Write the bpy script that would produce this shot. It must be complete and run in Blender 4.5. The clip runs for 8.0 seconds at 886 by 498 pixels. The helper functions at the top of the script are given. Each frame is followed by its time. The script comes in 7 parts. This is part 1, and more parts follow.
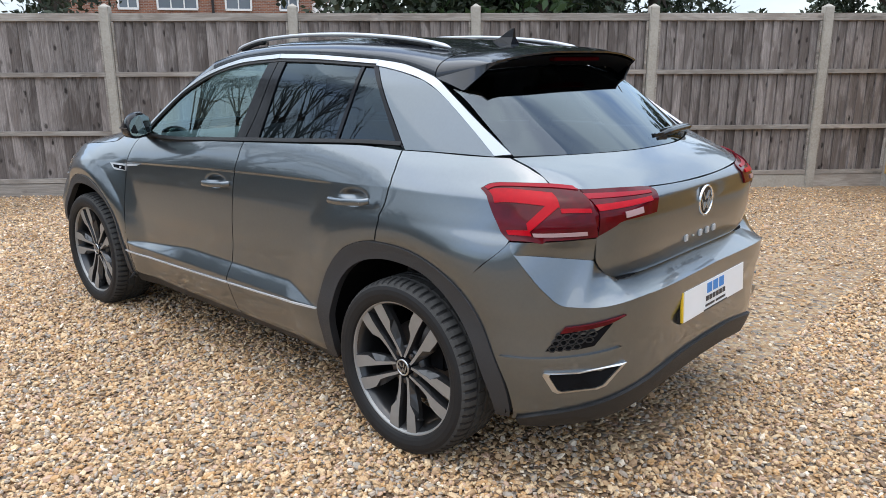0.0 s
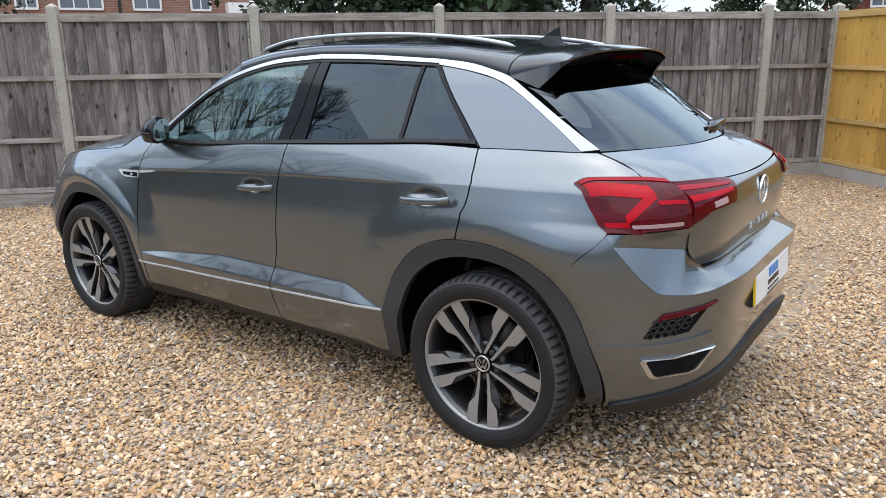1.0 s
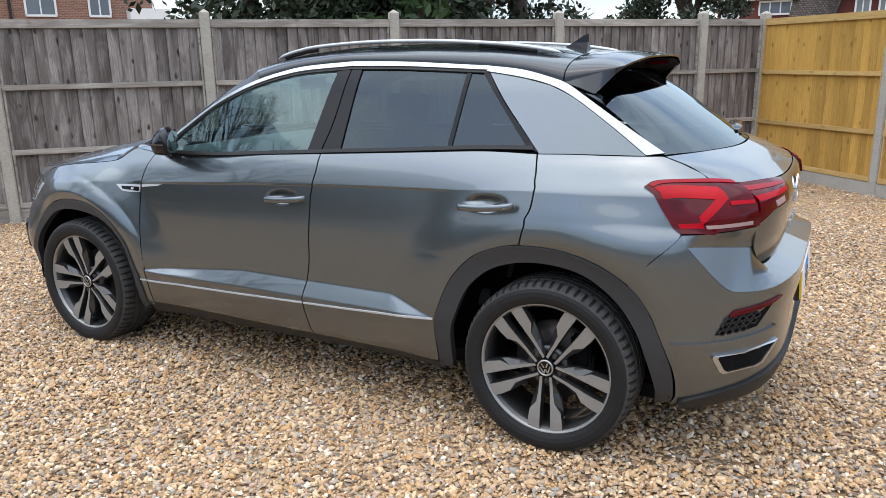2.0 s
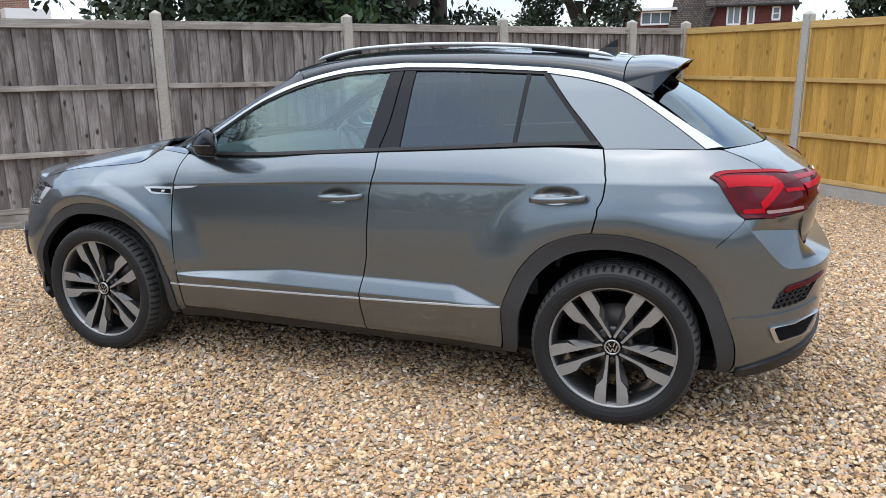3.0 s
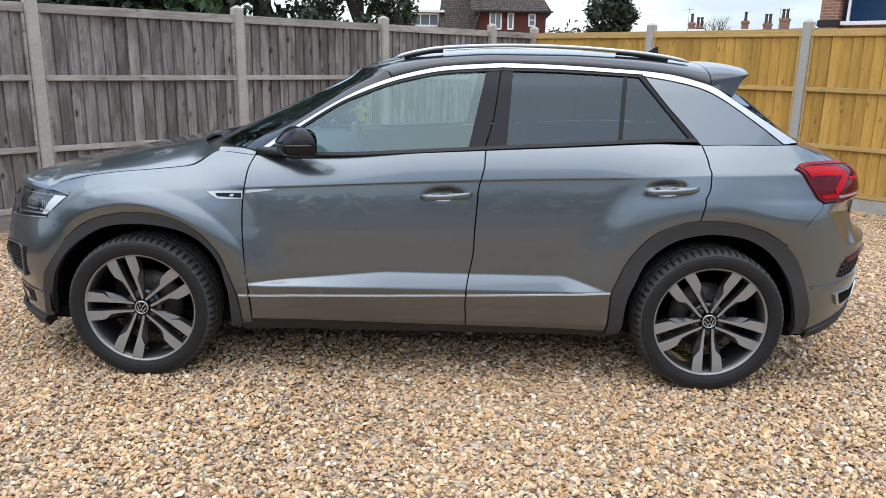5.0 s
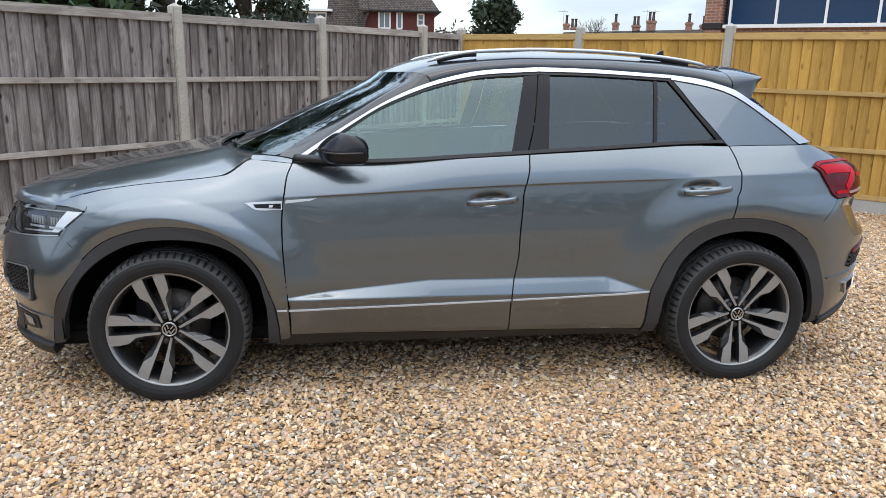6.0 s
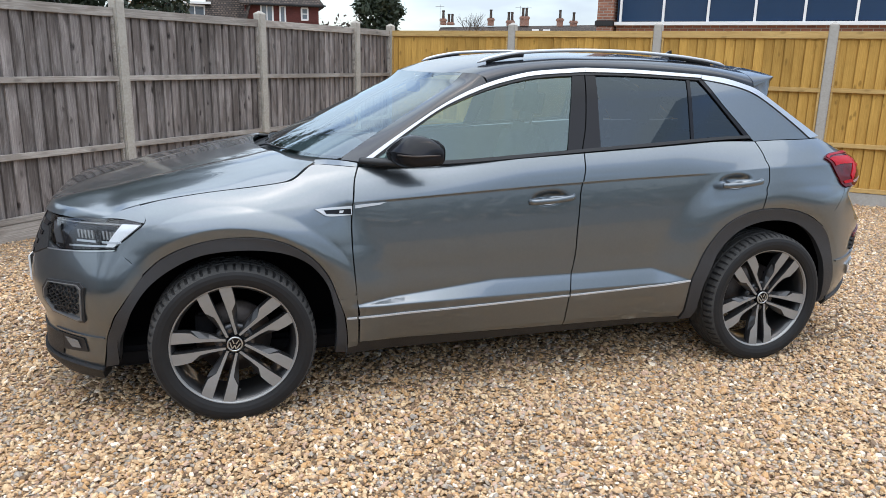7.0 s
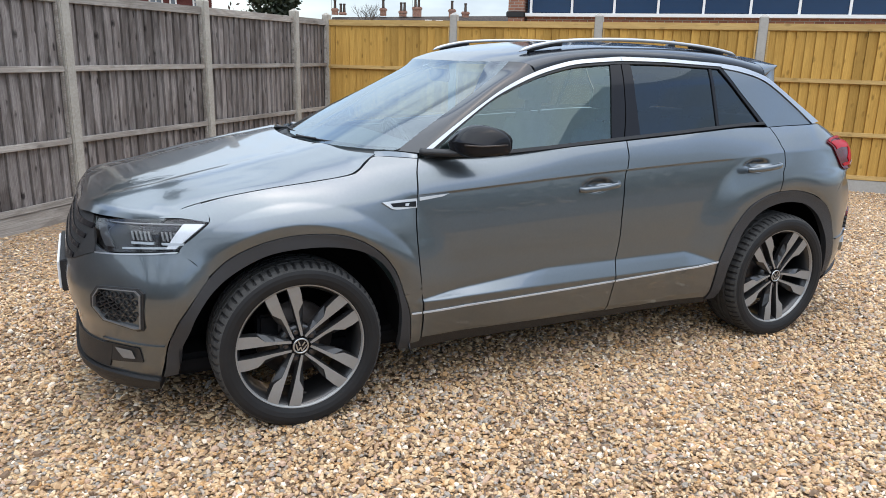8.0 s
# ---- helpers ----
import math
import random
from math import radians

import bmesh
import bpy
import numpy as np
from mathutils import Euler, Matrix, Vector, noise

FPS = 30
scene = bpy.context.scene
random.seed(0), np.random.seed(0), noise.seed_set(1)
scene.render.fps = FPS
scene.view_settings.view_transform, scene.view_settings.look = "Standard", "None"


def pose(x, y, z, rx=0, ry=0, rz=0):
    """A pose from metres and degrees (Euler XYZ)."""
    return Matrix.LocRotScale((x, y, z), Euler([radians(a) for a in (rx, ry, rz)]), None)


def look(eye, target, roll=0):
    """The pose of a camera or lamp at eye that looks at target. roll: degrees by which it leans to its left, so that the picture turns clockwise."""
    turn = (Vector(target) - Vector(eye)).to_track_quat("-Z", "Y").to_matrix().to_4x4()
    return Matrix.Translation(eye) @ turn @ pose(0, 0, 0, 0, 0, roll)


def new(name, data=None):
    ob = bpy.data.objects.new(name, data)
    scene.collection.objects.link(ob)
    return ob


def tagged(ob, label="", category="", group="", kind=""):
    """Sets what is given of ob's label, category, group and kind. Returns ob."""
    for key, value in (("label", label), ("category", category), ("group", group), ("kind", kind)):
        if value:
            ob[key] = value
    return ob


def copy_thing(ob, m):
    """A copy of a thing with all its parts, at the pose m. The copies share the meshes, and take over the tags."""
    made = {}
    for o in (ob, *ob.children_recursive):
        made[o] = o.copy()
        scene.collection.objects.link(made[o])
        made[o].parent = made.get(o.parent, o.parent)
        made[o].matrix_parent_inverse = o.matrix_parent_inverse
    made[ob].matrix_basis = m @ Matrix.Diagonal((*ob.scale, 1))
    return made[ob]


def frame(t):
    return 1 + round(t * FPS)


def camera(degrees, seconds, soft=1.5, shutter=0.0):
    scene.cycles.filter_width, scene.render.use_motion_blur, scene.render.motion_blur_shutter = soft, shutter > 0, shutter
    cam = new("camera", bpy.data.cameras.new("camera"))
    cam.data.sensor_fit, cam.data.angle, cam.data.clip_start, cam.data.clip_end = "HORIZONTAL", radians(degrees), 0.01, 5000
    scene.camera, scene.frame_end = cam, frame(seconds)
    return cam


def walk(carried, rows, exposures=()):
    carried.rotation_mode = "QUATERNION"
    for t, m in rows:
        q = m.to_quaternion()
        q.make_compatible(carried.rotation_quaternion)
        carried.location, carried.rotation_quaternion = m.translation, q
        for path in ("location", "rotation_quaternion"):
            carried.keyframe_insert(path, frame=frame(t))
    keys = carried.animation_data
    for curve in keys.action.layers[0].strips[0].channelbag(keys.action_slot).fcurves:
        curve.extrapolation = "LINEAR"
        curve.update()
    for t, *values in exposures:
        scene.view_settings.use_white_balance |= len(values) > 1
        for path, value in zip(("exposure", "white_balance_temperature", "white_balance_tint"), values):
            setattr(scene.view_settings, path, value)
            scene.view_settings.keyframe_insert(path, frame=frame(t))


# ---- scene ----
cam = camera(61.5, 8.0, soft=0.85)
PATH = [
    (0, (3.119, -2.579, 1.446), (1.813, -1.152, 0.939), -0.2),
    (0.5, (2.875, -2.737, 1.442), (1.653, -1.239, 0.928), -0.5),
    (1, (2.677, -2.971, 1.449), (1.548, -1.402, 0.939), -0.7),
    (1.2, (2.585, -3.097, 1.468), (1.502, -1.495, 0.957), -0.6),
    (2.3, (2.006, -3.36, 1.454), (1.162, -1.618, 0.951), -1.0),
    (2.5, (1.864, -3.493, 1.471), (1.086, -1.722, 0.962), -0.9),
    (3, (1.614, -3.68, 1.449), (0.954, -1.856, 0.963), -0.5),
    (3.5, (1.245, -3.79, 1.477), (0.737, -1.922, 0.974), -0.3),
    (4, (0.895, -3.97, 1.471), (0.533, -2.067, 0.974), 0.1),
    (4.5, (0.546, -4.052, 1.463), (0.344, -2.124, 0.97), 0.5),
    (4.7, (0.377, -4.04, 1.453), (0.245, -2.105, 0.962), 0.8),
    (6, (-0.567, -3.938, 1.461), (-0.294, -2.018, 0.975), 1.2),
    (6.5, (-0.956, -3.825, 1.46), (-0.515, -1.934, 0.978), 1.3),
    (7, (-1.349, -3.769, 1.472), (-0.766, -1.921, 0.979), 1.2),
    (7.5, (-1.668, -3.598, 1.452), (-0.942, -1.805, 0.945), 1.2),
    (8, (-1.982, -3.483, 1.449), (-1.141, -1.742, 0.939), 1.3),
]
walk(cam, [(t, look(eye, target, roll)) for t, eye, target, roll in PATH])
# ---- sky, sun and exposure ----
world = bpy.data.worlds.new("world")
scene.world = world
world.use_nodes = True
wt = world.node_tree
sky = wt.nodes.new("ShaderNodeTexSky")
sky.sky_type, sky.sun_disc = "NISHITA", False
sky.sun_elevation, sky.sun_rotation, sky.dust_density = radians(78), radians(180), 2.0
tc, mp, cl = wt.nodes.new("ShaderNodeTexCoord"), wt.nodes.new("ShaderNodeMapping"), wt.nodes.new("ShaderNodeTexNoise")
mp.inputs["Scale"].default_value = (1.0, 1.0, 3.2)
cl.inputs["Scale"].default_value, cl.inputs["Detail"].default_value, cl.inputs["Roughness"].default_value = 2.3, 5, 0.55
cover = wt.nodes.new("ShaderNodeMapRange")
cover.inputs["From Min"].default_value, cover.inputs["From Max"].default_value = 0.36, 0.57
cover.inputs["To Min"].default_value, cover.inputs["To Max"].default_value = 0.12, 1.0
blend = wt.nodes.new("ShaderNodeMix")
blend.data_type = "RGBA"
# cloud, brighter overhead than at the horizon as an overcast sky is
up, lift, tone = wt.nodes.new("ShaderNodeSeparateXYZ"), wt.nodes.new("ShaderNodeMapRange"), wt.nodes.new("ShaderNodeVectorMath")
wt.links.new(tc.outputs["Generated"], up.inputs[0])
curve = wt.nodes.new("ShaderNodeMath")
curve.operation, curve.use_clamp = "POWER", True
curve.inputs[1].default_value = 0.9
wt.links.new(up.outputs["Z"], curve.inputs[0])
wt.links.new(curve.outputs[0], lift.inputs["Value"])
lift.inputs["To Min"].default_value, lift.inputs["To Max"].default_value = 1.65, 5.7
tone.operation = "SCALE"
tone.inputs[0].default_value = (0.865, 1.0, 1.14)
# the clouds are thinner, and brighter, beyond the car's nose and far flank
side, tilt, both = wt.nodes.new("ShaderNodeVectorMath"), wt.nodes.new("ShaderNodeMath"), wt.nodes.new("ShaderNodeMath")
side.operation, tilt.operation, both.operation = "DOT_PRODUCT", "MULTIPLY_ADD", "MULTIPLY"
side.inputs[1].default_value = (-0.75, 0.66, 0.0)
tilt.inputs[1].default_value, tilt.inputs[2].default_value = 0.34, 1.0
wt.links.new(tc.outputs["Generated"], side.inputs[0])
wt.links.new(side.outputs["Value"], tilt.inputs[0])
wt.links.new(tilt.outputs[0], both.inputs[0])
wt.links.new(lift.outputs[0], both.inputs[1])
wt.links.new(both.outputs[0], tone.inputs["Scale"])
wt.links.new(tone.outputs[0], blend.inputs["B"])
wt.links.new(tc.outputs["Generated"], mp.inputs["Vector"])
wt.links.new(mp.outputs[0], cl.inputs["Vector"])
wt.links.new(cl.outputs["Fac"], cover.inputs["Value"])
wt.links.new(cover.outputs[0], blend.inputs["Factor"])
wt.links.new(sky.outputs[0], blend.inputs["A"])
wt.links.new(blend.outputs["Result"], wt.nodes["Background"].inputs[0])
wt.nodes["Background"].inputs[1].default_value = 0.10
sun = new("sun", bpy.data.lights.new("sun", "SUN"))
sun.data.energy, sun.data.angle, sun.data.color = 0.5, radians(100), (1.0, 0.97, 0.93)
sun.matrix_world = look((-0.4, -2.0, 8.0), (0, 0, 0))
scene.view_settings.exposure = 1.97
# ---- materials ----
def material(name, base, rough=0.5, metal=0.0, coat=0.0, grain=0.0, scale=40.0, bump=0.0, bump_scale=200.0, tint=None, spec=0.5):
    """A principled material; grain mixes the base with tint by noise at two scales, bump gives fine relief."""
    m = bpy.data.materials.new(name)
    m.use_nodes = True
    t = m.node_tree
    b = t.nodes["Principled BSDF"]
    b.inputs["Base Color"].default_value = (*base, 1)
    b.inputs["Roughness"].default_value = rough
    b.inputs["Metallic"].default_value = metal
    b.inputs["Coat Weight"].default_value = coat
    b.inputs["Coat Roughness"].default_value = 0.03
    b.inputs["Specular IOR Level"].default_value = spec
    co = t.nodes.new("ShaderNodeTexCoord")
    if grain:
        n1, n2 = t.nodes.new("ShaderNodeTexNoise"), t.nodes.new("ShaderNodeTexNoise")
        n1.inputs["Scale"].default_value, n1.inputs["Detail"].default_value = scale, 4
        n2.inputs["Scale"].default_value, n2.inputs["Detail"].default_value = scale * 0.09, 3
        add = t.nodes.new("ShaderNodeMath")
        add.operation = "MULTIPLY"
        t.links.new(co.outputs["Object"], n1.inputs["Vector"])
        t.links.new(co.outputs["Object"], n2.inputs["Vector"])
        t.links.new(n1.outputs["Fac"], add.inputs[0])
        t.links.new(n2.outputs["Fac"], add.inputs[1])
        ramp = t.nodes.new("ShaderNodeMapRange")
        ramp.inputs["From Min"].default_value, ramp.inputs["From Max"].default_value = 0.12, 0.42
        ramp.inputs["To Max"].default_value = grain
        t.links.new(add.outputs[0], ramp.inputs["Value"])
        mix = t.nodes.new("ShaderNodeMix")
        mix.data_type = "RGBA"
        mix.inputs["A"].default_value = (*base, 1)
        mix.inputs["B"].default_value = (*(tint or [c * 0.5 for c in base]), 1)
        t.links.new(ramp.outputs[0], mix.inputs["Factor"])
        t.links.new(mix.outputs["Result"], b.inputs["Base Color"])
    if bump:
        nb, bp = t.nodes.new("ShaderNodeTexNoise"), t.nodes.new("ShaderNodeBump")
        nb.inputs["Scale"].default_value, nb.inputs["Detail"].default_value = bump_scale, 3
        bp.inputs["Strength"].default_value, bp.inputs["Distance"].default_value = bump, 0.002
        t.links.new(co.outputs["Object"], nb.inputs["Vector"])
        t.links.new(nb.outputs["Fac"], bp.inputs["Height"])
        t.links.new(bp.outputs[0], b.inputs["Normal"])
    return m


def glass(name, tint, facing=0.045, sheen=(1, 1, 1)):
    """A thin pane: tinted see-through, with gloss that grows towards grazing; sheen is the hue of its coating."""
    m = bpy.data.materials.new(name)
    m.use_nodes = True
    t = m.node_tree
    t.nodes.remove(t.nodes["Principled BSDF"])
    tr, gl, lw, mx = (t.nodes.new("ShaderNode" + k) for k in ("BsdfTransparent", "BsdfGlossy", "LayerWeight", "MixShader"))
    tr.inputs["Color"].default_value = (*tint, 1)
    gl.inputs["Roughness"].default_value = 0.0
    gl.inputs["Color"].default_value = (*sheen, 1)
    lw.inputs["Blend"].default_value = 0.5
    rise, scale_up = t.nodes.new("ShaderNodeMath"), t.nodes.new("ShaderNodeMath")
    rise.operation, scale_up.operation = "POWER", "MULTIPLY_ADD"
    rise.inputs[1].default_value = 4.2
    scale_up.inputs[1].default_value, scale_up.inputs[2].default_value = 1.0 - facing, facing
    t.links.new(lw.outputs["Facing"], rise.inputs[0])
    t.links.new(rise.outputs[0], scale_up.inputs[0])
    t.links.new(scale_up.outputs[0], mx.inputs[0])
    t.links.new(tr.outputs[0], mx.inputs[1])
    t.links.new(gl.outputs[0], mx.inputs[2])
    t.links.new(mx.outputs[0], t.nodes["Material Output"].inputs[0])
    return m


PAINT = material("grey_metallic_paint", (0.140, 0.160, 0.175), 0.32, 0.92, 1.0, 0.3, 900.0, tint=(0.110, 0.127, 0.139))
PAINT.node_tree.nodes["Principled BSDF"].inputs["Coat IOR"].default_value = 1.6
PAINT.node_tree.nodes["Principled BSDF"].inputs["Coat Roughness"].default_value = 0.03
BLACK_GLOSS = material("black_gloss", (0.010, 0.010, 0.012), 0.10, 0, 0.12, spec=0.15)
BLACK_ROOF = material("black_roof_paint", (0.012, 0.014, 0.019), 0.16, 0.0, 0.65, spec=0.3)
PLASTIC = material("black_plastic", (0.016, 0.016, 0.017), 0.55, grain=0.5, scale=60, bump=0.25, bump_scale=900)
CLADDING = material("grey_plastic_cladding", (0.027, 0.028, 0.031), 0.55, grain=0.4, scale=25, tint=(0.035, 0.036, 0.038), bump=0.25, bump_scale=1200)
DARK = material("dark_underbody", (0.008, 0.008, 0.009), 0.85, grain=0.5, scale=20, spec=0.08)
CHROME = material("chrome", (0.78, 0.78, 0.78), 0.12, 1.0)
RAIL_ALU = material("brushed_aluminium_rail", (0.52, 0.535, 0.55), 0.38, 0.5)
SATIN = material("satin_aluminium", (0.50, 0.515, 0.53), 0.32, 1.0)
RUBBER = material("tyre_rubber", (0.011, 0.011, 0.012), 0.6, grain=0.6, scale=18, tint=(0.018, 0.0175, 0.017), bump=0.2, bump_scale=500, spec=0.3)
TREAD = material("dusty_tread", (0.060, 0.059, 0.057), 0.8, grain=0.7, scale=40, tint=(0.026, 0.026, 0.026), spec=0.2)
RIM_FACE = material("machined_alloy_face", (0.31, 0.31, 0.305), 0.45, 0.55, 0.2, 0.3, 90, tint=(0.25, 0.25, 0.245))
RIM_DARK = material("dark_grey_alloy", (0.05, 0.05, 0.052), 0.38, 0.6, 0.5, 0.3, 50)
STEEL = material("brake_steel", (0.10, 0.09, 0.085), 0.5, 0.8, grain=0.6, scale=60, tint=(0.06, 0.04, 0.03))
RED = material("red_lamp_lens", (0.42, 0.002, 0.010), 0.3, 0, 0.12, 0.6, 45.0, tint=(0.24, 0.001, 0.007), spec=0.1)
RED_DARK = material("smoked_red_lens", (0.11, 0.001, 0.006), 0.12, 0, 0.28, 0.8, 22.0, tint=(0.030, 0.001, 0.002), spec=0.12)
# paler red: the sky's reflection on the lens, painted as colour
RED_SHEEN = material("pale_red_sheen", (0.28, 0.008, 0.018), 0.3, 0, 0.1, spec=0.1)
BRAKE_RED = material("dark_brake_lens", (0.035, 0.002, 0.003), 0.6, spec=0.0)
VENT_GREY = material("satin_grey_frame", (0.20, 0.20, 0.20), 0.4, 0.5, grain=0.3, scale=40)
LAMP_SILVER = material("silvered_reflector", (0.66, 0.68, 0.70), 0.3, 0.25, 0.3)
FOG_LENS = material("fog_lamp_lens", (0.20, 0.21, 0.22), 0.2, 0.3, 0.4)
LENS_STRIP = material("clear_red_strip", (0.40, 0.27, 0.275), 0.2, 0.0, 0.15, spec=0.3)
BRIGHT_TRIM = material("bright_silver_trim", (0.52, 0.54, 0.56), 0.38, 0.25, 0.2)
MIRROR = material("mirror_glass", (0.6, 0.62, 0.63), 0.0, 1.0)
WHITE = material("white_plate", (0.78, 0.79, 0.80), 0.35, grain=0.15, scale=8)
YELLOW = material("yellow_plate_edge", (0.75, 0.50, 0.03), 0.4)
BLUE = material("blue_print", (0.05, 0.22, 0.55), 0.5)
INK = material("dark_print", (0.03, 0.03, 0.035), 0.5)
TRIM = material("interior_trim", (0.10, 0.102, 0.105), 0.6, grain=0.4, scale=30)
FABRIC = material("seat_fabric", (0.11, 0.112, 0.115), 0.9, grain=0.6, scale=120, bump=0.4, bump_scale=400)
GLASS_FRONT = glass("green_tinted_glass", (0.58, 0.74, 0.71), 0.10, (0.80, 1.0, 1.0))
GLASS_DARK = glass("privacy_glass", (0.085, 0.10, 0.11), 0.056, (0.80, 0.95, 1.06))
GLASS_SCREEN = glass("windscreen_glass", (0.46, 0.56, 0.58), 0.14, (0.82, 0.92, 1.0))
GLASS_REAR = glass("rear_window_glass", (0.05, 0.06, 0.07), 0.088, (0.84, 0.94, 1.0))
GLASS_LAMP = glass("lamp_cover", (0.92, 0.93, 0.94), 0.04)
# ---- shape of the car's skin: x to the tail, y across (the seen flank is negative), z up ----
AXLE, HUB = 1.295, 0.325


def tab(v, pts):
    """Smooth monotone table: cubic Hermite through (v, value) pairs."""
    if v <= pts[0][0]:
        return pts[0][1]
    if v >= pts[-1][0]:
        return pts[-1][1]
    for i in range(len(pts) - 1):
        if v <= pts[i + 1][0]:
            break
    def slope(j):
        return (pts[j + 1][1] - pts[j][1]) / (pts[j + 1][0] - pts[j][0])
    def tangent(j):
        if j == 0:
            return slope(0)
        if j == len(pts) - 1:
            return slope(j - 1)
        a, b = slope(j - 1), slope(j)
        return 0.0 if a * b <= 0 else 2 * a * b / (a + b)
    h = pts[i + 1][0] - pts[i][0]
    t = (v - pts[i][0]) / h
    return ((2 * t**3 - 3 * t**2 + 1) * pts[i][1] + (t**3 - 2 * t**2 + t) * h * tangent(i)
            + (-2 * t**3 + 3 * t**2) * pts[i + 1][1] + (t**3 - t**2) * h * tangent(i + 1))


def smooth(a, b, v):
    t = min(1.0, max(0.0, (v - a) / (b - a)))
    return t * t * (3 - 2 * t)


CREASE = [(-1.75, 0.79), (-1.5, 0.845), (-1.2, 0.875), (-0.77, 0.897), (0, 0.94), (0.5, 0.962), (0.9, 0.975), (1.3, 0.995), (2.1, 1.0)]
TOP = [(-2.1, 0.80), (-1.75, 0.862), (-1.5, 0.927), (-1.2, 0.966), (-0.95, 1.0), (-0.72, 1.03), (-0.4, 1.037), (0, 1.06), (0.5, 1.09), (1.2, 1.123), (1.66, 1.123), (1.85, 1.11), (2.1, 1.08)]
BELT_Y = [(-1.7, 0.79), (-1.5, 0.775), (-1.2, 0.74), (-0.75, 0.717), (0, 0.752), (0.6, 0.741), (1.2, 0.712), (1.66, 0.742), (2.1, 0.75)]
TAIL = [(0.18, 1.93), (0.24, 1.99), (0.30, 2.045), (0.42, 2.08), (0.55, 2.085), (0.665, 2.10), (0.72, 2.10), (0.80, 2.085), (0.87, 2.05), (0.90, 2.025), (0.93, 2.03), (1.0, 2.015), (1.05, 1.93), (1.12, 1.84), (1.3, 1.6)]
NOSE = [(0.18, 2.03), (0.24, 2.075), (0.32, 2.07), (0.42, 2.075), (0.50, 2.10), (0.56, 2.105), (0.62, 2.098), (0.68, 2.082), (0.74, 2.058), (0.80, 2.03), (0.86, 1.985), (0.92, 1.925), (1.0, 1.86), (1.2, 1.7)]


CREST = [(0.945, 0.84), (0.995, 0.75), (1.08, 0.686), (1.16, 0.684), (1.43, 0.708), (2.0, 0.718)]
SHELF = [(0.93, 0.0), (0.97, 0.28), (1.1, 0.30), (1.25, 0.40), (1.45, 1.0), (1.65, 1.6), (2.0, 1.7)]
BUMPER_TAIL = [(0.18, 1.93), (0.24, 1.99), (0.30, 2.045), (0.42, 2.08), (0.55, 2.085), (0.665, 2.10), (0.72, 2.10), (0.80, 2.095), (0.90, 2.082)]


def length(z, rear):
    return tab(z, TAIL if rear else NOSE)


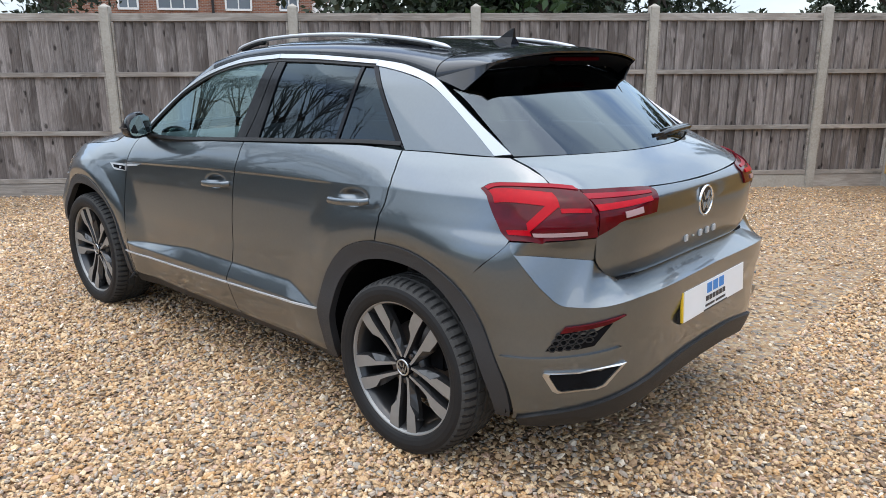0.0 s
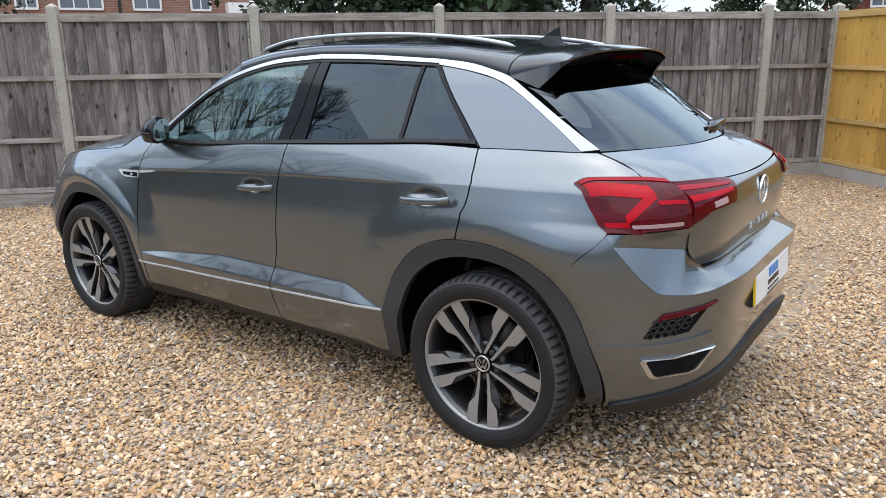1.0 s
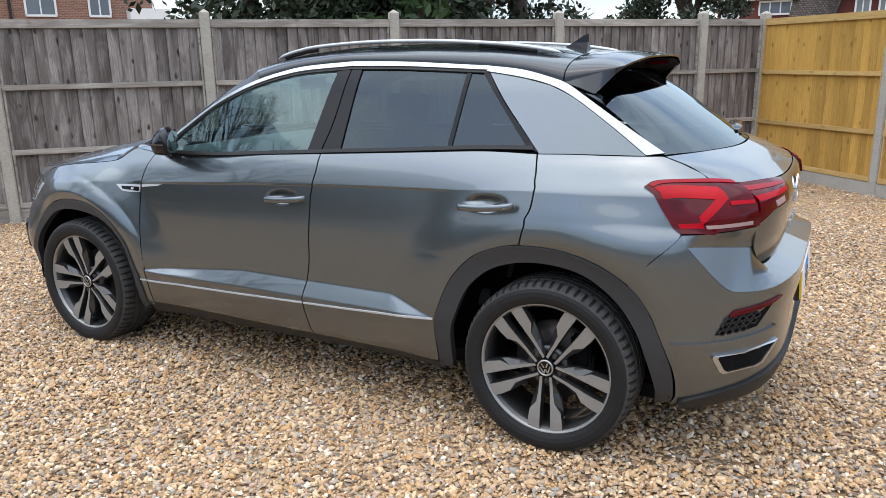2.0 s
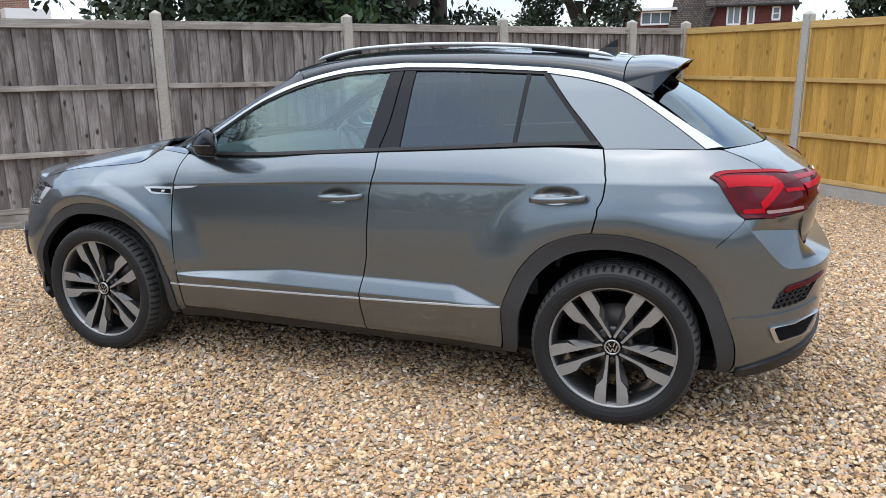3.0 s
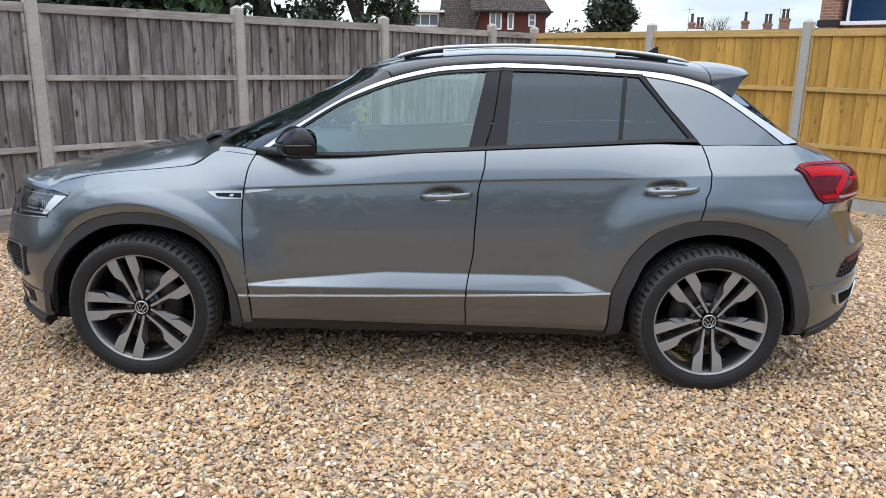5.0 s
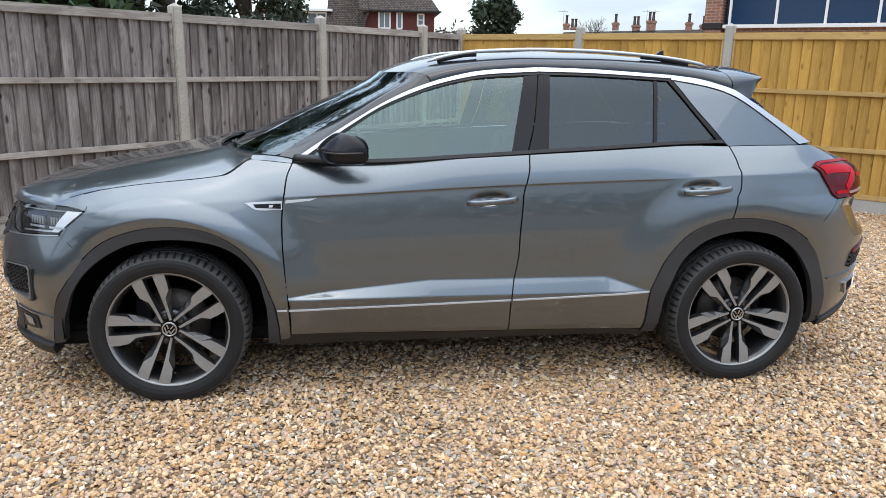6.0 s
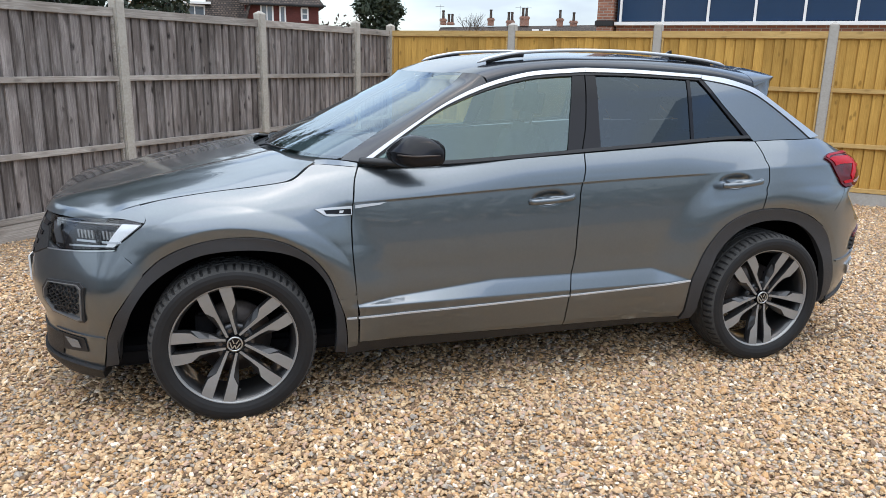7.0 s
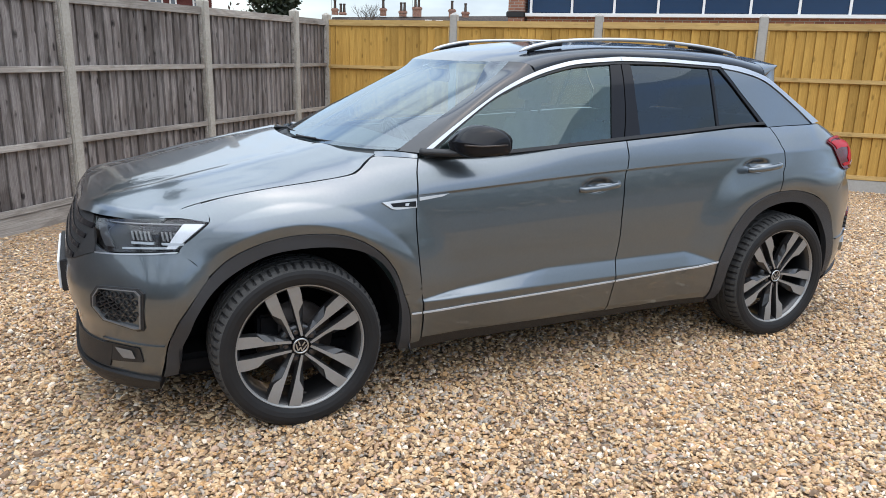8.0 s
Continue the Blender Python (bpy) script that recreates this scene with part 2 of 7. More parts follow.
def breadth(x, z):
    """Half width of the flank before its ends round off."""
    zc, zt, bt = tab(x, CREASE), tab(x, TOP), tab(x, BELT_Y)
    zone = smooth(-1.28, -0.62, x) * smooth(1.40, 0.72, x)  # the doors: narrow at the crease, swelling below it
    bc = 0.842 - 0.010 * (x / 1.3) ** 2 - 0.045 * zone
    if z >= zc:
        u = (z - zc) / (zt - zc)
        w = bt - (u - 1) * (zt - zc) * 0.9 if u > 1 else bc - (bc - bt) * (0.55 * u + 0.45 * u ** 2.4)
    else:
        d = zc - z
        w = bc - 0.034 * (d / 0.40) ** 1.05 * (1 - zone) + zone * 0.15 * d * (1 - d / 0.60)
        w -= 0.0062 * smooth(0.0, 0.007, zc - z) * smooth(-0.98, -0.74, x) * smooth(0.93, 0.80, x)  # undercut below the door crease
        # the bright fold low on the doors: it opens from a point at the front and closes quickly before the rear wheel
        door = min(1.0, max(0.0, (x + 0.80) / 0.62)) * min(1.0, max(0.0, (0.825 - x) / 0.20))
        zl = z if z < 0.462 else 0.462 + (z - 0.462) / (0.06 + 0.94 * door)
        low = float(np.interp(zl, [0.2, 0.23, 0.30, 0.40, 0.438, 0.453, 0.462, 0.532], [-0.045, -0.030, 0.008, 0.026, 0.031, 0.0335, 0.0335, 0.0]))
        plain = float(np.interp(z, [0.2, 0.23, 0.30, 0.40, 0.46, 0.72], [-0.020, -0.013, 0.005, 0.013, 0.015, 0.0]))
        on_door = smooth(-0.86, -0.62, x) * smooth(0.86, 0.64, x)
        w += low * on_door + plain * (1 - on_door)
        if z < 0.62:
            w += 0.006 * smooth(0.62, 0.50, z)
    if 0.56 < z <= zt and x < -0.66:  # the front wing rolls over without a crease
        u = max(0.0, (z - 0.70) / (zt - 0.70))
        w += 0.62 * (bc - (bc - bt) * u ** 2.7 - w) * smooth(-0.66, -1.06, x) * smooth(0.56, 0.84, z)
    if 0.64 < z <= zt and x > 0.68:  # the rear haunch rolls over the wheel
        u = max(0.0, (z - 0.76) / (zt - 0.76))
        w += 0.36 * (bc - (bc - bt) * u ** 1.9 - w) * smooth(0.68, 1.20, x) * smooth(0.64, 0.90, z)
    w += 0.026 * smooth(-1.50, -1.9, x) * smooth(0.78, 0.54, z) * smooth(0.34, 0.48, z)  # the front bumper leans back over its crest
    w += 0.036 * smooth(-1.38, -1.74, x) * smooth(-2.0, -1.76, x) * smooth(0.80, 0.56, z)
    r = math.hypot(abs(x) - AXLE, z - HUB)
    flare = 0.036 * (0.45 + 0.55 * smooth(0.50, 0.92, z)) if x > 0 else 0.032 * (0.6 + 0.4 * smooth(0.40, 0.75, z))
    ridge = 0.495 if x > 0 else 0.498  # a ridge runs round above the arch trim, and the lip below it turns under
    w += flare * (smooth(0.73, ridge, r) if r > ridge else 1 - 0.22 * min(1.0, (ridge - r) / 0.05)) * smooth(0.15, 0.3, z)
    if x < 0:  # a soft concave line runs round the front arch, the panel between it and the ridge leans outwards
        k = min(1.0, max(0.0, (0.572 - r) / 0.077))
        w += 0.019 * (k + 0.35 * k * (1 - k)) * smooth(0.50, 0.74, z) * smooth(-1.66, -1.46, x) * (1.0 if r > ridge else 1 - 0.22 * min(1.0, (ridge - r) / 0.05))
    w += 0.048 * smooth(1.30, 1.74, x) * smooth(1.06, 0.80 + 0.11 * smooth(1.70, 1.86, x), z)
    for hx, hz in ((0.093, 0.882), (1.064, 0.932)):  # the cups behind the door handles
        up = z - hz - 0.002 - 0.05 * (x - hx)
        w -= 0.030 * smooth(1.0, 0.25, math.hypot((x - hx + 0.012) / (0.098 if up > 0 else 0.066), up / (0.040 if up > 0 else 0.031)))
    return w


def power(rear):
    return 5.5 if rear else 4.6


def skin(p, z):
    """The flank, nose and tail: p runs 0 at mid flank to 2 at the middle of the tail, -2 at the middle of the nose."""
    rear = p >= 0
    n, q = power(rear), abs(p)
    if q <= 1:
        d = (q ** n + 1) ** (1 / n)
        X, Y = q / d, 1 / d
    else:
        w = max(0.0, 2 - q)
        d = (1 + w ** n) ** (1 / n)
        X, Y = 1 / d, w / d
    x = length(z, rear) * X * (1 if rear else -1)
    y = -breadth(x, z) * Y
    if rear and q > 0.88 and z < tab(q, [(0.9, 0.875), (1.3, 0.8935), (1.32, 0.90)]):  # facet and shelf over the rear bumper's crest
        k = smooth(0.94, 1.09, q)
        d = k * tab(q, SHELF) * max(0.0, z - tab(q, CREST)) - k * (tab(z, BUMPER_TAIL) - length(z, True))
        x, y = x - d * X, y + k * d * Y
    return (x, y, z)


def p_at_x(x, z):
    rear = x >= 0
    n = power(rear)
    X = min(0.99999, abs(x) / length(z, rear))
    Y = (1 - X ** n) ** (1 / n)
    p = X / Y if X < Y else 2 - Y / X
    return p if rear else -p


def creased(g, low=124, high=26):
    """Shifts a door's rows so that one of them runs along the crease."""
    out = []
    for col in g:
        zs, ps = [q[1] for q in col], [q[0] for q in col]
        zc = 0.95
        for _ in range(3):
            zc = tab(skin(float(np.interp(zc, zs, ps)), zc)[0], CREASE)
        rows = list(np.linspace(zs[0], zc - 0.016, low)) + [zc - 0.0115, zc - 0.008, zc - 0.005, zc - 0.0025, zc - 0.0008, zc + 0.001] + list(np.linspace(zc + 0.005, zs[-1], high))
        out.append([np.array((np.interp(z, zs, ps), z)) for z in rows])
    return out


def p_at_y(y, z, rear):
    n = power(rear)
    b = breadth(1.9 if rear else -1.9, z)
    Y = min(0.99999, abs(y) / b)
    X = (1 - Y ** n) ** (1 / n)
    p = X / Y if X < Y else 2 - Y / X
    return p if rear else -p


def cabin(x, z):
    """Half width of the side windows' sheet."""
    k = 1.0
    if x > 0.5:
        k -= 0.102 * ((x - 0.5) / 1.1) ** 2
    if x < 0:
        k -= 0.068 * (x / 0.77) ** 2
    return k * (0.746 - 0.43 * (z - 1.075) - 0.45 * max(0.0, z - 1.33) ** 1.5)
# ---- building helpers ----
def mesh(name, verts, faces, mat, parent=None, label="", soft=True, flip=False):
    """Links one mesh; flip mirrors it to the car's other flank."""
    me = bpy.data.meshes.new(name)
    if flip:
        verts = [(v[0], -v[1], v[2]) for v in verts]
        faces = [tuple(reversed(f)) for f in faces]
    me.from_pydata([tuple(v) for v in verts], [], faces)
    me.materials.append(mat)
    if soft:
        me.shade_smooth()
    ob = new(name, me)
    if parent:
        ob.parent = parent
    if label:
        ob["label"] = label
    return ob


def part(name, bm, mat, parent, label="", soft=False):
    me = bpy.data.meshes.new(name)
    bmesh.ops.recalc_face_normals(bm, faces=bm.faces)
    bm.to_mesh(me)
    bm.free()
    me.materials.append(mat)
    if soft:
        me.shade_smooth()
    ob = new(name, me)
    ob.parent = parent
    if label:
        ob["label"] = label
    return ob


def box_bm(lo, hi, bevel=0.0, m=None, bm=None):
    bm = bm or bmesh.new()
    made = bmesh.ops.create_cube(bm, size=1)["verts"]
    for v in made:
        v.co = Vector([(lo[i] + hi[i]) / 2 + v.co[i] * (hi[i] - lo[i]) for i in range(3)])
    if bevel:
        edges = list({e for v in made for e in v.link_edges})
        made = [g for g in bmesh.ops.bevel(bm, geom=edges, offset=bevel, segments=2, affect="EDGES")["verts"]]
        made = list({v for v in bm.verts if v.is_valid}) if not m else made
    if m:
        bmesh.ops.transform(bm, matrix=m, verts=[v for v in made if v.is_valid])
    return bm


def spline(pts, dense=16):
    """A Catmull-Rom curve through pts, run at even pace from 0 to 1."""
    P = [np.array(p, float) for p in pts]
    if len(P) == 2:
        return lambda s: P[0] + (P[1] - P[0]) * s
    E = [2 * P[0] - P[1]] + P + [2 * P[-1] - P[-2]]
    out = []
    for i in range(1, len(E) - 2):
        for k in range(dense):
            t = k / dense
            out.append(0.5 * (2 * E[i] + (E[i + 1] - E[i - 1]) * t + (2 * E[i - 1] - 5 * E[i] + 4 * E[i + 1] - E[i + 2]) * t**2
                              + (3 * E[i] - E[i - 1] - 3 * E[i + 1] + E[i + 2]) * t**3))
    out.append(P[-1])
    out = np.array(out)
    d = np.concatenate([[0], np.cumsum(np.linalg.norm(np.diff(out, axis=0), axis=1))])
    d /= d[-1]
    return lambda s: np.array([np.interp(s, d, out[:, k]) for k in range(out.shape[1])])


def coons(bottom, top, left, right, nu, nv):
    """A grid between four curves; bottom and top run left to right, left and right run upwards."""
    B, T, L, R = (c if callable(c) else spline(c) for c in (bottom, top, left, right))
    c00, c10, c01, c11 = B(0), B(1), T(0), T(1)
    grid = []
    for i in range(nu + 1):
        s = i / nu
        row = []
        for j in range(nv + 1):
            t = j / nv
            row.append((1 - t) * B(s) + t * T(s) + (1 - s) * L(t) + s * R(t)
                       - ((1 - s) * (1 - t) * c00 + s * (1 - t) * c10 + (1 - s) * t * c01 + s * t * c11))
        grid.append(row)
    return grid


def sheet(name, P, mat, parent, label="", gap=0.0, depth=0.012, sides=(False, True), joined=None):
    """Grid of 3D points as a panel with its rim turned inwards; one object for each flank named in sides."""
    P = np.array(P, float)
    nu, nv = P.shape[0], P.shape[1]
    du, dv = np.gradient(P, axis=0), np.gradient(P, axis=1)
    nrm = np.cross(du, dv)
    ln = np.linalg.norm(nrm, axis=2, keepdims=True)
    nrm = nrm / np.maximum(ln, 1e-9)
    if gap:
        Q = P.copy()
        for a, b in (((0, slice(None)), (1, slice(None))), ((-1, slice(None)), (-2, slice(None))),
                     ((slice(None), 0), (slice(None), 1)), ((slice(None), -1), (slice(None), -2))):
            d = P[b] - P[a]
            move = d / np.maximum(np.linalg.norm(d, axis=-1, keepdims=True), 1e-6) * np.minimum(gap, 0.4 * np.linalg.norm(d, axis=-1, keepdims=True))
            if joined:  # no gap where the panel runs on into its neighbour
                move = move * np.array([[0.0 if joined(q) else 1.0] for q in P[a]])
            Q[a] = Q[a] + move
        P = Q
    verts = [tuple(P[i, j]) for i in range(nu) for j in range(nv)]
    faces = [(i * nv + j, (i + 1) * nv + j, (i + 1) * nv + j + 1, i * nv + j + 1) for i in range(nu - 1) for j in range(nv - 1)]
    if depth:
        ring = [(i, 0) for i in range(nu)] + [(nu - 1, j) for j in range(1, nv)] + [(i, nv - 1) for i in range(nu - 2, -1, -1)] + [(0, j) for j in range(nv - 2, 0, -1)]
        k = len(verts)
        for i, j in ring:
            verts.append(tuple(P[i, j]))
        for i, j in ring:
            verts.append(tuple(P[i, j] - nrm[i, j] * depth))
        n = len(ring)
        for q in range(n):
            r = (q + 1) % n
            faces.append((k + r, k + q, k + n + q, k + n + r))
    obs = [mesh(name, verts, faces, mat, parent, label, True, flip) for flip in sides]
    return obs


def straight(pts):
    """A polyline run at even pace from 0 to 1, with its corners kept."""
    P = np.array(pts, float)
    d = np.concatenate([[0], np.cumsum(np.linalg.norm(np.diff(P, axis=0), axis=1))])
    return lambda q: np.array([np.interp(q, d / d[-1], P[:, k]) for k in range(P.shape[1])])


def full(P, centre_first):
    """Adds the mirrored half to a grid that ends (or begins) on the centre line."""
    m = [[np.array((a[0], -a[1], a[2])) for a in row] for row in P]
    return m[:0:-1] + list(P) if centre_first else list(P) + m[-2::-1]


def px(pts):
    return [(p_at_x(x, z), z) for x, z in pts]


def py(pts, rear):
    return [(p_at_y(y, z, rear), z) for y, z in pts]


def on_skin(g, off=0.0):
    """(p, z) grid to points on the skin, off metres proud of it."""
    out = []
    for row in g:
        line = []
        for p, z in row:
            a = np.array(skin(p, z))
            if off:
                e = 0.004
                n = np.cross(np.array(skin(p + e, z)) - np.array(skin(p - e, z)), np.array(skin(p, z + e)) - np.array(skin(p, z - e)))
                a = a + off * n / np.linalg.norm(n)
            line.append(a)
        out.append(line)
    return out


def on_cabin(g, off=0.0):
    return [[np.array((x, -cabin(x, z) - off * 0.92, z + off * 0.38)) for x, z in row] for row in g]


def lathe(profile, n, mat, name, parent, label="", dents=None, soft=True, place=None):
    """Turns (radius, y) pairs about the y axis; dents(i, k) changes a radius."""
    verts, faces = [], []
    m = len(profile)
    for i in range(n):
        a = 2 * math.pi * i / n
        for k, (r, y) in enumerate(profile):
            q = r + (dents(i, k) if dents else 0)
            verts.append((q * math.cos(a), y, q * math.sin(a)))
    for i in range(n):
        j = (i + 1) % n
        for k in range(m - 1):
            faces.append((i * m + k, j * m + k, j * m + k + 1, i * m + k + 1))
    ob = mesh(name, verts, faces, mat, parent, label, soft)
    if place:
        ob.matrix_basis = place
    return ob


def sweep(path, width, height, mat, name, parent, label="", n=40, k=10, square=2.6, up=(0, 0, 1), taper=0.0):
    """A rounded bar along a 3D path."""
    f = spline(path)
    verts, faces = [], []
    for i in range(n + 1):
        s = i / n
        c, t = f(s), f(min(1, s + 0.01)) - f(max(0, s - 0.01))
        t /= np.linalg.norm(t)
        side = np.cross(t, np.array(up, float))
        side /= np.linalg.norm(side)
        top = np.cross(side, t)
        q = 1.0 if not taper else min(1.0, 0.25 + min(s, 1 - s) / taper)
        for j in range(k):
            a = 2 * math.pi * j / k
            ca, sa = math.cos(a), math.sin(a)
            verts.append(tuple(c + side * width * q * math.copysign(abs(ca) ** (2 / square), ca) + top * height * q * math.copysign(abs(sa) ** (2 / square), sa)))
    for i in range(n):
        for j in range(k):
            faces.append((i * k + j, i * k + (j + 1) % k, (i + 1) * k + (j + 1) % k, (i + 1) * k + j))
    faces += [tuple(reversed(range(k))), tuple(n * k + j for j in range(k))]
    faces = [tuple(reversed(q)) for q in faces]
    return mesh(name, verts, faces, mat, parent, label)


# ---- the car ----
car = tagged(new("car"), "dark grey metallic compact crossover car parked on gravel", "car")

ARCH_F = [(-1.632, 0.655), (-1.55, 0.725), (-1.448, 0.772), (-1.325, 0.798), (-1.18, 0.797), (-1.07, 0.766), (-0.968, 0.698), (-0.898, 0.606), (-0.858, 0.50), (-0.838, 0.39), (-0.832, 0.262)]
ARCH_R = [(0.827, 0.262), (0.836, 0.433), (0.867, 0.539), (0.921, 0.645), (1.011, 0.738), (1.127, 0.789), (1.187, 0.7985), (1.197, 0.799)]
ARCH_RR = [(1.197, 0.799), (1.30, 0.798), (1.40, 0.783), (1.495, 0.752), (1.592, 0.694)]
DOOR_A = [(-0.786, 0.292), (-0.791, 0.452), (-0.803, 0.585), (-0.81, 0.715), (-0.809, 0.82), (-0.798, 0.91), (-0.787, 0.98), (-0.765, 1.031)]
SEAM_B = [(0.191, 0.272), (0.188, 0.44), (0.216, 0.613), (0.222, 0.746), (0.232, 0.90), (0.243, 0.951), (0.262, 1.076)]
SEAM_C = [(1.197, 0.799), (1.199, 0.807), (1.207, 0.842), (1.224, 0.914), (1.238, 1.008), (1.229, 1.052), (1.212, 1.114)]
BELT = [(x, tab(x, TOP)) for x in (-0.765, -0.5, -0.2, 0.0, 0.262)]
BELT_REAR = [(x, tab(x, TOP) - (0.006 if x > 1.1 else 0)) for x in (0.262, 0.5, 0.75, 1.0, 1.212)]

def tuck(pts):
    """Draws the upper rim of the front arch trim towards the axle."""
    out = []
    for x, z in pts:
        r = math.hypot(x + AXLE, z - HUB)
        q = 1 - 0.016 / r * smooth(0.32, 0.52, z)
        out.append((-AXLE + (x + AXLE) * q, HUB + (z - HUB) * q))
    return out
ARCH_F = tuck(ARCH_F)

# hidden inner shell, dark, with the wheel wells left open
verts, faces, NP, NZ = [], [], 121, 25
for i in range(NP):
    p = -2 + 4 * i / (NP - 1)
    for j in range(NZ):
        z = 0.24 + 0.74 * j / (NZ - 1)
        a = np.array(skin(p, z))
        verts.append((a[0] * 0.975, a[1] + 0.035 if a[1] < -0.035 else 0.0, z))
for i in range(NP - 1):
    for j in range(NZ - 1):
        c = np.mean([verts[i * NZ + j], verts[(i + 1) * NZ + j + 1]], axis=0)
        if math.hypot(abs(c[0]) - AXLE, c[2] - HUB) > 0.525 and not (c[2] > 0.86 and abs(c[0]) > 1.3):
            faces.append((i * NZ + j, (i + 1) * NZ + j, (i + 1) * NZ + j + 1, i * NZ + j + 1))
for flip in (False, True):
    mesh("inner_shell", verts, faces, DARK, car, flip=flip)
part("floor_pan", box_bm((-1.85, -0.66, 0.215), (1.85, 0.66, 0.30), 0.02), DARK, car)
for sx in (-1, 1):
    for sy in (-1, 1):
        # wheel well: the roof of the arch and its inner wall
        vs, fs = [], []
        for i in range(25):
            a = math.pi * (-0.03 + 1.06 * i / 24)
            for y in (0.765, 0.60, 0.46):
                vs.append((sx * AXLE + 0.445 * math.cos(a), sy * y, HUB + 0.445 * math.sin(a)))
        for i in range(24):
            for k in range(2):
                fs.append((i * 3 + k, i * 3 + 3 + k, i * 3 + 4 + k, i * 3 + 1 + k))
        vs.append((sx * AXLE, sy * 0.46, HUB))
        fs += [(i * 3 + 2, i * 3 + 5, len(vs) - 1) for i in range(24)]
        mesh("wheel_arch_liner", vs, fs, DARK, car)

# body panels
GAP = 0.0031
seam_a = [spline(DOOR_A)(k / 30) for k in range(31)]
sheet("front_fender", on_skin(coons(px(ARCH_F[:9]), px([(-1.622, 0.899), (-1.53, 0.922), (-1.38, 0.945), (-1.2, 0.963), (-1.06, 0.980), (-1.02, 0.994), (-0.985, 1.018), (-0.945, 1.042), (-0.88, 1.040), (-0.765, 1.031)]),
      px([ARCH_F[0], (-1.672, 0.698), (-1.716, 0.736), (-1.655, 0.793), (-1.606, 0.836), (-1.604, 0.86), (-1.622, 0.899)]), straight(px([ARCH_F[8]] + [tuple(q) for q in seam_a if q[1] > 0.497])), 84, 44)), PAINT, car, gap=GAP, joined=lambda q: (q[0] < -1.595 and 0.832 < q[2] < 0.898) or (-0.868 < q[0] < -0.796 and q[2] < 0.526))
foot_top = [ARCH_F[8], next(tuple(q) for q in seam_a if q[1] > 0.497)]
sheet("fender_foot", on_skin(coons(px([(-0.832, 0.262), (-0.789, 0.272)]), px(foot_top), px(ARCH_F[8:][::-1]), px([(-0.789, 0.272)] + [tuple(q) for q in seam_a if q[1] < 0.497] + [foot_top[1]]), 8, 24)), PAINT, car, gap=GAP, joined=lambda q: q[2] > 0.49)
sheet("fender_tip", on_skin(coons(px([(-1.765, 0.8465), (-1.69, 0.849), (-1.606, 0.838)]), px([(-1.764, 0.8485), (-1.70, 0.874), (-1.622, 0.899)]), px([(-1.765, 0.8465), (-1.764, 0.8485)]), px([(-1.606, 0.838), (-1.604, 0.86), (-1.622, 0.899)]), 16, 6)), PAINT, car, depth=0.01)
front_doors = sheet("front_door", on_skin(creased(coons(px([(-0.786, 0.292), (-0.287, 0.281), (0.191, 0.272)]), px(BELT), px(DOOR_A), px(SEAM_B), 110, 140))), PAINT, car, gap=GAP)
rear_doors = sheet("rear_door", on_skin(creased(coons(px([(0.191, 0.272), (0.5, 0.266), (0.827, 0.262)]), px(BELT_REAR), px(SEAM_B), px(ARCH_R + SEAM_C[1:]), 110, 140))), PAINT, car, gap=GAP)
sheet("quarter_panel", on_skin(coons(px(ARCH_RR), px([(1.212, 1.114), (1.35, 1.117), (1.5, 1.117), (1.648, 1.118)]), px(SEAM_C),
      px([(1.592, 0.694), (1.67, 0.79), (1.748, 0.874), (1.79, 0.95), (1.806, 1.044), (1.735, 1.085), (1.648, 1.118)]), 50, 60)), PAINT, car, gap=GAP)
sheet("sill", on_skin(coons(px([(-0.835, 0.226), (0.85, 0.222)]), px([(-0.832, 0.262), (-0.786, 0.286), (-0.287, 0.275), (0.191, 0.266), (0.827, 0.256)]),
      px([(-0.835, 0.226), (-0.832, 0.262)]), px([(0.85, 0.222), (0.827, 0.256)]), 40, 5), -0.004), PLASTIC, car, "black plastic sill under the doors", depth=0.06)

# wheel arch cladding
IN_F = [(-1.742, 0.26), (-1.722, 0.38), (-1.672, 0.50), (-1.595, 0.603), (-1.49, 0.678), (-1.395, 0.717), (-1.28, 0.731), (-1.162, 0.726), (-1.053, 0.698), (-0.972, 0.644), (-0.914, 0.554), (-0.888, 0.446), (-0.885, 0.25)]
OUT_F = [(-1.795, 0.245), (-1.775, 0.40), (-1.715, 0.54), (-1.632, 0.655), (-1.55, 0.725), (-1.448, 0.772), (-1.325, 0.798), (-1.18, 0.797), (-1.07, 0.766), (-0.968, 0.698), (-0.898, 0.606), (-0.858, 0.50), (-0.838, 0.39), (-0.832, 0.245)]
IN_R = [(0.893, 0.25), (0.910, 0.408), (0.942, 0.515), (0.996, 0.621), (1.087, 0.696), (1.203, 0.733), (1.323, 0.735), (1.44, 0.708), (1.545, 0.636), (1.622, 0.53), (1.672, 0.392), (1.684, 0.262)]
OUT_R = [(0.827, 0.245), (0.836, 0.433), (0.867, 0.539), (0.921, 0.645), (1.011, 0.738), (1.127, 0.789), (1.245, 0.801), (1.365, 0.792), (1.485, 0.757), (1.592, 0.694), (1.672, 0.59), (1.722, 0.47), (1.737, 0.262)]
for inner, outer in ((IN_F, tuck(OUT_F)), (IN_R, OUT_R)):
    sheet("wheel_arch_cladding", on_skin(coons(px(inner), px(outer), px([inner[0], outer[0]]), px([inner[-1], outer[-1]]), 72, 6), 0.006), CLADDING, car, "matt dark grey plastic wheel arch trim", depth=0.032, gap=0.002)

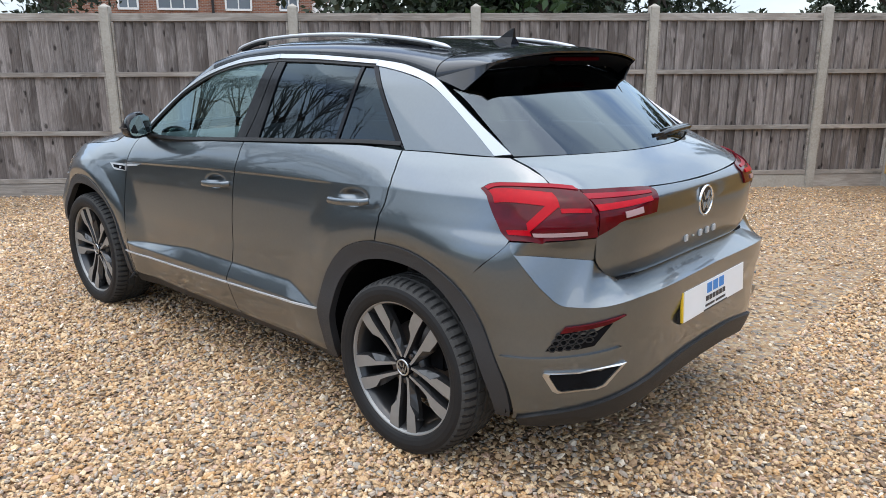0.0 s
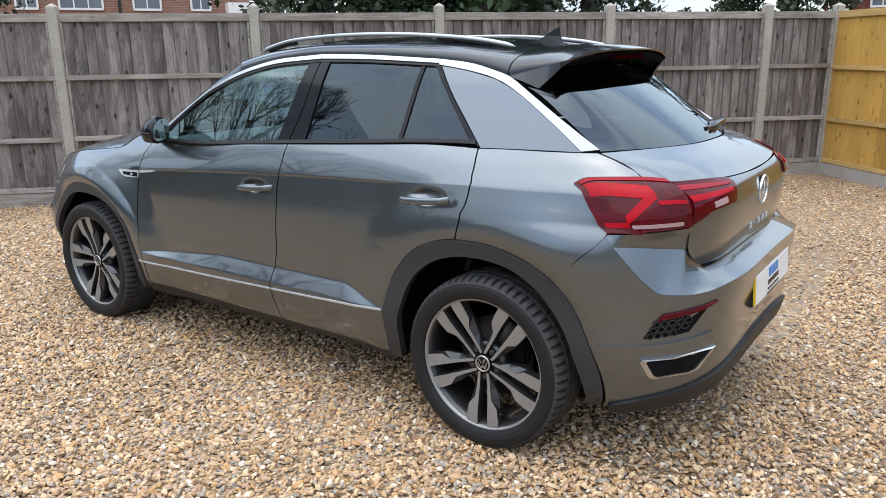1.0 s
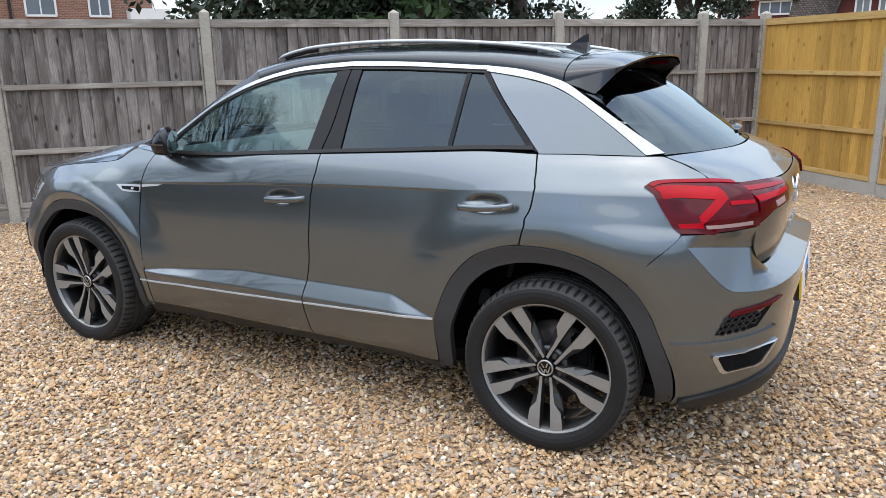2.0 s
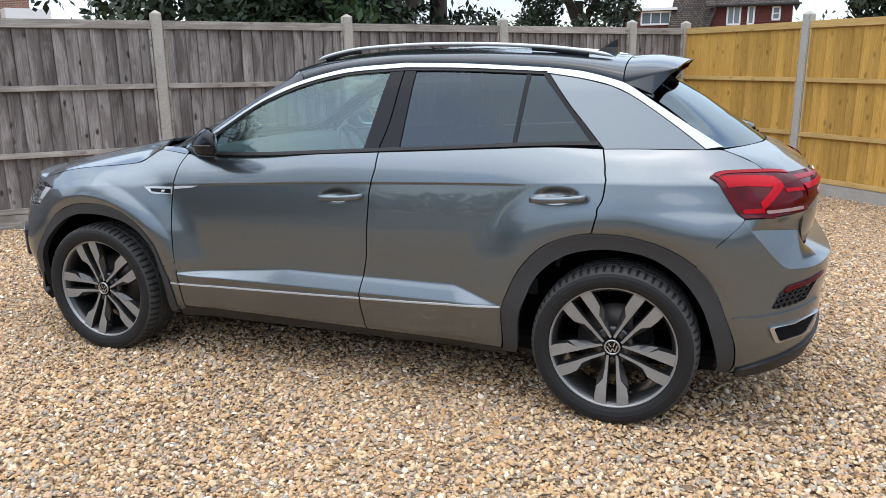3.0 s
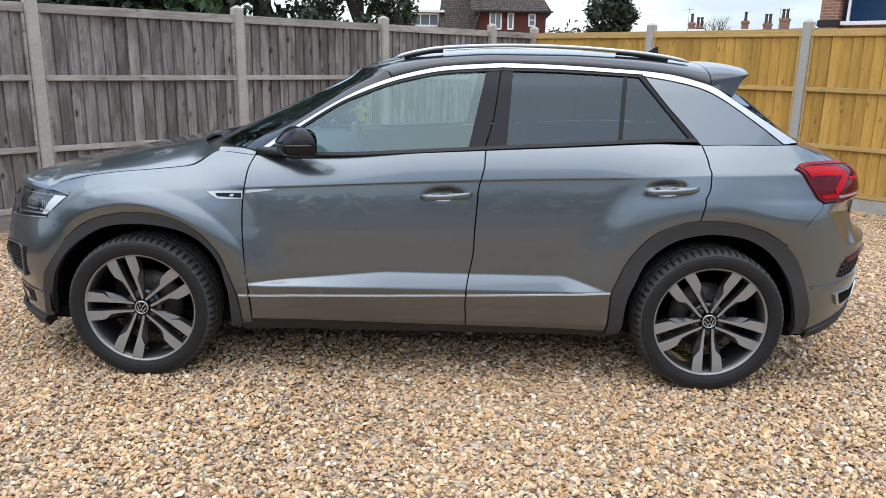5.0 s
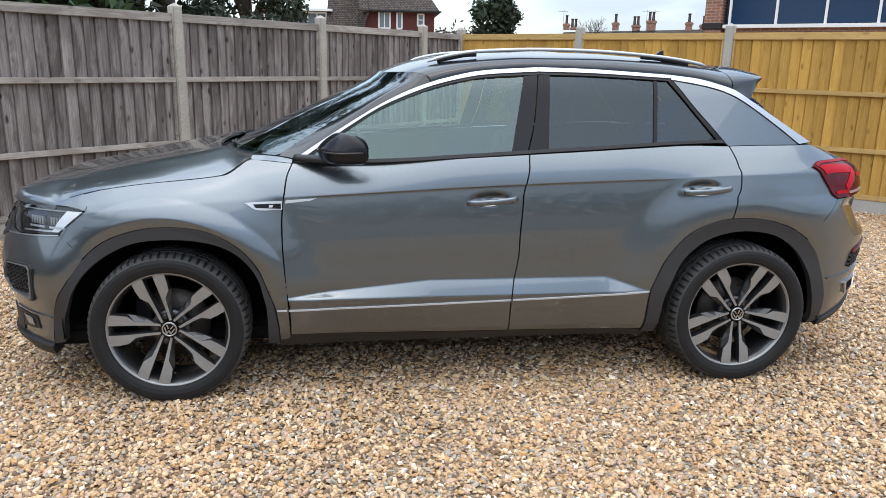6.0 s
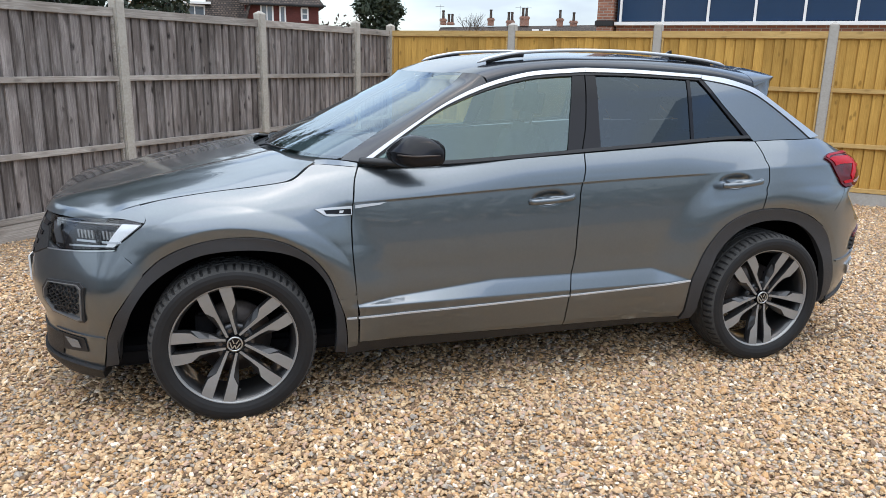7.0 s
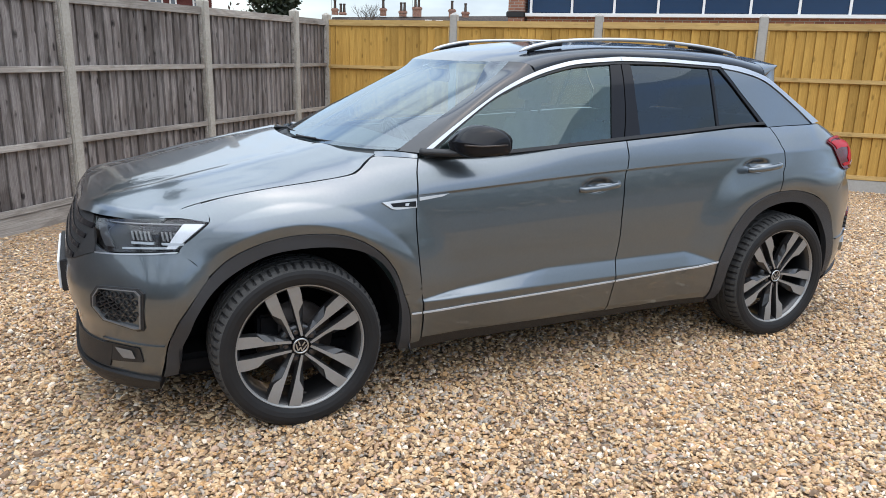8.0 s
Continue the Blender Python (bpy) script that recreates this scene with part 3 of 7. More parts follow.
# nose
BUMP_F = [(-1.80, 0.225)] + tuck([(-1.775, 0.40), (-1.715, 0.54)]) + [ARCH_F[0], (-1.668, 0.697), (-1.712, 0.735)]
def rev(c):
    return list(reversed(c))
MID_F, MID_R = -2.0, 2.0
sheet("front_bumper", full(on_skin(coons([(MID_F, 0.26)] + py([(-0.3, 0.26), (-0.55, 0.25)], False) + px([(-1.80, 0.225)]),
      [(MID_F, 0.80)] + py([(-0.3, 0.79), (-0.5, 0.76)], False) + px([(-1.94, 0.722), (-1.83, 0.726), (-1.712, 0.735)]), [(MID_F, 0.26), (MID_F, 0.5), (MID_F, 0.80)], px(BUMP_F), 64, 56)), True), PAINT, car, gap=GAP, sides=(False,))
sheet("front_splitter", full(on_skin(coons([(MID_F, 0.17)] + py([(-0.4, 0.17)], False) + px([(-1.80, 0.19)]), [(MID_F, 0.255)] + py([(-0.4, 0.255)], False) + px([(-1.80, 0.235)]),
      [(MID_F, 0.17), (MID_F, 0.255)], px([(-1.80, 0.19), (-1.80, 0.235)]), 40, 6), 0.016), True), PLASTIC, car, "black plastic front lip", depth=0.05, sides=(False,))
sheet("lower_grille", full(on_skin(coons([(MID_F, 0.265)] + py([(-0.4, 0.265)], False) + px([(-1.97, 0.262)]), [(MID_F, 0.37)] + py([(-0.4, 0.37)], False) + px([(-1.955, 0.36)]),
      [(MID_F, 0.265), (MID_F, 0.37)], px([(-1.97, 0.262), (-1.955, 0.36)]), 30, 6), 0.006), True), PLASTIC, car, depth=0.008, sides=(False,))
grilles = sheet("grille", full(on_skin(coons([(MID_F, 0.635)] + py([(-0.25, 0.635), (-0.42, 0.66)], False) + px([(-1.985, 0.715)]), [(MID_F, 0.845)] + py([(-0.3, 0.842)], False) + px([(-1.975, 0.828)]),
      [(MID_F, 0.635), (MID_F, 0.845)], px([(-1.985, 0.715), (-1.98, 0.77), (-1.975, 0.828)]), 30, 16), 0.004), True), PLASTIC, car, "black honeycomb front grille", depth=0.01, sides=(False,))
for g, flip in ((grilles[0], False), (grilles[0], True)):
    for z in (0.67, 0.71, 0.75, 0.79):
        f = coons([(MID_F, z)] + py([(-0.2, z), (-0.42 - 0.5 * max(0, z - 0.62), z)], False), [(MID_F, z + 0.016)] + py([(-0.2, z + 0.016), (-0.42 - 0.5 * max(0, z - 0.62), z + 0.016)], False),
                  [(MID_F, z), (MID_F, z + 0.016)], py([(-0.42 - 0.5 * max(0, z - 0.62), z), (-0.42 - 0.5 * max(0, z - 0.62), z + 0.016)], False), 20, 2)
        sheet("grille_slat", on_skin(f, 0.009), BLACK_GLOSS, g, sides=(flip,), depth=0.012)
sheet("chrome_strip", on_skin(coons(px([(-1.985, 0.711), (-1.85, 0.720), (-1.722, 0.731)]), px([(-1.985, 0.716), (-1.85, 0.725), (-1.716, 0.736)]),
      px([(-1.985, 0.711), (-1.985, 0.716)]), px([(-1.722, 0.731), (-1.716, 0.736)]), 30, 2), 0.005), SATIN, car, "thin chrome strip under the headlight", depth=0.008)

# headlights
HEAD_B, HEAD_T = [(-1.962, 0.722), (-1.86, 0.728), (-1.722, 0.739)], [(-1.976, 0.828), (-1.85, 0.838), (-1.75, 0.843), (-1.635, 0.845), (-1.612, 0.832)]
HEAD_L, HEAD_R = [(-1.962, 0.722), (-1.974, 0.78), (-1.976, 0.828)], [(-1.722, 0.739), (-1.66, 0.792), (-1.612, 0.832)]
heads = sheet("headlight", on_skin(coons(px(HEAD_B), px(HEAD_T), px(HEAD_L), px(HEAD_R), 40, 14), -0.016), BLACK_GLOSS, car, "clear headlight with dark housing and bright lamp blocks", depth=0.02)
for h, flip in zip(heads, (False, True)):
    s = (flip,)
    sheet("lens", on_skin(coons(px(HEAD_B), px(HEAD_T), px(HEAD_L), px(HEAD_R), 40, 14), 0.004), GLASS_LAMP, h, "clear plastic lens", depth=0.016, sides=s)
    sheet("bright_corner", on_skin(coons(px([(-1.757, 0.745), (-1.726, 0.746)]), px([(-1.690, 0.832), (-1.622, 0.833)]), px([(-1.757, 0.745), (-1.690, 0.832)]), px([(-1.726, 0.746), (-1.668, 0.795), (-1.622, 0.833)]), 6, 10), -0.004), LAMP_SILVER, h, "silver corner", depth=0.008, sides=s)
    sheet("light_bar", on_skin(coons(px([(-1.93, 0.8245), (-1.65, 0.828)]), px([(-1.93, 0.8275), (-1.65, 0.833)]), px([(-1.93, 0.8245), (-1.93, 0.8275)]), px([(-1.65, 0.828), (-1.65, 0.833)]), 24, 2), -0.005), VENT_GREY, h, depth=0.008, sides=s)
    sheet("lower_bar", on_skin(coons(px([(-1.90, 0.738), (-1.75, 0.745)]), px([(-1.90, 0.744), (-1.75, 0.752)]), px([(-1.90, 0.738), (-1.90, 0.744)]), px([(-1.75, 0.745), (-1.75, 0.752)]), 18, 2), -0.006), SATIN, h, depth=0.008, sides=s)
    sheet("inner_panel", on_skin(coons(px([(-1.954, 0.742), (-1.925, 0.742)]), px([(-1.968, 0.815), (-1.942, 0.815)]), px([(-1.954, 0.742), (-1.968, 0.815)]), px([(-1.925, 0.742), (-1.942, 0.815)]), 4, 6), -0.006), CLADDING, h, depth=0.006, sides=s)
    for x0 in (-1.862, -1.765):
        for k in range(5):
            x = x0 + 0.0135 * k
            sheet("lamp_block", on_skin(coons(px([(x, 0.772), (x + 0.007, 0.772)]), px([(x - 0.004, 0.803), (x + 0.003, 0.803)]), px([(x, 0.772), (x - 0.004, 0.803)]), px([(x + 0.007, 0.772), (x + 0.003, 0.803)]), 2, 2), -0.006), VENT_GREY, h, depth=0.012, sides=s)
        sheet("lamp_shelf", on_skin(coons(px([(x0 - 0.004, 0.758), (x0 + 0.07, 0.758)]), px([(x0 - 0.004, 0.766), (x0 + 0.07, 0.766)]), px([(x0 - 0.004, 0.758), (x0 - 0.004, 0.766)]), px([(x0 + 0.07, 0.758), (x0 + 0.07, 0.766)]), 6, 2), -0.002), SATIN, h, depth=0.014, sides=s)

# side vents and fog lamps in the front bumper
VENT = [(-2.008, 0.562), (-1.985, 0.600), (-1.853, 0.606), (-1.838, 0.590), (-1.846, 0.452), (-1.865, 0.447), (-1.975, 0.470), (-2.010, 0.520)]
def ring_patch(outline, k, off, mat, name, parent, label="", inner_off=None, sides=(False, True), depth=0.01):
    """A frame between an (x, z) outline on the skin and the same outline shrunk by k."""
    o = [np.array(q) for q in px(outline)]
    c = np.mean(o, axis=0)
    n = len(o)
    for flip in sides:
        vs, fs = [], []
        for q in o:
            for f, d in ((1.0, 0.0), (1.0, off), (k, off), (k, -0.012 if inner_off is None else inner_off)):
                p = c + (q - c) * f
                vs.append(on_skin([[p]], d)[0][0])
        for i in range(n):
            for j in range(3):
                a, b = i * 4 + j, ((i + 1) % n) * 4 + j
                fs.append((a, b, b + 1, a + 1))
        ob = mesh(name, vs, fs, mat, parent, label, False, flip)
        bm = bmesh.new()
        bm.from_mesh(ob.data)
        bmesh.ops.recalc_face_normals(bm, faces=bm.faces)
        bm.to_mesh(ob.data)
        bm.free()
    return ob
def fill_patch(outline, k, off, mat, name, parent, label="", sides=(False, True)):
    o = [np.array(q) for q in px(outline)]
    c = np.mean(o, axis=0)
    vs = [on_skin([[c]], off)[0][0]] + [on_skin([[c + (q - c) * k]], off)[0][0] for q in o]
    n = len(o)
    fs = [(0, 1 + i, 1 + (i + 1) % n) for i in range(n)]
    a = np.cross(vs[2] - vs[0], vs[1] - vs[0])
    if a[1] > 0:
        fs = [tuple(reversed(f)) for f in fs]
    return [mesh(name, vs, fs, mat, parent, label, False, flip) for flip in sides]
vents = fill_patch(VENT, 0.98, 0.002, DARK, "side_vent", car, "six-sided dark vent with a grey frame in the front bumper")
for v, flip in zip(vents, (False, True)):
    ring_patch(VENT, 0.88, 0.012, PLASTIC, "vent_frame", v, "black frame", sides=(flip,))
    ring_patch([(a * 0.90 + -1.925 * 0.10, b * 0.9 + 0.0528) for a, b in VENT], 0.95, 0.016, VENT_GREY, "vent_rim", v, sides=(flip,))
    for r in range(5):
        for c in range(6):
            x, z = -1.985 + c * 0.025 + (r % 2) * 0.0125, 0.487 + r * 0.022
            if x < -1.972 and z < 0.50 or x > -1.862:
                continue
            ring_patch([(x - 0.012, z), (x - 0.004, z + 0.010), (x + 0.006, z + 0.010), (x + 0.012, z), (x + 0.004, z - 0.010), (x - 0.006, z - 0.010)], 0.7, 0.008, PLASTIC, "mesh_cell", v, sides=(flip,), inner_off=0.0)
fogs = sheet("fog_lamp", on_skin(coons(px([(-1.985, 0.285), (-1.858, 0.305)]), px([(-1.980, 0.366), (-1.868, 0.364)]), px([(-1.985, 0.285), (-1.980, 0.366)]), px([(-1.858, 0.305), (-1.868, 0.364)]), 14, 8), 0.005), PLASTIC, car, "fog lamp in a black recess low in the bumper", depth=0.008)
for v, flip in zip(fogs, (False, True)):
    fill_patch([(-1.945, 0.355), (-1.890, 0.352), (-1.880, 0.318), (-1.920, 0.313)], 1.0, 0.010, FOG_LENS, "lens", v, sides=(flip,))
sheet("bumper_crease", on_skin(coons(px([(-1.985, 0.376), (-1.85, 0.373), (-1.785, 0.374)]), px([(-1.985, 0.384), (-1.85, 0.381), (-1.785, 0.381)]), px([(-1.985, 0.376), (-1.985, 0.384)]), px([(-1.785, 0.374), (-1.785, 0.381)]), 16, 3), 0.006), PAINT, car, depth=0.006)
plate = part("number_plate", box_bm((-2.128, -0.26, 0.50), (-2.118, 0.26, 0.612), 0.003), WHITE, car, "white front plate")
part("plate_holder", box_bm((-2.118, -0.268, 0.49), (-2.085, 0.268, 0.62), 0.004), PLASTIC, plate)

# bonnet
HOOD_C = [(-2.035, 0.862), (-1.98, 0.886), (-1.9, 0.912), (-1.75, 0.945), (-1.6, 0.976), (-1.47, 1.002), (-1.31, 1.030), (-1.15, 1.052), (-1.0, 1.066), (-0.85, 1.074)]
HOOD_EDGE = [(-2.02, 0.838), (-1.765, 0.846), (-1.67, 0.886), (-1.53, 0.922), (-1.38, 0.945), (-1.2, 0.963), (-1.06, 0.980), (-1.02, 0.995), (-0.985, 1.019), (-0.93, 1.046)]
def hood(u, v):
    w = abs(v)
    xf, xr = -2.035 + 0.27 * w ** 5, -1.138 + 0.203 * w ** 2.6
    x = xf + (xr - xf) * u
    ze = tab(x, HOOD_EDGE)
    xe = -1.765 + (-0.935 + 1.765) * u
    ye = -skin(p_at_x(xe, tab(xe, HOOD_EDGE)), tab(xe, HOOD_EDGE))[1]
    zc = tab(x, HOOD_C)
    z = ze + (zc - ze) * (1 - w ** (2.8 + 2.4 * smooth(0.55, 1.0, u))) ** 0.8
    z += 0.006 * smooth(0.52, 0.62, w) * smooth(0.80, 0.66, w)
    z += 0.009 * smooth(0.84, 1.0, u) - 0.030 * smooth(0.05, 0.0, u) ** 2
    return np.array((x, ye * v, z))
NU, NV = 60, 72
sheet("bonnet", [[hood(i / NU, -1 + 2 * j / NV) for j in range(NV + 1)] for i in range(NU + 1)], PAINT, car, gap=GAP, sides=(False,))

# roof, pillars and glass
EDGE = [(-0.752, 1.051), (-0.6, 1.15), (-0.423, 1.258), (-0.294, 1.325), (-0.166, 1.374), (-0.038, 1.408), (0.09, 1.43), (0.328, 1.447), (0.6, 1.442), (0.96, 1.424), (1.1, 1.408), (1.222, 1.378), (1.286, 1.355), (1.369, 1.304), (1.51, 1.215), (1.655, 1.127)]
EDGE_LOW = [(-0.708, 1.052), (-0.553, 1.160), (-0.40, 1.256), (-0.290, 1.305), (-0.165, 1.351), (-0.036, 1.384), (0.092, 1.405), (0.33, 1.421), (0.6, 1.418), (0.955, 1.403), (1.095, 1.382), (1.215, 1.354), (1.315, 1.308), (1.465, 1.210), (1.592, 1.118)]
ROOF_C = [(-0.36, 1.413), (-0.2, 1.466), (0, 1.500), (0.3, 1.520), (0.6, 1.522), (0.9, 1.510), (1.26, 1.474), (1.56, 1.455)]
def roof(x, v):
    ze = tab(x, EDGE)
    return np.array((x, v * cabin(x, ze), ze + (tab(x, ROOF_C) - ze) * (1 - abs(v) ** 2.6) ** (1 / 2.6)))
def roof_front(v):
    return -0.36 + 0.194 * abs(v) ** 3.3
NV = 64
sheet("roof", [[roof(roof_front(v) + (1.262 - roof_front(v)) * i / 60, v) for v in (-math.cos(math.pi * j / NV) for j in range(NV + 1))] for i in range(61)], BLACK_ROOF, car, "black painted roof", gap=0.001, sides=(False,))
vw = 0.84
W_TOP = roof(roof_front(vw), -vw)
W_EDGE = [(-0.832, -0.645, 1.056), (-0.68, -0.617, 1.150), (-0.56, -0.592, 1.219), (-0.42, -0.56, 1.300), (-0.30, -0.528, 1.371), tuple(W_TOP)]
e_low = [(x, -cabin(x, z), z) for x, z in EDGE[:5]]
def corner(s):
    v = 1 - (1 - vw) * s
    return roof(roof_front(v), -v)
sheet("windscreen_pillar", coons(e_low, W_EDGE, [e_low[0], W_EDGE[0]], lambda t: corner(t), 30, 6), BLACK_ROOF, car, "black windscreen pillar", depth=0.02)
W_BOT = [(-0.832, -0.645, 1.056), (-0.955, -0.52, 1.056), (-1.045, -0.33, 1.056), (-1.085, 0, 1.056)]
bot = W_BOT + [(x, -y, z) for x, y, z in rev(W_BOT)[1:]]
def screen_top(s):
    v = -vw + 2 * vw * s
    a = roof(roof_front(v), v)
    return a + np.array((-0.004, 0, -0.003))
sheet("windscreen", coons(bot, screen_top, W_EDGE, [(x, -y, z) for x, y, z in W_EDGE], 50, 30)[::-1], GLASS_SCREEN, car, "windscreen reflecting the cloudy sky", depth=0.0, sides=(False,))
# cowl and wipers at the foot of the windscreen
sheet("cowl", coons([(-0.91, -0.650, 1.036), (-1.03, -0.52, 1.026), (-1.12, -0.3, 1.022), (-1.155, 0, 1.022), (-1.12, 0.3, 1.022), (-1.03, 0.52, 1.026), (-0.91, 0.650, 1.036)], [(a[0] + 0.03, a[1], a[2]) for a in bot],
      [(-0.91, -0.650, 1.036), (-0.802, -0.645, 1.056)], [(-0.91, 0.650, 1.036), (-0.802, 0.645, 1.056)], 30, 4), PLASTIC, car, "black plastic cowl", depth=0.01, sides=(False,))
top_line = [np.array(skin(p_at_x(x, z), z)) for x, z in ((-0.944, 1.042), (-0.88, 1.040), (-0.80, 1.034), (-0.767, 1.031))]
sheet("fender_flange", coons(top_line, [(-0.935, -0.660, 1.058), (-0.88, -0.650, 1.056), (-0.82, -0.664, 1.052), (-0.765, -0.702, 1.046)], [tuple(top_line[0]), (-0.935, -0.660, 1.058)], [tuple(top_line[-1]), (-0.765, -0.702, 1.046)], 16, 5), PAINT, car, depth=0.012)
for y0, y1 in ((-0.02, -0.50), (0.42, 0.06)):
    w = sweep([(-1.085 + 0.35 * y0 * y0, y0, 1.060), (-1.07 + 0.3 * ((y0 + y1) / 2) ** 2, (y0 + y1) / 2, 1.064), (-1.06 + 0.50 * y1 * y1, y1, 1.062)], 0.004, 0.005, PLASTIC, "wiper", car, "black wiper", n=16, k=8)
    sweep([(-1.115, y0 + 0.02, 1.046), (-1.09, y0 - 0.08, 1.062), (-1.065, (y0 + y1) / 2, 1.070)], 0.006, 0.005, PLASTIC, "wiper_arm", w, n=12, k=8)

# side glass and its black and bright surrounds
BELT_G = lambda x: tab(x, TOP) + 0.016
sheet("door_glass", on_cabin(coons([(-0.70, BELT_G(-0.70)), (-0.3, BELT_G(-0.3)), (0.188, BELT_G(0.188))], [(-0.63, 1.100), (-0.55, 1.158), (-0.40, 1.252), (-0.290, 1.301), (-0.165, 1.347), (-0.036, 1.380), (0.092, 1.401), (0.262, 1.414)],
      [(-0.70, BELT_G(-0.70)), (-0.63, 1.10)], [(0.188, BELT_G(0.188)), (0.262, 1.414)], 30, 20), -0.008), GLASS_FRONT, car, "green-tinted front door glass", depth=0.0)
sheet("door_pillar", on_cabin(coons([(0.186, BELT_G(0.186)), (0.255, BELT_G(0.255))], [(0.260, 1.417), (0.322, 1.421)], [(0.186, BELT_G(0.186)), (0.260, 1.417)], [(0.255, BELT_G(0.255)), (0.290, 1.21), (0.322, 1.421)], 4, 20), -0.002), BLACK_GLOSS, car, "gloss black door pillar")
sheet("door_pillar", on_cabin(coons([(0.262, BELT_G(0.262)), (0.352, BELT_G(0.352))], [(0.328, 1.421), (0.379, 1.421)], [(0.262, BELT_G(0.262)), (0.296, 1.21), (0.328, 1.421)], [(0.352, BELT_G(0.352)), (0.379, 1.421)], 4, 20), -0.002), BLACK_GLOSS, car, "gloss black door pillar")
sheet("privacy_glass", on_cabin(coons([(0.35, BELT_G(0.35)), (0.846, BELT_G(0.846))], [(0.377, 1.420), (0.6, 1.418), (0.874, 1.407)], [(0.35, BELT_G(0.35)), (0.377, 1.420)], [(0.846, BELT_G(0.846)), (0.874, 1.407)], 24, 16), -0.008), GLASS_DARK, car, "dark tinted rear door glass", depth=0.0)
sheet("window_divider", on_cabin(coons([(0.844, BELT_G(0.844)), (0.862, BELT_G(0.862))], [(0.872, 1.408), (0.890, 1.407)], [(0.844, BELT_G(0.844)), (0.872, 1.408)], [(0.862, BELT_G(0.862)), (0.890, 1.407)], 2, 14), -0.003), BLACK_GLOSS, car)
sheet("privacy_glass", on_cabin(coons([(0.86, BELT_G(0.86)), (1.165, BELT_G(1.165))], [(0.888, 1.408), (0.937, 1.405)], [(0.86, BELT_G(0.86)), (0.888, 1.408)], [(1.165, BELT_G(1.165)), (1.06, 1.262), (0.937, 1.405)], 14, 16), -0.008), GLASS_DARK, car, "dark tinted quarter glass", depth=0.0)
sheet("door_pillar", on_cabin(coons([(1.160, BELT_G(1.16)), (1.207, 1.118)], [(0.935, 1.406), (0.962, 1.404)], [(1.160, BELT_G(1.16)), (1.055, 1.262), (0.935, 1.406)], [(1.207, 1.118), (1.125, 1.208), (1.05, 1.29), (0.962, 1.404)], 4, 20), 0.0), BLACK_GLOSS, car, "gloss black trailing window frame")
SEAL_X = [-0.74 + 0.1206 * k for k in range(17)]
sheet("belt_seal", on_cabin(coons([(x, BELT_G(x) - 0.013) for x in SEAL_X], [(x + 0.02 * (x < -0.7), BELT_G(x) + 0.001) for x in SEAL_X],
      [(SEAL_X[0], BELT_G(SEAL_X[0]) - 0.013), (SEAL_X[0] + 0.02, BELT_G(SEAL_X[0]) + 0.001)], [(SEAL_X[-1], BELT_G(SEAL_X[-1]) - 0.013), (SEAL_X[-1], BELT_G(SEAL_X[-1]) + 0.001)], 80, 3), 0.003), PLASTIC, car, "black rubber seal along the windows", depth=0.02)
sheet("rear_pillar_panel", on_cabin(coons([(1.214, 1.113), (1.35, 1.116), (1.592, 1.117)], [(0.966, 1.402), (1.095, 1.381), (1.215, 1.353)], [(1.214, 1.113), (1.13, 1.207), (1.055, 1.29), (0.966, 1.402)], rev([(1.215, 1.353), (1.315, 1.307), (1.465, 1.209), (1.592, 1.117)]), 26, 30), 0.0), PAINT, car, gap=0.001)
for a, b in ((0, 8), (7, 10), (9, 16)):
    up, low = EDGE[a:b], EDGE_LOW[a:min(b, 15)]
    # a dark seal lies between the bright trim and the glass
    share = 0.0 if b == 16 else 0.26
    lo = [(p[0] + (q[0] - p[0]) * share, p[1] + (q[1] - p[1]) * share) for p, q in zip(low, up)]
    if share:
        sheet("window_seal", on_cabin(coons([(x, z - 0.004) for x, z in low], lo, [(low[0][0], low[0][1] - 0.004), lo[0]], [(low[-1][0], low[-1][1] - 0.004), lo[-1]], 40, 2), 0.001), PLASTIC, car, "thin black seal over the glass", depth=0.008)
    end = [(1.592, 1.118), (1.655, 1.127)] if b == 16 else [lo[-1], up[-1]]
    sheet("window_trim", on_cabin(coons(lo, up, [lo[0], up[0]], end, 40, 3), 0.006), SATIN, car, "bright aluminium window trim", depth=0.014, gap=0.0008)

# tail: spoiler, rear glass, tailgate
def spoiler_top(u, v):
    """From the roof's rear edge out to the trailing edge."""
    a = roof(1.266, v)
    b = np.array((1.506 - 0.046 * abs(v) ** 2.2, v * 0.492, 1.456 - 0.036 * abs(v) ** 3))
    q = a + (b - a) * u
    q[2] += 0.010 * math.sin(math.pi * u) * (1 - abs(v) ** 4)
    return q
VS = [-math.cos(math.pi * j / 48) for j in range(49)]
spoil = sheet("spoiler", [[spoiler_top(i / 16, v) for v in VS] for i in range(17)], BLACK_ROOF, car, "black roof spoiler over the rear window", depth=0.007, sides=(False,))[0]
def under(u, v):
    """From the head of the rear glass out to the trailing edge."""
    y = abs(v) * 0.552
    a = np.array((tab(y, [(0, 1.375), (0.42, 1.362), (0.552, 1.345)]), v * 0.552, tab(y, [(0, 1.405), (0.42, 1.390), (0.552, 1.358)])))
    b = spoiler_top(1, v * 0.985) - np.array((0.010, 0, 0.014))
    return a + (b - a) * u
sheet("spoiler_underside", [[under(i / 8, -v) for v in VS] for i in range(9)], DARK, spoil, "black underside", depth=0.0, sides=(False,))
edge_s = [tuple(spoiler_top(k / 6, -1)) for k in range(7)]
fin_low = [edge_s[0], (1.318, -0.582, 1.346), (1.374, -0.564, 1.321), (1.408, -0.528, 1.362), (1.436, -0.502, 1.396), tuple(np.array(edge_s[-1]) - np.array((0.004, 0, 0.010)))]
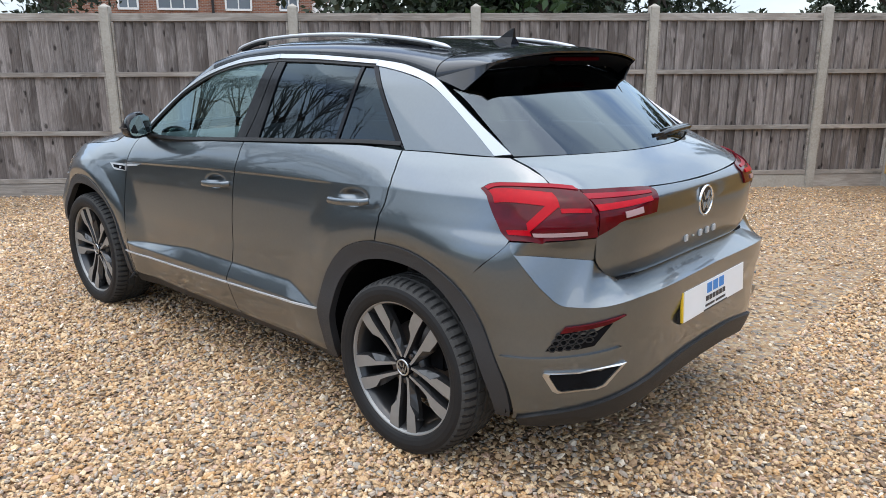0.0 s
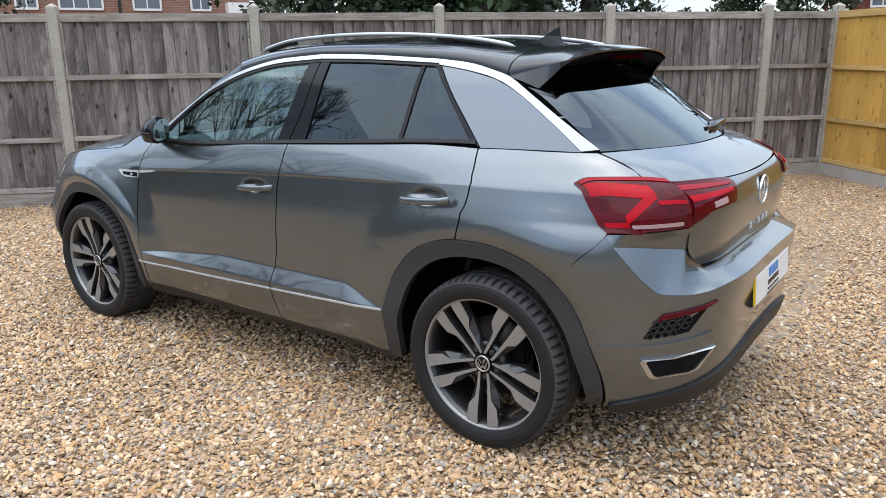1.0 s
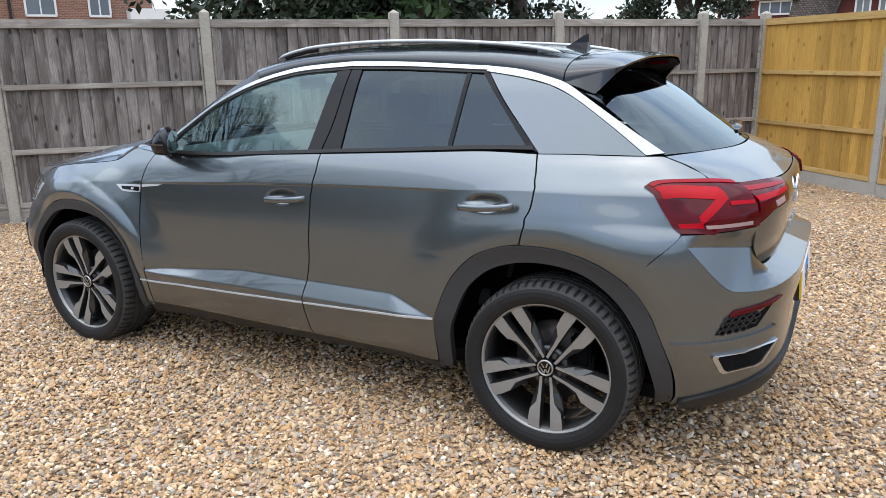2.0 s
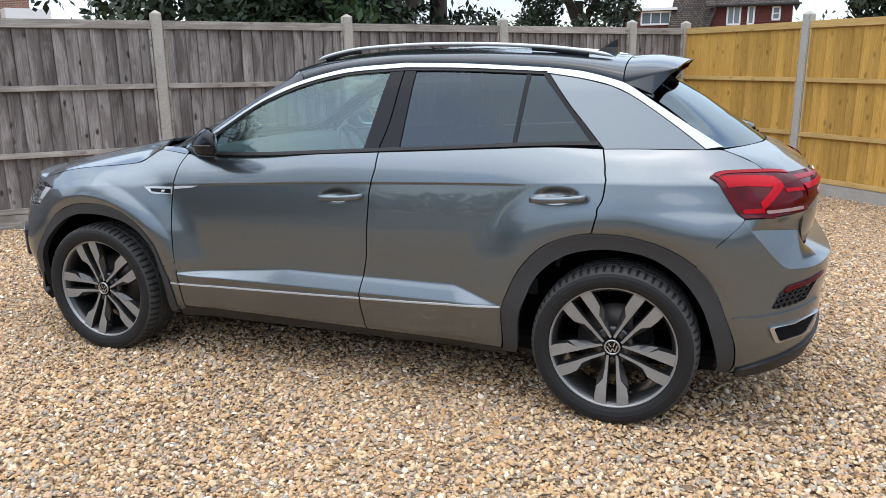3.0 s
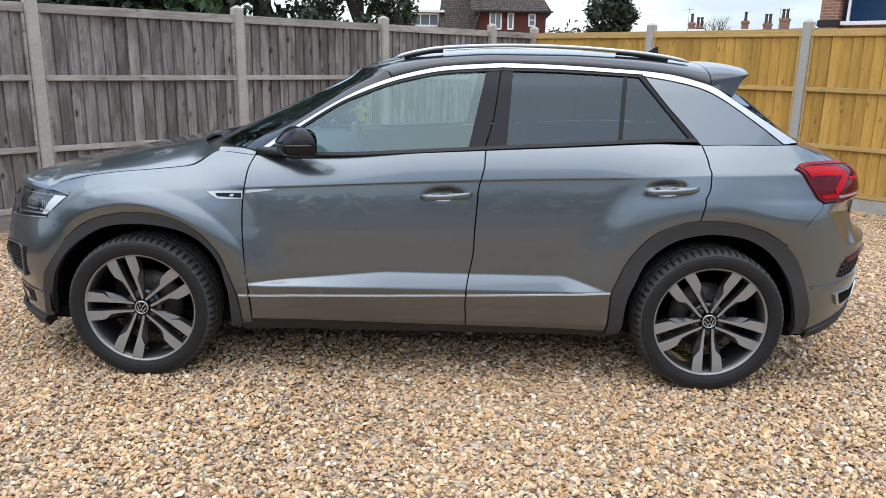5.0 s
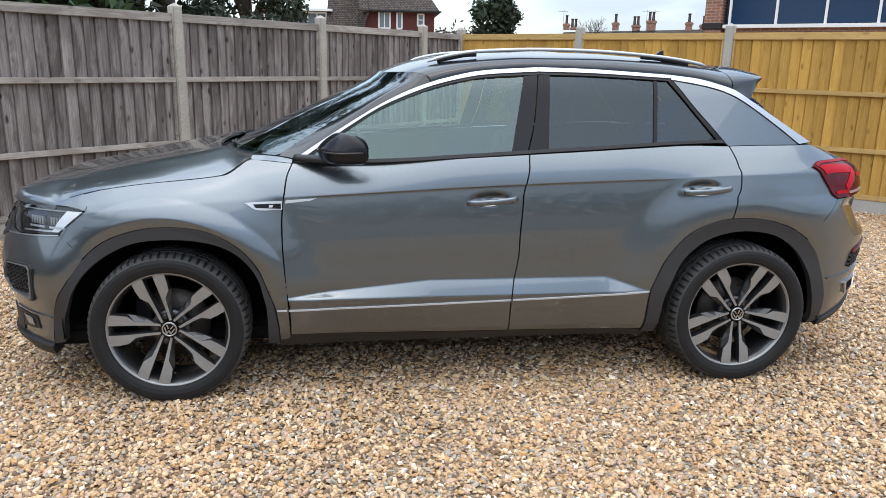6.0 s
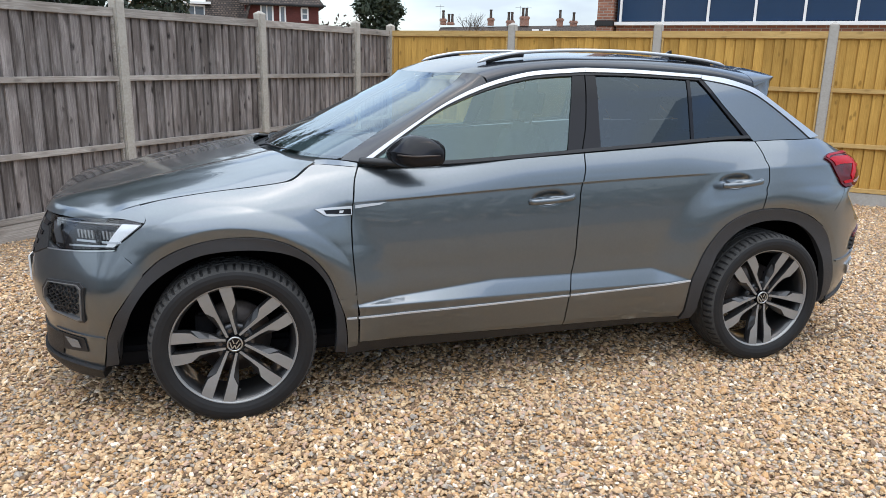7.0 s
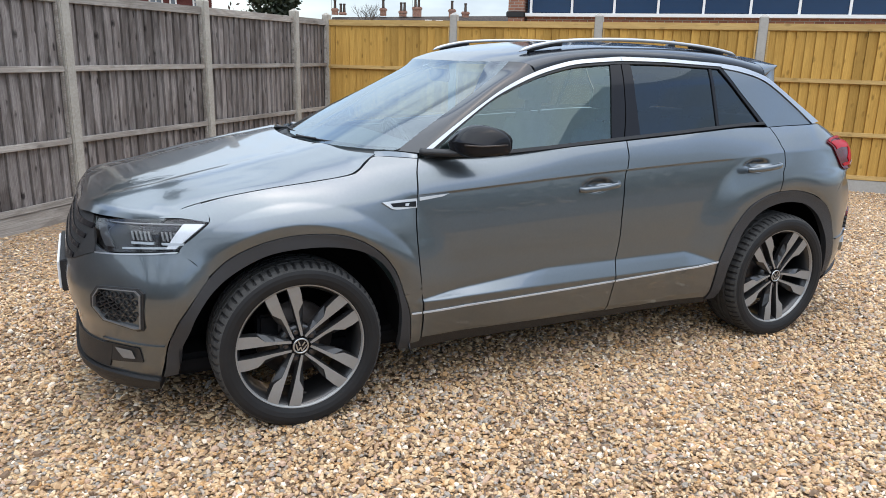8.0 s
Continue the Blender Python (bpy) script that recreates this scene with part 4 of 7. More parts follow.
sheet("spoiler_fin", coons(straight(fin_low), edge_s, [edge_s[0], edge_s[0]], [fin_low[-1], edge_s[-1]], 30, 8), BLACK_ROOF, spoil, depth=0.012)
part("brake_light", box_bm((1.452, -0.16, 1.418), (1.480, 0.16, 1.432), 0.003), BRAKE_RED, spoil, "dark red high brake light")
G_TOP = [(1.285, -0.575, 1.352), (1.345, -0.42, 1.385), (1.365, 0, 1.402)]
G_BOT = [(1.648, -0.628, 1.121), (1.745, -0.42, 1.116), (1.815, -0.2, 1.114), (1.832, 0, 1.114)]
g_top = G_TOP + [(x, -y, z) for x, y, z in rev(G_TOP)[1:]]
g_bot = G_BOT + [(x, -y, z) for x, y, z in rev(G_BOT)[1:]]
g_side = [G_TOP[0], (1.40, -0.587, 1.295), (1.52, -0.608, 1.212), G_BOT[0]]
sheet("rear_glass", coons(g_bot, g_top, rev(g_side), [(x, -y, z) for x, y, z in rev(g_side)], 40, 24), GLASS_REAR, car, "dark tinted rear window", depth=0.0, sides=(False,))
def hatch(y, z):
    return np.array((-0.034 * smooth(0.96, 1.04, z) * smooth(0.35, 0.60, abs(y)) + tab(z, [(0.72, 1.985), (0.76, 2.015), (0.85, 2.035), (0.93, 2.037), (0.99, 2.028), (1.015, 2.008), (1.03, 1.985)]) * (1 - min(0.999, abs(y) / 0.86) ** 5) ** 0.2, y, z))
H_SIDE = [(-0.505, 0.738), (-0.560, 0.766), (-0.603, 0.815), (-0.609, 0.86), (-0.609, 0.90), (-0.602, 1.005), (-0.600, 1.034)]
lip = [(-0.600, 1.034), (-0.4, 1.026), (0.0, 1.015), (0.4, 1.026), (0.600, 1.034)]
g = coons([(-0.505, 0.738), (-0.2, 0.742), (0.2, 0.742), (0.505, 0.738)], lip, H_SIDE, [(-y, z) for y, z in H_SIDE], 60, 40)
tailgate = sheet("tailgate", [[hatch(y, z) for y, z in row] for row in g], PAINT, car, "dark grey tailgate", gap=GAP, depth=0.03, sides=(False,))[0]
seam = [np.array(skin(p_at_x(x, z), z)) + np.array((0.004, 0.004, 0)) for x, z in ((1.806, 1.044), (1.735, 1.085), (1.648, 1.118))]
low_edge = [tuple(seam[0])] + [tuple(hatch(y, z)) for y, z in ((-0.60, 1.0345), (-0.5, 1.030), (-0.4, 1.0265), (-0.2, 1.018), (0.0, 1.015))]
top_edge = [tuple(seam[-1]), (1.751, -0.42, 1.116), (1.821, -0.2, 1.114), (1.838, 0, 1.114)]
low_edge, top_edge = [c + [(x, -y, z) for x, y, z in rev(c)[1:]] for c in (low_edge, top_edge)]
sheet("tailgate_top", coons(low_edge, top_edge, [tuple(a) for a in seam], [(a[0], -a[1], a[2]) for a in seam], 50, 14), PAINT, tailgate, gap=GAP, depth=0.02, sides=(False,))
wip = sweep([(1.785, 0.09, 1.132), (1.770, 0.20, 1.146), (1.735, 0.44, 1.147), (1.70, 0.56, 1.146)], 0.028, 0.014, BLACK_GLOSS, "rear_wiper", car, "black rear window wiper", n=16, k=8, taper=0.3)
part("wiper_pivot", box_bm((1.765, 0.05, 1.112), (1.81, 0.15, 1.150), 0.014), BLACK_GLOSS, wip)

# rear lamps: outer half on the flank, inner half on the tailgate
LAMP_T = [(1.613, 1.024), (1.640, 1.041), (1.70, 1.046), (1.80, 1.046)]
LAMP_B = [(1.748, 0.879), (1.82, 0.883), (1.90, 0.890)]
def lamp_grid(t, b, l, r, nu, nv, off):
    return on_skin(coons(b, t, l, r, nu, nv), off)
l_t = px(LAMP_T) + py([(-0.604, 1.040)], True)
l_b = px(LAMP_B) + py([(-0.612, 0.8965)], True)
l_l = px([(1.748, 0.879), (1.682, 0.950), (1.613, 1.024)])
l_r = [l_b[-1], l_t[-1]]
lamps = sheet("rear_lamp", lamp_grid(l_t, l_b, l_l, l_r, 28, 16, 0.008), RED_DARK, car, "dark red rear lamp with a bright red light band", depth=0.02)
def sub_cont(f0, f1, s0, s1):
    B, T, L, R = spline(l_b), spline(l_t), spline(l_l), spline(l_r)
    out = []
    for i in range(21):
        k = i / 20
        s = s0 + (s1 - s0) * k
        a, b = f0(k), f1(k)
        row = []
        for j in range(5):
            t = a + (b - a) * j / 4
            row.append((1 - t) * B(s) + t * T(s) + (1 - s) * L(t) + s * R(t) - ((1 - s) * (1 - t) * B(0) + s * (1 - t) * B(1) + (1 - s) * t * T(0) + s * t * T(1)))
        out.append(row)
    return out
for lamp, flip in zip(lamps, (False, True)):
    s = (flip,)
    sheet("light_band", on_skin(sub_cont(lambda k: 0.74 - 0.12 * k, lambda k: 0.93 - 0.09 * k, 0.05, 0.66), 0.011), RED, lamp, "bright red light band", depth=0.004, sides=s)
    sheet("light_band", on_skin(sub_cont(lambda k: 0.62 - 0.44 * k, lambda k: 0.80 - 0.46 * k, 0.64, 0.28), 0.0115)[::-1], RED, lamp, "bright red light band", depth=0.004, sides=s)
    sheet("light_band", on_skin(sub_cont(lambda k: 0.11, lambda k: 0.22, 0.06, 0.30), 0.011), RED, lamp, "bright red light band", depth=0.004, sides=s)
    sheet("clear_strip", on_skin(sub_cont(lambda k: 0.09, lambda k: 0.17, 0.32, 0.88), 0.011), LENS_STRIP, lamp, "clear strip", depth=0.004, sides=s)
    sheet("light_band", on_skin(sub_cont(lambda k: 0.52, lambda k: 0.60, 0.66, 0.98), 0.011), RED, lamp, "bright red light band", depth=0.004, sides=s)
    # top strip with the sky reflection put into its colour
    sheet("upper_sheen", on_skin(sub_cont(lambda k: 0.945 - 0.03 * k, lambda k: 0.985, 0.05, 0.99), 0.011), RED_SHEEN, lamp, depth=0.004, sides=s)
I_B, I_T = [(-0.609, 0.900), (-0.56, 0.926), (-0.52, 0.942), (-0.372, 0.950)], [(-0.599, 1.036), (-0.47, 1.034), (-0.36, 1.027), (-0.340, 1.014)]
I_L, I_R = [(-0.609, 0.900), (-0.599, 1.036)], [(-0.372, 0.950), (-0.340, 1.014)]
def hatch_grid(b, t, l, r, off, nu=20, nv=8):
    return [[hatch(y, z) + np.array((off, 0, 0)) for y, z in row] for row in coons(b, t, l, r, nu, nv)]
inner = sheet("tailgate_lamp", hatch_grid(I_B, I_T, I_L, I_R, 0.008), RED_DARK, car, "dark red lamp on the tailgate", depth=0.04)
# dark glass closes the step between the two halves
edge_out = np.array([col[-1] for col in [on_skin([[np.array(l_r[0]) + (np.array(l_r[1]) - np.array(l_r[0])) * k / 8] for k in range(9)], 0.004)][0]])
spl = spline(I_L)
edge_in = np.array([hatch(*spl(k / 8)) + np.array((0.004, 0, 0)) for k in range(9)])
sheet("lamp_joint", [[a + (b - a) * q for a, b in zip(edge_out, edge_in)] for q in (0.0, 0.5, 1.0)], RED_DARK, car, "dark red glass between the lamp halves", depth=0.0)
def strip_on_hatch(y0, z0, y1, z1, h0, h1, off):
    return hatch_grid([(y0, z0), (y1, z1)], [(y0, z0 + h0), (y1, z1 + h1)], [(y0, z0), (y0, z0 + h0)], [(y1, z1), (y1, z1 + h1)], off, 12, 2)
for lamp, flip in zip(inner, (False, True)):
    s = (flip,)
    sheet("light_band", strip_on_hatch(-0.604, 0.978, -0.388, 0.990, 0.018, 0.014, 0.012), RED, lamp, "bright red light band", depth=0.004, sides=s)
    sheet("upper_sheen", strip_on_hatch(-0.606, 1.012, -0.372, 1.012, 0.014, 0.008, 0.012), RED_SHEEN, lamp, depth=0.004, sides=s)
    sheet("clear_strip", strip_on_hatch(-0.522, 0.950, -0.445, 0.958, 0.020, 0.019, 0.012), LENS_STRIP, lamp, "clear reversing lamp", depth=0.004, sides=s)

# rear bumper
BUMP_R = [(1.738, 0.25), (1.722, 0.47), (1.672, 0.59), (1.592, 0.694), (1.67, 0.79), (1.748, 0.876)]
TIP = 0.945
crest = [(TIP + (2.0 - TIP) * k / 40) for k in range(41)]
crest_line = [(q, tab(q, CREST) - 0.0002) for q in crest]
bumper_low = px([(1.738, 0.25), (1.86, 0.295)]) + py([(-0.5, 0.372), (-0.25, 0.412)], True) + [(MID_R, 0.42)]
start = px([(1.748, 0.876)])
sheet("rear_bumper", full(on_skin(coons(bumper_low, start + crest_line, px(BUMP_R), [(MID_R, 0.42), (MID_R, 0.6), (MID_R, 0.7178)], 110, 60)), False), PAINT, car, gap=0.0006, depth=0.045, sides=(False,))
# the bright shelf between the bumper's crest and the tailgate, and the cheek under the lamp
rim = [np.array(skin(*q)) for q in crest_line]
gate = [hatch(y, z) + np.array((-0.009, 0, 0)) for y, z in ((-0.602, 0.818), (-0.580, 0.794), (-0.550, 0.772), (-0.522, 0.757), (-0.500, 0.748), (-0.35, 0.749), (-0.2, 0.751), (0.0, 0.752))]
inner_edge = [rim[0] + (gate[0] - rim[0]) * k / 5 for k in range(5)] + gate
shelf = coons(rim, straight(inner_edge), [rim[0], rim[0]], [rim[-1], gate[-1]], 90, 10)
sheet("bumper_shelf", full(shelf, False), PAINT, car, "sloping shelf of the rear bumper", gap=0.0006, depth=0.03, sides=(False,))
brow = [np.array(skin(*q)) for q in start + px([(1.82, 0.8805), (1.89, 0.887)]) + py([(-0.615, 0.8935)], True)]
side = [gate[0], hatch(-0.603, 0.855) - np.array((0.008, 0, 0)), brow[-1]]
sheet("bumper_cheek", coons([np.array(skin(*start[0]))] + inner_edge[:6], brow, [brow[0], brow[0]], side, 40, 12), PAINT, car, gap=0.0006, depth=0.03)
sheet("rear_skirt", full(on_skin(coons(px([(1.762, 0.236), (1.86, 0.252)]) + py([(-0.5, 0.305), (-0.25, 0.352)], True) + [(MID_R, 0.362)], px([(1.762, 0.270), (1.86, 0.305)]) + py([(-0.5, 0.385), (-0.25, 0.426)], True) + [(MID_R, 0.434)],
      px([(1.762, 0.236), (1.762, 0.270)]), [(MID_R, 0.362), (MID_R, 0.434)], 50, 8), 0.012), False), PLASTIC, car, "dark grey plastic rear skirt", depth=0.06, sides=(False,))
VENT_R = [(1.872, 0.533), (1.908, 0.595), (2.030, 0.632), (1.990, 0.556), (1.955, 0.545)]
rv = fill_patch(VENT_R, 1.0, 0.004, DARK, "rear_vent", car, "black honeycomb vent in the rear bumper")
for v, flip in zip(rv, (False, True)):
    s = (flip,)
    sheet("reflector", on_skin(coons(px([(1.908, 0.597), (2.02, 0.631)]), px([(1.922, 0.618), (2.053, 0.656)]), px([(1.908, 0.597), (1.922, 0.618)]), px([(2.02, 0.631), (2.053, 0.656)]), 14, 3), 0.009), RED_DARK, v, "dark red reflector", depth=0.008, sides=s)
    for r in range(3):
        for c in range(6):
            x, z = 1.890 + c * 0.020 + r * 0.008, 0.543 + r * 0.021 + c * 0.004
            if x < 2.0 - 0.02 * (2 - r):
                ring_patch([(x - 0.011, z), (x - 0.004, z + 0.010), (x + 0.006, z + 0.010), (x + 0.011, z), (x + 0.004, z - 0.010), (x - 0.006, z - 0.010)], 0.72, 0.010, PLASTIC, "mesh_cell", v, sides=s, inner_off=0.004)
EXH = [(1.866, 0.453), (1.870, 0.462), (1.955, 0.470), (2.047, 0.490), (2.040, 0.474), (2.012, 0.418), (1.995, 0.408), (1.902, 0.393), (1.890, 0.400)]
ring_patch(EXH, 0.85, 0.012, SATIN, "exhaust_trim", car, "chrome-framed exhaust trim in the bumper", inner_off=-0.02)
fill_patch(EXH, 0.86, 0.007, DARK, "exhaust_recess", car)
sheet("bumper_crease", on_skin(coons(px([(1.735, 0.492), (1.85, 0.492), (1.95, 0.503), (2.04, 0.535)]), px([(1.735, 0.500), (1.85, 0.507), (1.95, 0.522), (2.04, 0.546)]), px([(1.735, 0.492), (1.735, 0.500)]), px([(2.04, 0.535), (2.04, 0.546)]), 24, 3), 0.008), PAINT, car, depth=0.008)
plate = part("number_plate", box_bm((0, -0.26, -0.056), (0.008, 0.26, 0.056), 0.003), WHITE, car, "white rear plate with blue and dark print, yellow rim")
plate.matrix_basis = pose(2.098, 0, 0.608, 0, -4, 0)
part("plate_holder", box_bm((-0.03, -0.264, -0.062), (-0.001, 0.264, 0.060), 0.004), PLASTIC, plate)
part("plate_edge", box_bm((-0.002, -0.268, -0.054), (0.006, -0.259, 0.054), 0.001), YELLOW, plate, "yellow plate edge")
for k in range(3):
    part("logo_bar", box_bm((0.008, -0.075 + 0.052 * k, 0.008), (0.0095, -0.035 + 0.052 * k, 0.044)), BLUE, plate)
for k in range(6):
    part("print_bar", box_bm((0.008, -0.085 + 0.029 * k, -0.020), (0.0095, -0.063 + 0.029 * k, -0.002)), INK, plate)
for y0, y1 in ((-0.088, -0.012), (0.0, 0.085)):
    part("print_bar", box_bm((0.008, y0, -0.040), (0.0095, y1, -0.032)), INK, plate)
part("plate_print_strip", box_bm((0.008, -0.10, -0.054), (0.0095, 0.10, -0.049)), INK, plate)

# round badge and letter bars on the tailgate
def ring_badge(name, parent, place, r, mat=CHROME):
    b = lathe([(r, 0.0), (r, -0.006), (r - 0.0035, -0.009), (r - 0.007, -0.006), (r - 0.007, 0.0)], 40, mat, name, parent, "round chrome badge", place=place)
    lathe([(0.0005, -0.002), (r - 0.006, -0.002)], 32, BLACK_GLOSS, "badge_face", b)
    w = r * 0.62
    for x0, z0, x1, z1 in ((-0.8 * w, 0.9 * w, -0.25 * w, 0.1 * w), (0.8 * w, 0.9 * w, 0.25 * w, 0.1 * w), (-1.1 * w, 0.2 * w, -0.45 * w, -1.0 * w), (1.1 * w, 0.2 * w, 0.45 * w, -1.0 * w), (-0.45 * w, -1.0 * w, 0, -0.25 * w), (0.45 * w, -1.0 * w, 0, -0.25 * w)):
        d = math.hypot(x1 - x0, z1 - z0)
        bar = part("badge_bar", box_bm((-d / 2, -0.006, -r * 0.06), (d / 2, -0.002, r * 0.06)), mat, b)
        bar.matrix_basis = pose((x0 + x1) / 2, 0, (z0 + z1) / 2, 0, -math.degrees(math.atan2(z1 - z0, x1 - x0)), 0)
    return b
ring_badge("badge", tailgate, pose(2.037, 0, 0.935, 0, 0, 90), 0.056)
for k, w in enumerate((0.030, 0.016, 0.032, 0.034, 0.032)):
    y = -0.128 + 0.058 * k
    part("letter_bar", box_bm((2.030, y - w * 0.38, 0.805 + (0.009 if k == 1 else 0)), (2.038, y + w * 0.38, 0.829 - (0.009 if k == 1 else 0)), 0.002), BRIGHT_TRIM, tailgate)

# handles, trims and badges on the flanks
for doors, hx, hz in ((front_doors, 0.093, 0.884), (rear_doors, 1.064, 0.935)):
    for d, flip in zip(doors, (False, True)):
        sg = -1 if not flip else 1
        y = breadth(hx + 0.2, hz - 0.06) + 0.002
        h = sweep([(hx - 0.108, sg * (y - 0.012), hz - 0.014), (hx - 0.085, sg * (y + 0.010), hz - 0.011), (hx, sg * (y + 0.018), hz - 0.006), (hx + 0.085, sg * (y + 0.012), hz + 0.003), (hx + 0.108, sg * (y - 0.012), hz + 0.006)],
                  0.0095, 0.0125, PAINT, "handle", d, "body-coloured door handle", n=30, k=12)
        sweep([(hx - 0.075, sg * (y + 0.019), hz - 0.011), (hx, sg * (y + 0.0265), hz - 0.007), (hx + 0.09, sg * (y + 0.020), hz + 0.002)], 0.0008, 0.0011, SATIN, "handle_strip", h, n=16, k=6)
for d, flip in zip(front_doors, (False, True)):
    sheet("sill_strip", on_skin(coons(px([(-0.79, 0.409), (-0.272, 0.421), (0.186, 0.434)]), px([(-0.79, 0.416), (-0.272, 0.428), (0.186, 0.441)]), px([(-0.79, 0.409), (-0.79, 0.416)]), px([(0.186, 0.434), (0.186, 0.441)]), 30, 2), 0.005), BRIGHT_TRIM, d, "thin bright strip along the door", depth=0.006, sides=(flip,))
sheet("fender_strip", on_skin(coons(px([(-0.838, 0.4075), (-0.797, 0.4085)]), px([(-0.838, 0.4135), (-0.797, 0.4155)]), px([(-0.838, 0.4075), (-0.838, 0.4135)]), px([(-0.797, 0.4085), (-0.797, 0.4155)]), 8, 2), 0.005), BRIGHT_TRIM, car, "thin bright strip before the door", depth=0.006)
for d, flip in zip(rear_doors, (False, True)):
    sheet("sill_strip", on_skin(coons(px([(0.194, 0.434), (0.509, 0.444), (0.832, 0.458)]), px([(0.194, 0.441), (0.509, 0.451), (0.833, 0.465)]), px([(0.194, 0.434), (0.194, 0.441)]), px([(0.832, 0.458), (0.833, 0.465)]), 30, 2), 0.005), BRIGHT_TRIM, d, "thin bright strip along the door", depth=0.006, sides=(flip,))
sheet("side_badge", on_skin(coons(px([(-0.945, 0.866), (-0.905, 0.846), (-0.808, 0.846)]), px([(-0.960, 0.876), (-0.9, 0.880), (-0.806, 0.882)]), px([(-0.945, 0.866), (-0.960, 0.876)]), px([(-0.808, 0.846), (-0.806, 0.882)]), 16, 4), 0.007), BRIGHT_TRIM, car, "chrome side badge with a dark inlay", depth=0.007)
sheet("badge_inlay", on_skin(coons(px([(-0.915, 0.856), (-0.812, 0.850)]), px([(-0.925, 0.870), (-0.812, 0.872)]), px([(-0.915, 0.856), (-0.925, 0.870)]), px([(-0.812, 0.850), (-0.812, 0.872)]), 10, 3), 0.009), BLACK_GLOSS, car, depth=0.002)
sheet("badge_bar", on_skin(coons(px([(-0.862, 0.856), (-0.848, 0.856)]), px([(-0.860, 0.866), (-0.842, 0.866)]), px([(-0.862, 0.856), (-0.860, 0.866)]), px([(-0.848, 0.856), (-0.842, 0.866)]), 4, 3), 0.011), BRIGHT_TRIM, car, depth=0.002)
sheet("side_blade", on_skin(coons(px([(-0.794, 0.872), (-0.69, 0.883)]), px([(-0.792, 0.885), (-0.660, 0.894)]), px([(-0.794, 0.872), (-0.792, 0.885)]), px([(-0.69, 0.883), (-0.660, 0.894)]), 16, 3), 0.007), BRIGHT_TRIM, car, "chrome blade on the door", depth=0.007)

# roof rails, fin
for sg in (-1, 1):
    rail_y = [(-0.165, 0.472), (0.35, 0.466), (1.20, 0.436)]
    line = [(-0.165, 1.461), (-0.12, 1.478), (-0.04, 1.497), (0.08, 1.514), (0.35, 1.527), (0.65, 1.525), (0.90, 1.511), (1.05, 1.496), (1.15, 1.480), (1.20, 1.468)]
    r = sweep([(x, sg * tab(x, rail_y), z) for x, z in line], 0.015, 0.0085, RAIL_ALU, "roof_rail", car, "satin silver roof rail", n=70, k=12, taper=0.03)
    for x0, x1 in ((-0.12, 0.06), (0.86, 1.10)):
        a = [(x0 + (x1 - x0) * k / 4) for k in range(5)]
        sweep([(x, sg * tab(x, rail_y), tab(x, [(-0.2, 1.452), (-0.1, 1.477), (0.05, 1.503), (0.85, 1.508), (1.05, 1.488), (1.17, 1.466)])) for x in a], 0.012, 0.014, PLASTIC, "rail_foot", r, "black rail foot", n=12, k=8)
bm = bmesh.new()
fin = [(1.06, 0.022, 1.490), (1.17, 0.030, 1.480), (1.10, 0.014, 1.512), (1.165, 0.010, 1.512), (1.146, 0.005, 1.543), (1.164, 0.004, 1.548)]
vs = [(x, s * y, z) for x, y, z in fin for s in (-1, 1)]
fs = [(0, 4, 8, 10, 6, 2), (1, 3, 7, 11, 9, 5), (0, 1, 5, 4), (4, 5, 9, 8), (8, 9, 11, 10), (10, 11, 7, 6), (6, 7, 3, 2)]
mesh("roof_fin", vs, fs, BLACK_GLOSS, car, "black shark-fin aerial", soft=False)

